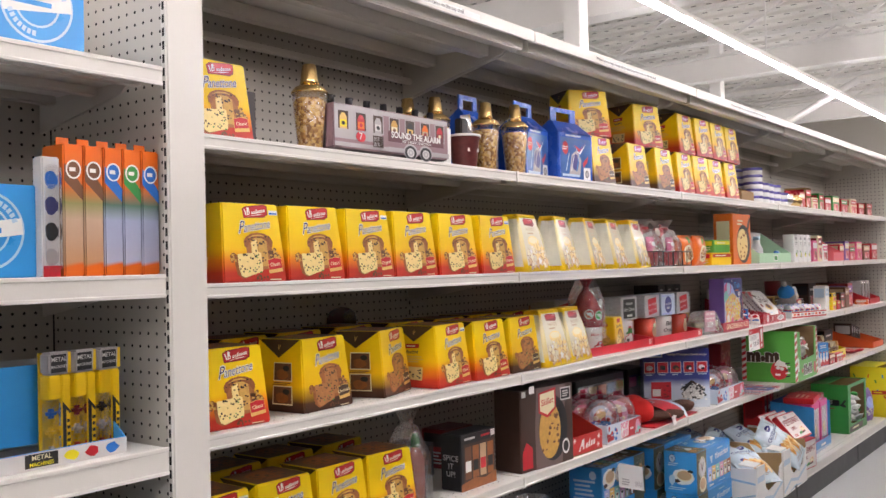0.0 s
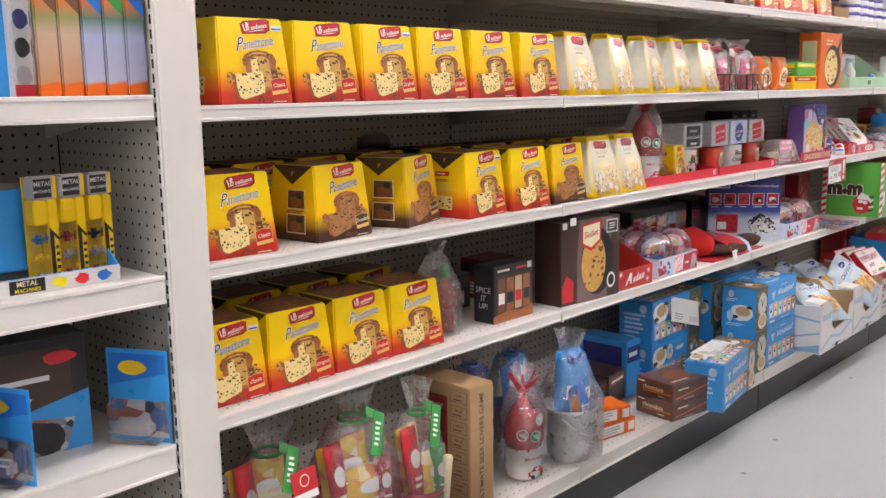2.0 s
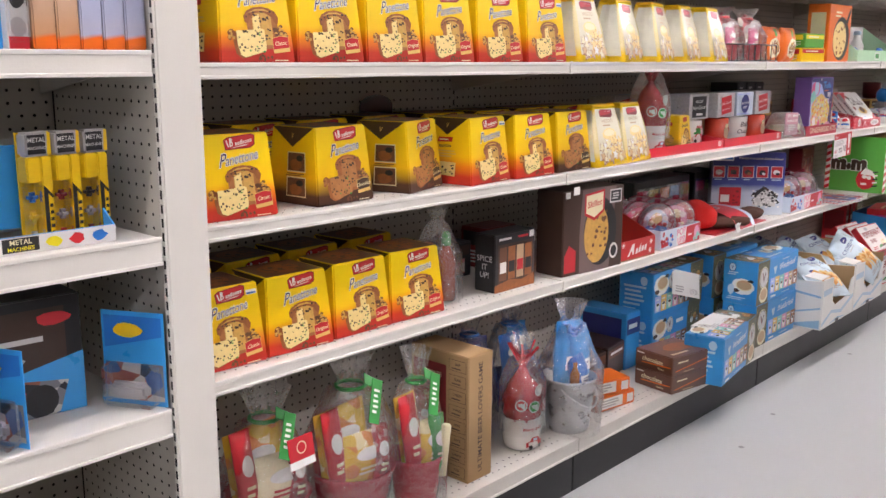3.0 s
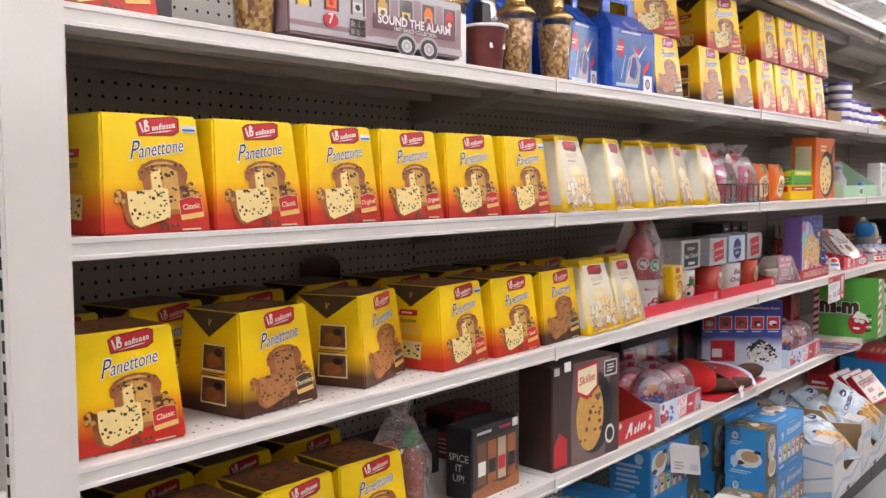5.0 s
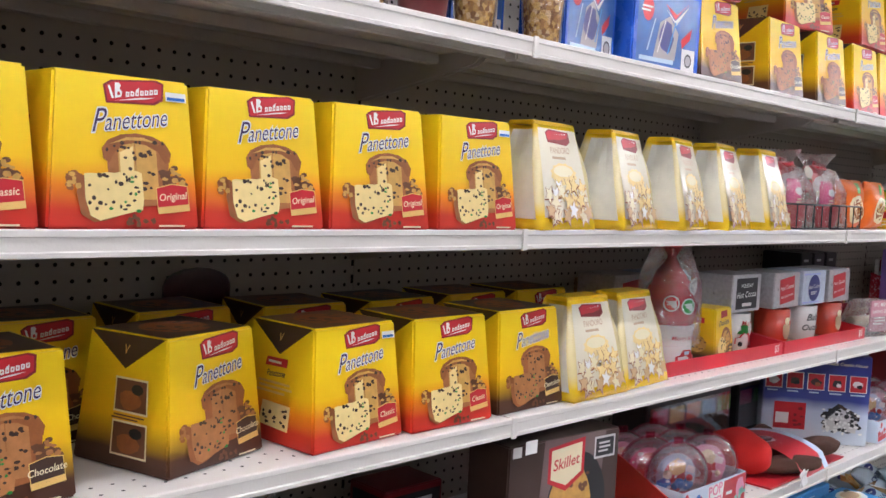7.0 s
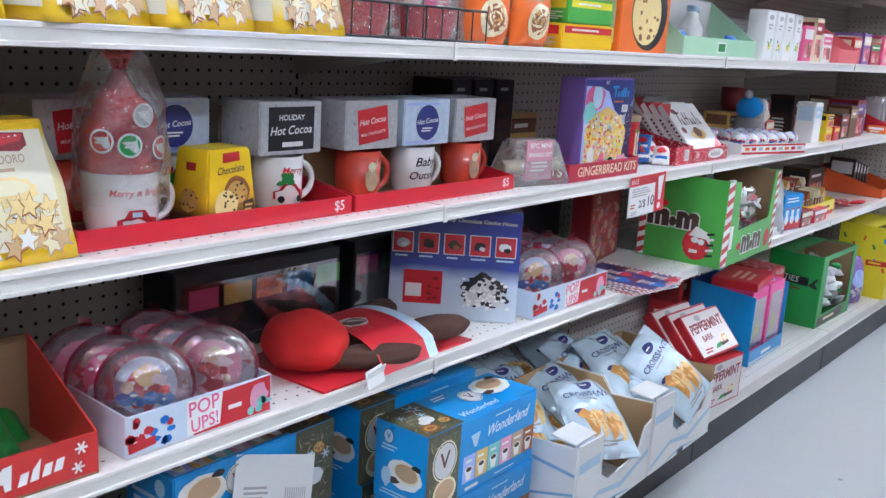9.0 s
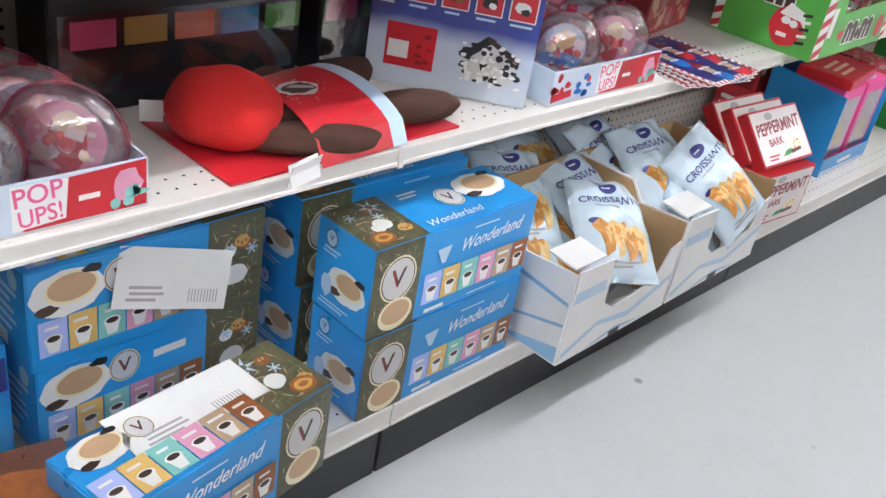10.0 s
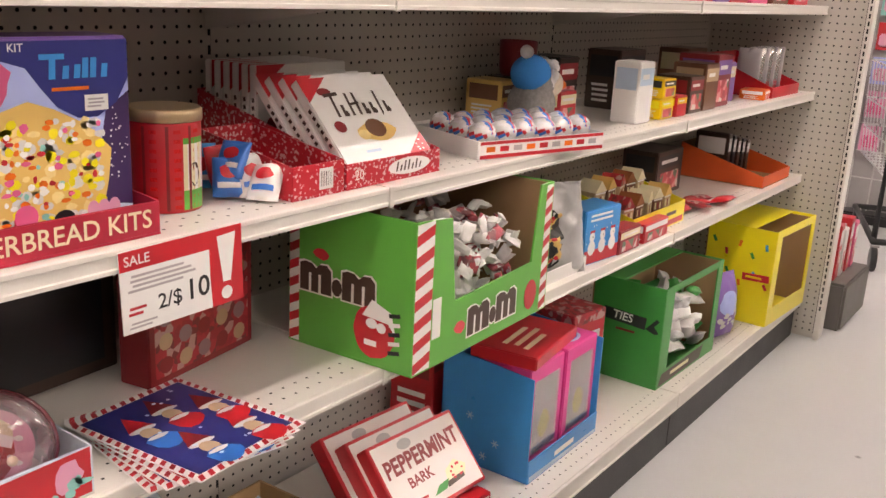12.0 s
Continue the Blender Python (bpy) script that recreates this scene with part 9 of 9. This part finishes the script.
a.word("10", 0.018, -0.066, 0.038, BLACK)
a.bars(-0.082, -0.049, 0.024, -0.025, 4, GREY)
a.bars(-0.082, -0.078, -0.055, -0.064, 2, RED)
a.bars(-0.082, -0.094, -0.04, -0.084, 2, GREY)
a.poly([(0.05, -0.006), (0.08, -0.004), (0.07, -0.068), (0.058, -0.068)], WHITE)
a.oval(0.063, -0.083, 0.009, 0.009, WHITE, 12)
a.put("card_print", t)
t = thing("price_tag", "small white shelf price tag", "price tag", m=at(0.0062, 1.262, Z["C"] - 0.04))
part("tag", box(-0.0005, 0.0005, -0.014, 0.014, -0.022, 0.0), PAPER, t)

# ---- the neighbouring section with toys ----
LEFT = ((1.634, 0.034), (1.241, 0.042), (0.916, 0.05), (0.592, 0.053))
for z, lip in LEFT:
    shelf_unit(-SEC, -0.018, z, 0.0, lip, "toy_shelf", False)
s = shelf_unit(-SEC, -0.018, 0.171, 0.07, 0.05, "base_shelf", False)
part("kick_plate", box(0.044, 0.052, -SEC, -0.02, -0.171, -0.052, 0.002), KICK, s)


def toy_carton(x, y, z, w, d, h, turn=0.0):
    t = carton("toy_carton", "sky blue toy car carton with round white seal", "toy box", w, d, h, SKY, at(x, y, z + E0, turn), "toy cartons")
    a = Art(front(d, w, h))
    c = (0.0, h * 0.5)
    r = h * 0.42
    a.oval(c[0], c[1], r, r, PALE, 32)
    a.oval(c[0], c[1], r * 0.93, r * 0.93, SKY, 32)
    a.oval(c[0], c[1], r * 0.62, r * 0.62, PALE, 28)
    a.oval(c[0], c[1], r * 0.56, r * 0.56, SKY, 28)
    a.rect(-r * 0.95, c[1] - r * 0.2, r * 0.95, c[1] + r * 0.22, WHITE, 0.12)
    a.bars(-r * 0.8, c[1] - r * 0.12, r * 0.8, c[1] + r * 0.14, 1, SKY)
    for q in range(14):
        ang = 0.35 + q * 0.18 if q < 7 else 3.5 + (q - 7) * 0.18
        a.rect(c[0] + r * 0.78 * math.cos(ang) - r * 0.05, c[1] + r * 0.78 * math.sin(ang) - r * 0.07, c[0] + r * 0.78 * math.cos(ang) + r * 0.05, c[1] + r * 0.78 * math.sin(ang) + r * 0.07, PALE, ang + 1.57, up=False)
    a.put("seal_print", t)


toy_carton(-0.12, -0.245, 1.634, 0.18, 0.16, 0.16)
toy_carton(-0.14, -0.33, 1.241, 0.18, 0.16, 0.16)
# long picture cartons of sports sets
SPORT = fade("sport_picture_card", [(0.0, (0.75, 0.14, 0.01)), (0.13, (0.75, 0.14, 0.01)), (0.16, (0.55, 0.3, 0.16)), (0.5, (0.6, 0.42, 0.3)), (0.62, (0.3, 0.3, 0.12)), (0.75, (0.75, 0.16, 0.02)), (1.0, (0.78, 0.15, 0.01))])
COURT = fade("court_picture_card", [(0.0, (0.75, 0.14, 0.01)), (0.13, (0.75, 0.14, 0.01)), (0.16, (0.45, 0.46, 0.6)), (0.5, (0.4, 0.44, 0.62)), (0.62, (0.1, 0.2, 0.14)), (0.75, (0.7, 0.15, 0.02)), (1.0, (0.78, 0.15, 0.01))])
for k in range(5):
    t = carton("sport_carton", "tall orange sports game carton with court picture", "game box", 0.038, 0.07, 0.235, SPORT if k < 2 else COURT, at(-0.07, -0.185 + 0.04 * k, 1.241 + E0), "sport cartons")
    a = Art(front(0.07, 0.038, 0.235))
    col = (BROWN, BROWN, BLUE, GREEN, BLUE)[k]
    a.poly([(-0.018, 0.17), (0.018, 0.135), (0.018, 0.16), (-0.005, 0.19), (-0.018, 0.2)], col)
    a.oval(0.0, 0.19, 0.015, 0.017, WHITE, 18)
    a.oval(0.0, 0.19, 0.012, 0.014, col, 16)
    a.bars(-0.008, 0.183, 0.008, 0.197, 1, WHITE)
    a.put("badge_print", t)
    part("hang_tab", box(-0.001, 0.001, -0.012, 0.012, 0.2355, 0.25), ORANGE, t)
t = carton("blister_strip", "clear blister strip of small model cars", "toy pack", 0.034, 0.03, 0.21, CARD, at(-0.055, -0.225, 1.241 + E0))
a = Art(front(0.03, 0.034, 0.21))
for q in range(4):
    a.oval(0, 0.035 + 0.045 * q, 0.012, 0.016, (GREY, BLACK, NAVY, BLUE)[q], 12, 0.2)
a.rect(-0.016, 0.0, 0.016, 0.02, RED)
a.put("cars_print", t)
part("blister", box(0.0155, 0.028, -0.015, 0.015, 0.01, 0.195, 0.004), CLEAR, t)
# die-cast display box
t = tray("diecast_tray", "blue and yellow card tray of toy car packs", "toy tray", 0.42, 0.2, 0.03, at(-0.13, -0.3, 0.916 + E0), SKY, CARD, 0.17)
a = Art(lambda u, v, k: Vector((0.1 + k, u, v)))
a.rect(-0.21, 0.002, 0.21, 0.029, CARD)
a.rect(0.015, 0.004, 0.075, 0.027, BLACK)
a.word("METAL", 0.045, 0.02, 0.012, CREAM)
a.word("MACHINES", 0.045, 0.009, 0.009, LEMON)
for q in range(3):
    a.oval(0.1 + 0.04 * q, 0.015, 0.013, 0.009, (LEMON, RED, BLUE)[q], 10, 0.4, q)
a.put("tray_print", t)
bm = bmesh.new()
v = [bm.verts.new(p) for p in ((0.02, -0.2, 0.03), (0.02, 0.1, 0.03), (0.02, 0.1, 0.17), (0.02, 0.0, 0.17), (0.02, -0.1, 0.13), (0.02, -0.2, 0.13))]
bm.faces.new(v)
ex = bmesh.ops.extrude_face_region(bm, geom=list(bm.faces))
bmesh.ops.translate(bm, vec=(0.003, 0, 0), verts=[q for q in ex["geom"] if isinstance(q, bmesh.types.BMVert)])
bmesh.ops.recalc_face_normals(bm, faces=bm.faces)
part("header_card", bm, SKY, t)
for k in range(3):
    p = thing("model_car_pack", "yellow and black model car pack with clear front", "toy pack", "model car packs", m=at(-0.075, -0.2 + 0.05 * k, 0.916 + 0.005, 10))
    part("back_card", box(-0.02, -0.017, -0.023, 0.023, 0, 0.187), YELLOW, p)
    part("header", box(-0.017, 0.012, -0.023, 0.023, 0.148, 0.188, 0.004), GREY, p)
    a = Art(lambda u, v, q: Vector((0.012 + q, u, v)))
    a.rect(-0.021, 0.152, 0.012, 0.184, BLACK)
    a.word("METAL", -0.004, 0.175, 0.011, CARD)
    a.word("MACHINES", -0.004, 0.162, 0.0075, CARD)
    a.poly([(0.014, 0.15), (0.022, 0.15), (0.022, 0.187), (0.016, 0.187)], YELLOW)
    a.put("header_print", p)
    part("side_panel", box(-0.017, 0.01, 0.003, 0.023, 0.0, 0.147, 0.002), YELLOW, p)
    part("yellow_band", box(-0.017, 0.009, -0.023, 0.0028, 0.105, 0.147, 0.002), YELLOW, p)
    a = Art(lambda u, v, q: Vector((0.01 + q, u, v)))
    a.poly([(0.004, 0.002), (0.012, 0.002), (0.012, 0.085), (-0.01 + 0.014, 0.1)], BLACK)
    a.poly([(0.004, 0.1), (0.004, 0.094), (0.02, 0.076), (0.0225, 0.08)], BLACK)
    a.bars(0.013, 0.012, 0.021, 0.07, 5, BLACK, k)
    a.put("panel_print", p)
    for q in range(3):
        part("toy_car", box(-0.012, 0.006, -0.02, 0.0, 0.005 + 0.033 * q, 0.022 + 0.033 * q, 0.006), ((GREY, YELLOW, BLUE), (RED, GREY, DARKRED), (DARKRED, GREY, BLACK))[k][q], p)
    part("blister", box(-0.016, 0.013, -0.0225, 0.0025, 0.002, 0.104, 0.005), CLEAR, p)
# big toy truck carton, blister cards
t = carton("toy_truck_box", "black and blue toy truck carton with open window", "toy box", 0.3, 0.2, 0.22, BLACK, at(-0.24, -0.26, 0.592 + E0, -4))
a = Art(front(0.2, 0.3, 0.22))
a.rect(-0.14, 0.08, 0.12, 0.2, DARKBROWN)
a.rect(-0.12, 0.14, 0.08, 0.15, CARD)
a.oval(-0.03, 0.11, 0.07, 0.03, GREY, 16, 0.3)
a.poly([(-0.15, 0.0), (0.15, 0.0), (0.15, 0.11), (0.05, 0.09), (-0.05, 0.06), (-0.15, 0.07)], SKY)
a.poly([(-0.1, 0.0), (0.1, 0.0), (0.12, 0.06), (-0.02, 0.08)], TOYS)
a.oval(-0.05, 0.03, 0.03, 0.03, BLACK, 14)
a.oval(0.07, 0.03, 0.03, 0.03, BLACK, 14)
a.oval(0.01, 0.05, 0.03, 0.02, RED, 12, 0.3)
a.oval(0.1, 0.18, 0.03, 0.012, RED, 12, 0.3)
a.put("front_print", t)
for x, y, r, h in ((-0.06, -0.045, -62, 0.18), (0.0 - 0.06, -0.3, -66, 0.17), (-0.05, -0.38, -60, 0.16)):
    t = thing("blister_card", "blue backed toy car blister card", "toy pack", "blister cards", m=at(x, y, 0.592 + E0, r))
    part("back_card", box(-0.001, 0.001, -0.075, 0.055, 0, h, 0.0004), SKY, t)
    a = Art(lambda u, v, k: Vector((0.001 + k, u, v)))
    a.poly([(-0.07, h * 0.6), (0.05, h * 0.75), (0.05, h * 0.95), (-0.07, h * 0.95)], BLUE)
    a.oval(-0.02, h * 0.8, 0.03, 0.014, YELLOW, 14, 0.2)
    a.rect(-0.07, 0.01, 0.05, h * 0.45, TOYS)
    a.put("card_print", t)
    part("model_car", box(0.006, 0.03, -0.05, 0.03, 0.02, 0.05, 0.008), GREY, t)
    part("blister", box(0.001, 0.038, -0.06, 0.045, 0.005, 0.085, 0.006), CLEAR, t)
t = carton("toy_carton", "blue toy set carton lying on the base shelf", "toy box", 0.3, 0.2, 0.2, TOYS, at(-0.12, -0.3, ZE, 5))
a = Art(front(0.2, 0.3, 0.2))
a.rect(-0.14, 0.12, 0.14, 0.19, SKY)
a.oval(0.0, 0.07, 0.06, 0.04, ORANGE, 14, 0.3)
a.put("front_print", t)
for k in range(3):
    t = thing("toy_figure_pack", "small dark toy figure pack", "toy pack", "toy figure packs", m=at(0.0, -0.1 + 0.035 * k, ZE, -20))
    part("base_card", box(-0.03, 0.03, -0.015, 0.015, 0, 0.2, 0.002), BLACK, t)
    part("figure", lathe([(0.008, 0.2), (0.012, 0.215), (0.006, 0.23)], 10), GREY, t)
# carton on top of the canopy
t = carton("stock_carton", "pale blue stock carton with white label on the canopy", "stock carton", 0.36, 0.24, 0.2, mat("pale_cyan_card", (0.28, 0.55, 0.72), 0.45, var=0.06), at(-0.24, 0.28, 1.92 + E0 + 0.001))
a = Art(side(0.24, 0.36, 0.2))
a.rect(-0.09, 0.03, 0.0, 0.13, WHITE)
a.rect(-0.085, 0.06, -0.005, 0.1, DARKBROWN)
a.put("side_label", t)

# ---- beyond the end of the run ----
t = thing("endcap_base", "dark grey steel base ledge of the next fixture", "base ledge", m=at(0, 0, 0))
part("ledge", box(-0.4, 0.19, END + 0.16, END + 0.56, 0.0, 0.19, 0.01), mat("taupe_steel", (0.12, 0.11, 0.1), 0.45, var=0.15), t)
for k in range(4):
    small_box(0.02, END + 0.22 + 0.085 * k, 0.19, 0.07, 0.22, 0.22 - 0.03 * (k % 2), (RED, WHITE, RED, PINK)[k], WHITE, 4, "red_gift_carton", "red and white carton on the base ledge")
t = thing("hanging_rack", "white wire display panel hung with pink packs", "display rack", m=at(-0.25, 8.4, 0.0))
bm = bmesh.new()
for k in range(12):
    tube_along(bm, [(-0.9, 0, 0.25 + 0.16 * k), (0.55, 0, 0.25 + 0.16 * k)], 0.004, 5)
for k in range(13):
    tube_along(bm, [(-0.9 + 0.12 * k, 0, 0.0), (-0.9 + 0.12 * k, 0, 2.1)], 0.005, 5)
part("wire_grid", bm, CARD, t)
part("back_board", box(-0.9, 0.55, 0.02, 0.04, 0.0, 2.1), mat("grey_board", (0.4, 0.38, 0.38), 0.6), t)
part("foot", box(-0.9, 0.55, -0.12, 0.12, 0.0, 0.06, 0.01), KICK, t)
rr = random.Random(9)
for i in range(10):
    for j in range(9):
        c = (PINK, ROSE, CARD, WHITE, LILAC, GREY, RED, ROSE, TEAL)[rr.randrange(9)]
        p = thing("hanging_pack", "small pink and white hanging accessory pack", "hanging pack", "hanging packs", m=at(-1.1 + 0.145 * i, 8.36 - 0.03 * rr.random(), 0.42 + 0.19 * j, -90))
        part("card", box(-0.001, 0.001, -0.055, 0.055, -0.0, 0.15), c, p)
        part("item", box(0.001, 0.024, -0.04, 0.04, 0.02, 0.09, 0.008), (ROSE, WHITE, GREY, PINK)[rr.randrange(4)], p)
# shopping cart at the far end
t = thing("shopping_cart", "grey wire shopping cart with black base and wheels", "shopping cart", m=at(0.12, 7.75, 0, 20))
bm = bmesh.new()
for z in (0.45, 0.6, 0.75, 0.95):
    q = 0.2 + 0.06 * (z - 0.45)
    tube_along(bm, [(q, -0.4, z), (q, 0.4, z), (-q, 0.4, z), (-q, -0.4, z)], 0.005, 5, closed=True)
for k in range(9):
    y = -0.4 + 0.1 * k
    tube_along(bm, [(0.2, y, 0.45), (0.23, y, 0.95)], 0.003, 5)
    tube_along(bm, [(-0.2, y, 0.45), (-0.23, y, 0.95)], 0.003, 5)
    tube_along(bm, [(-0.2, y, 0.45), (0.2, y, 0.45)], 0.003, 5)
part("wire_basket", bm, CHROME, t)
bm = bmesh.new()
tube_along(bm, [(0.22, -0.5, 0.16), (0.18, 0.42, 0.14), (-0.18, 0.42, 0.14), (-0.22, -0.5, 0.16)], 0.016, 8, closed=True)
tube_along(bm, [(0.21, -0.45, 0.16), (0.22, -0.5, 1.0), (-0.22, -0.5, 1.0), (-0.21, -0.45, 0.16)], 0.014, 8)
part("frame", bm, KICK, t, "black steel frame")
part("handle", tube_along(bmesh.new(), [(-0.24, -0.52, 1.0), (0.24, -0.52, 1.0)], 0.018, 10), RED, t)
for sx, sy in ((0.2, -0.45), (-0.2, -0.45), (0.17, 0.4), (-0.17, 0.4)):
    w = part("wheel", lathe([(0.03, -0.014), (0.06, -0.012), (0.062, 0.0), (0.06, 0.012), (0.03, 0.014)], 18), BLACK, t, m=Matrix.Translation((sx, sy, 0.062)) @ Matrix.Rotation(radians(90), 4, "Y"))
    part("fork", box(-0.07, -0.0605, -0.016, 0.016, -0.02, 0.02), GREY, w)
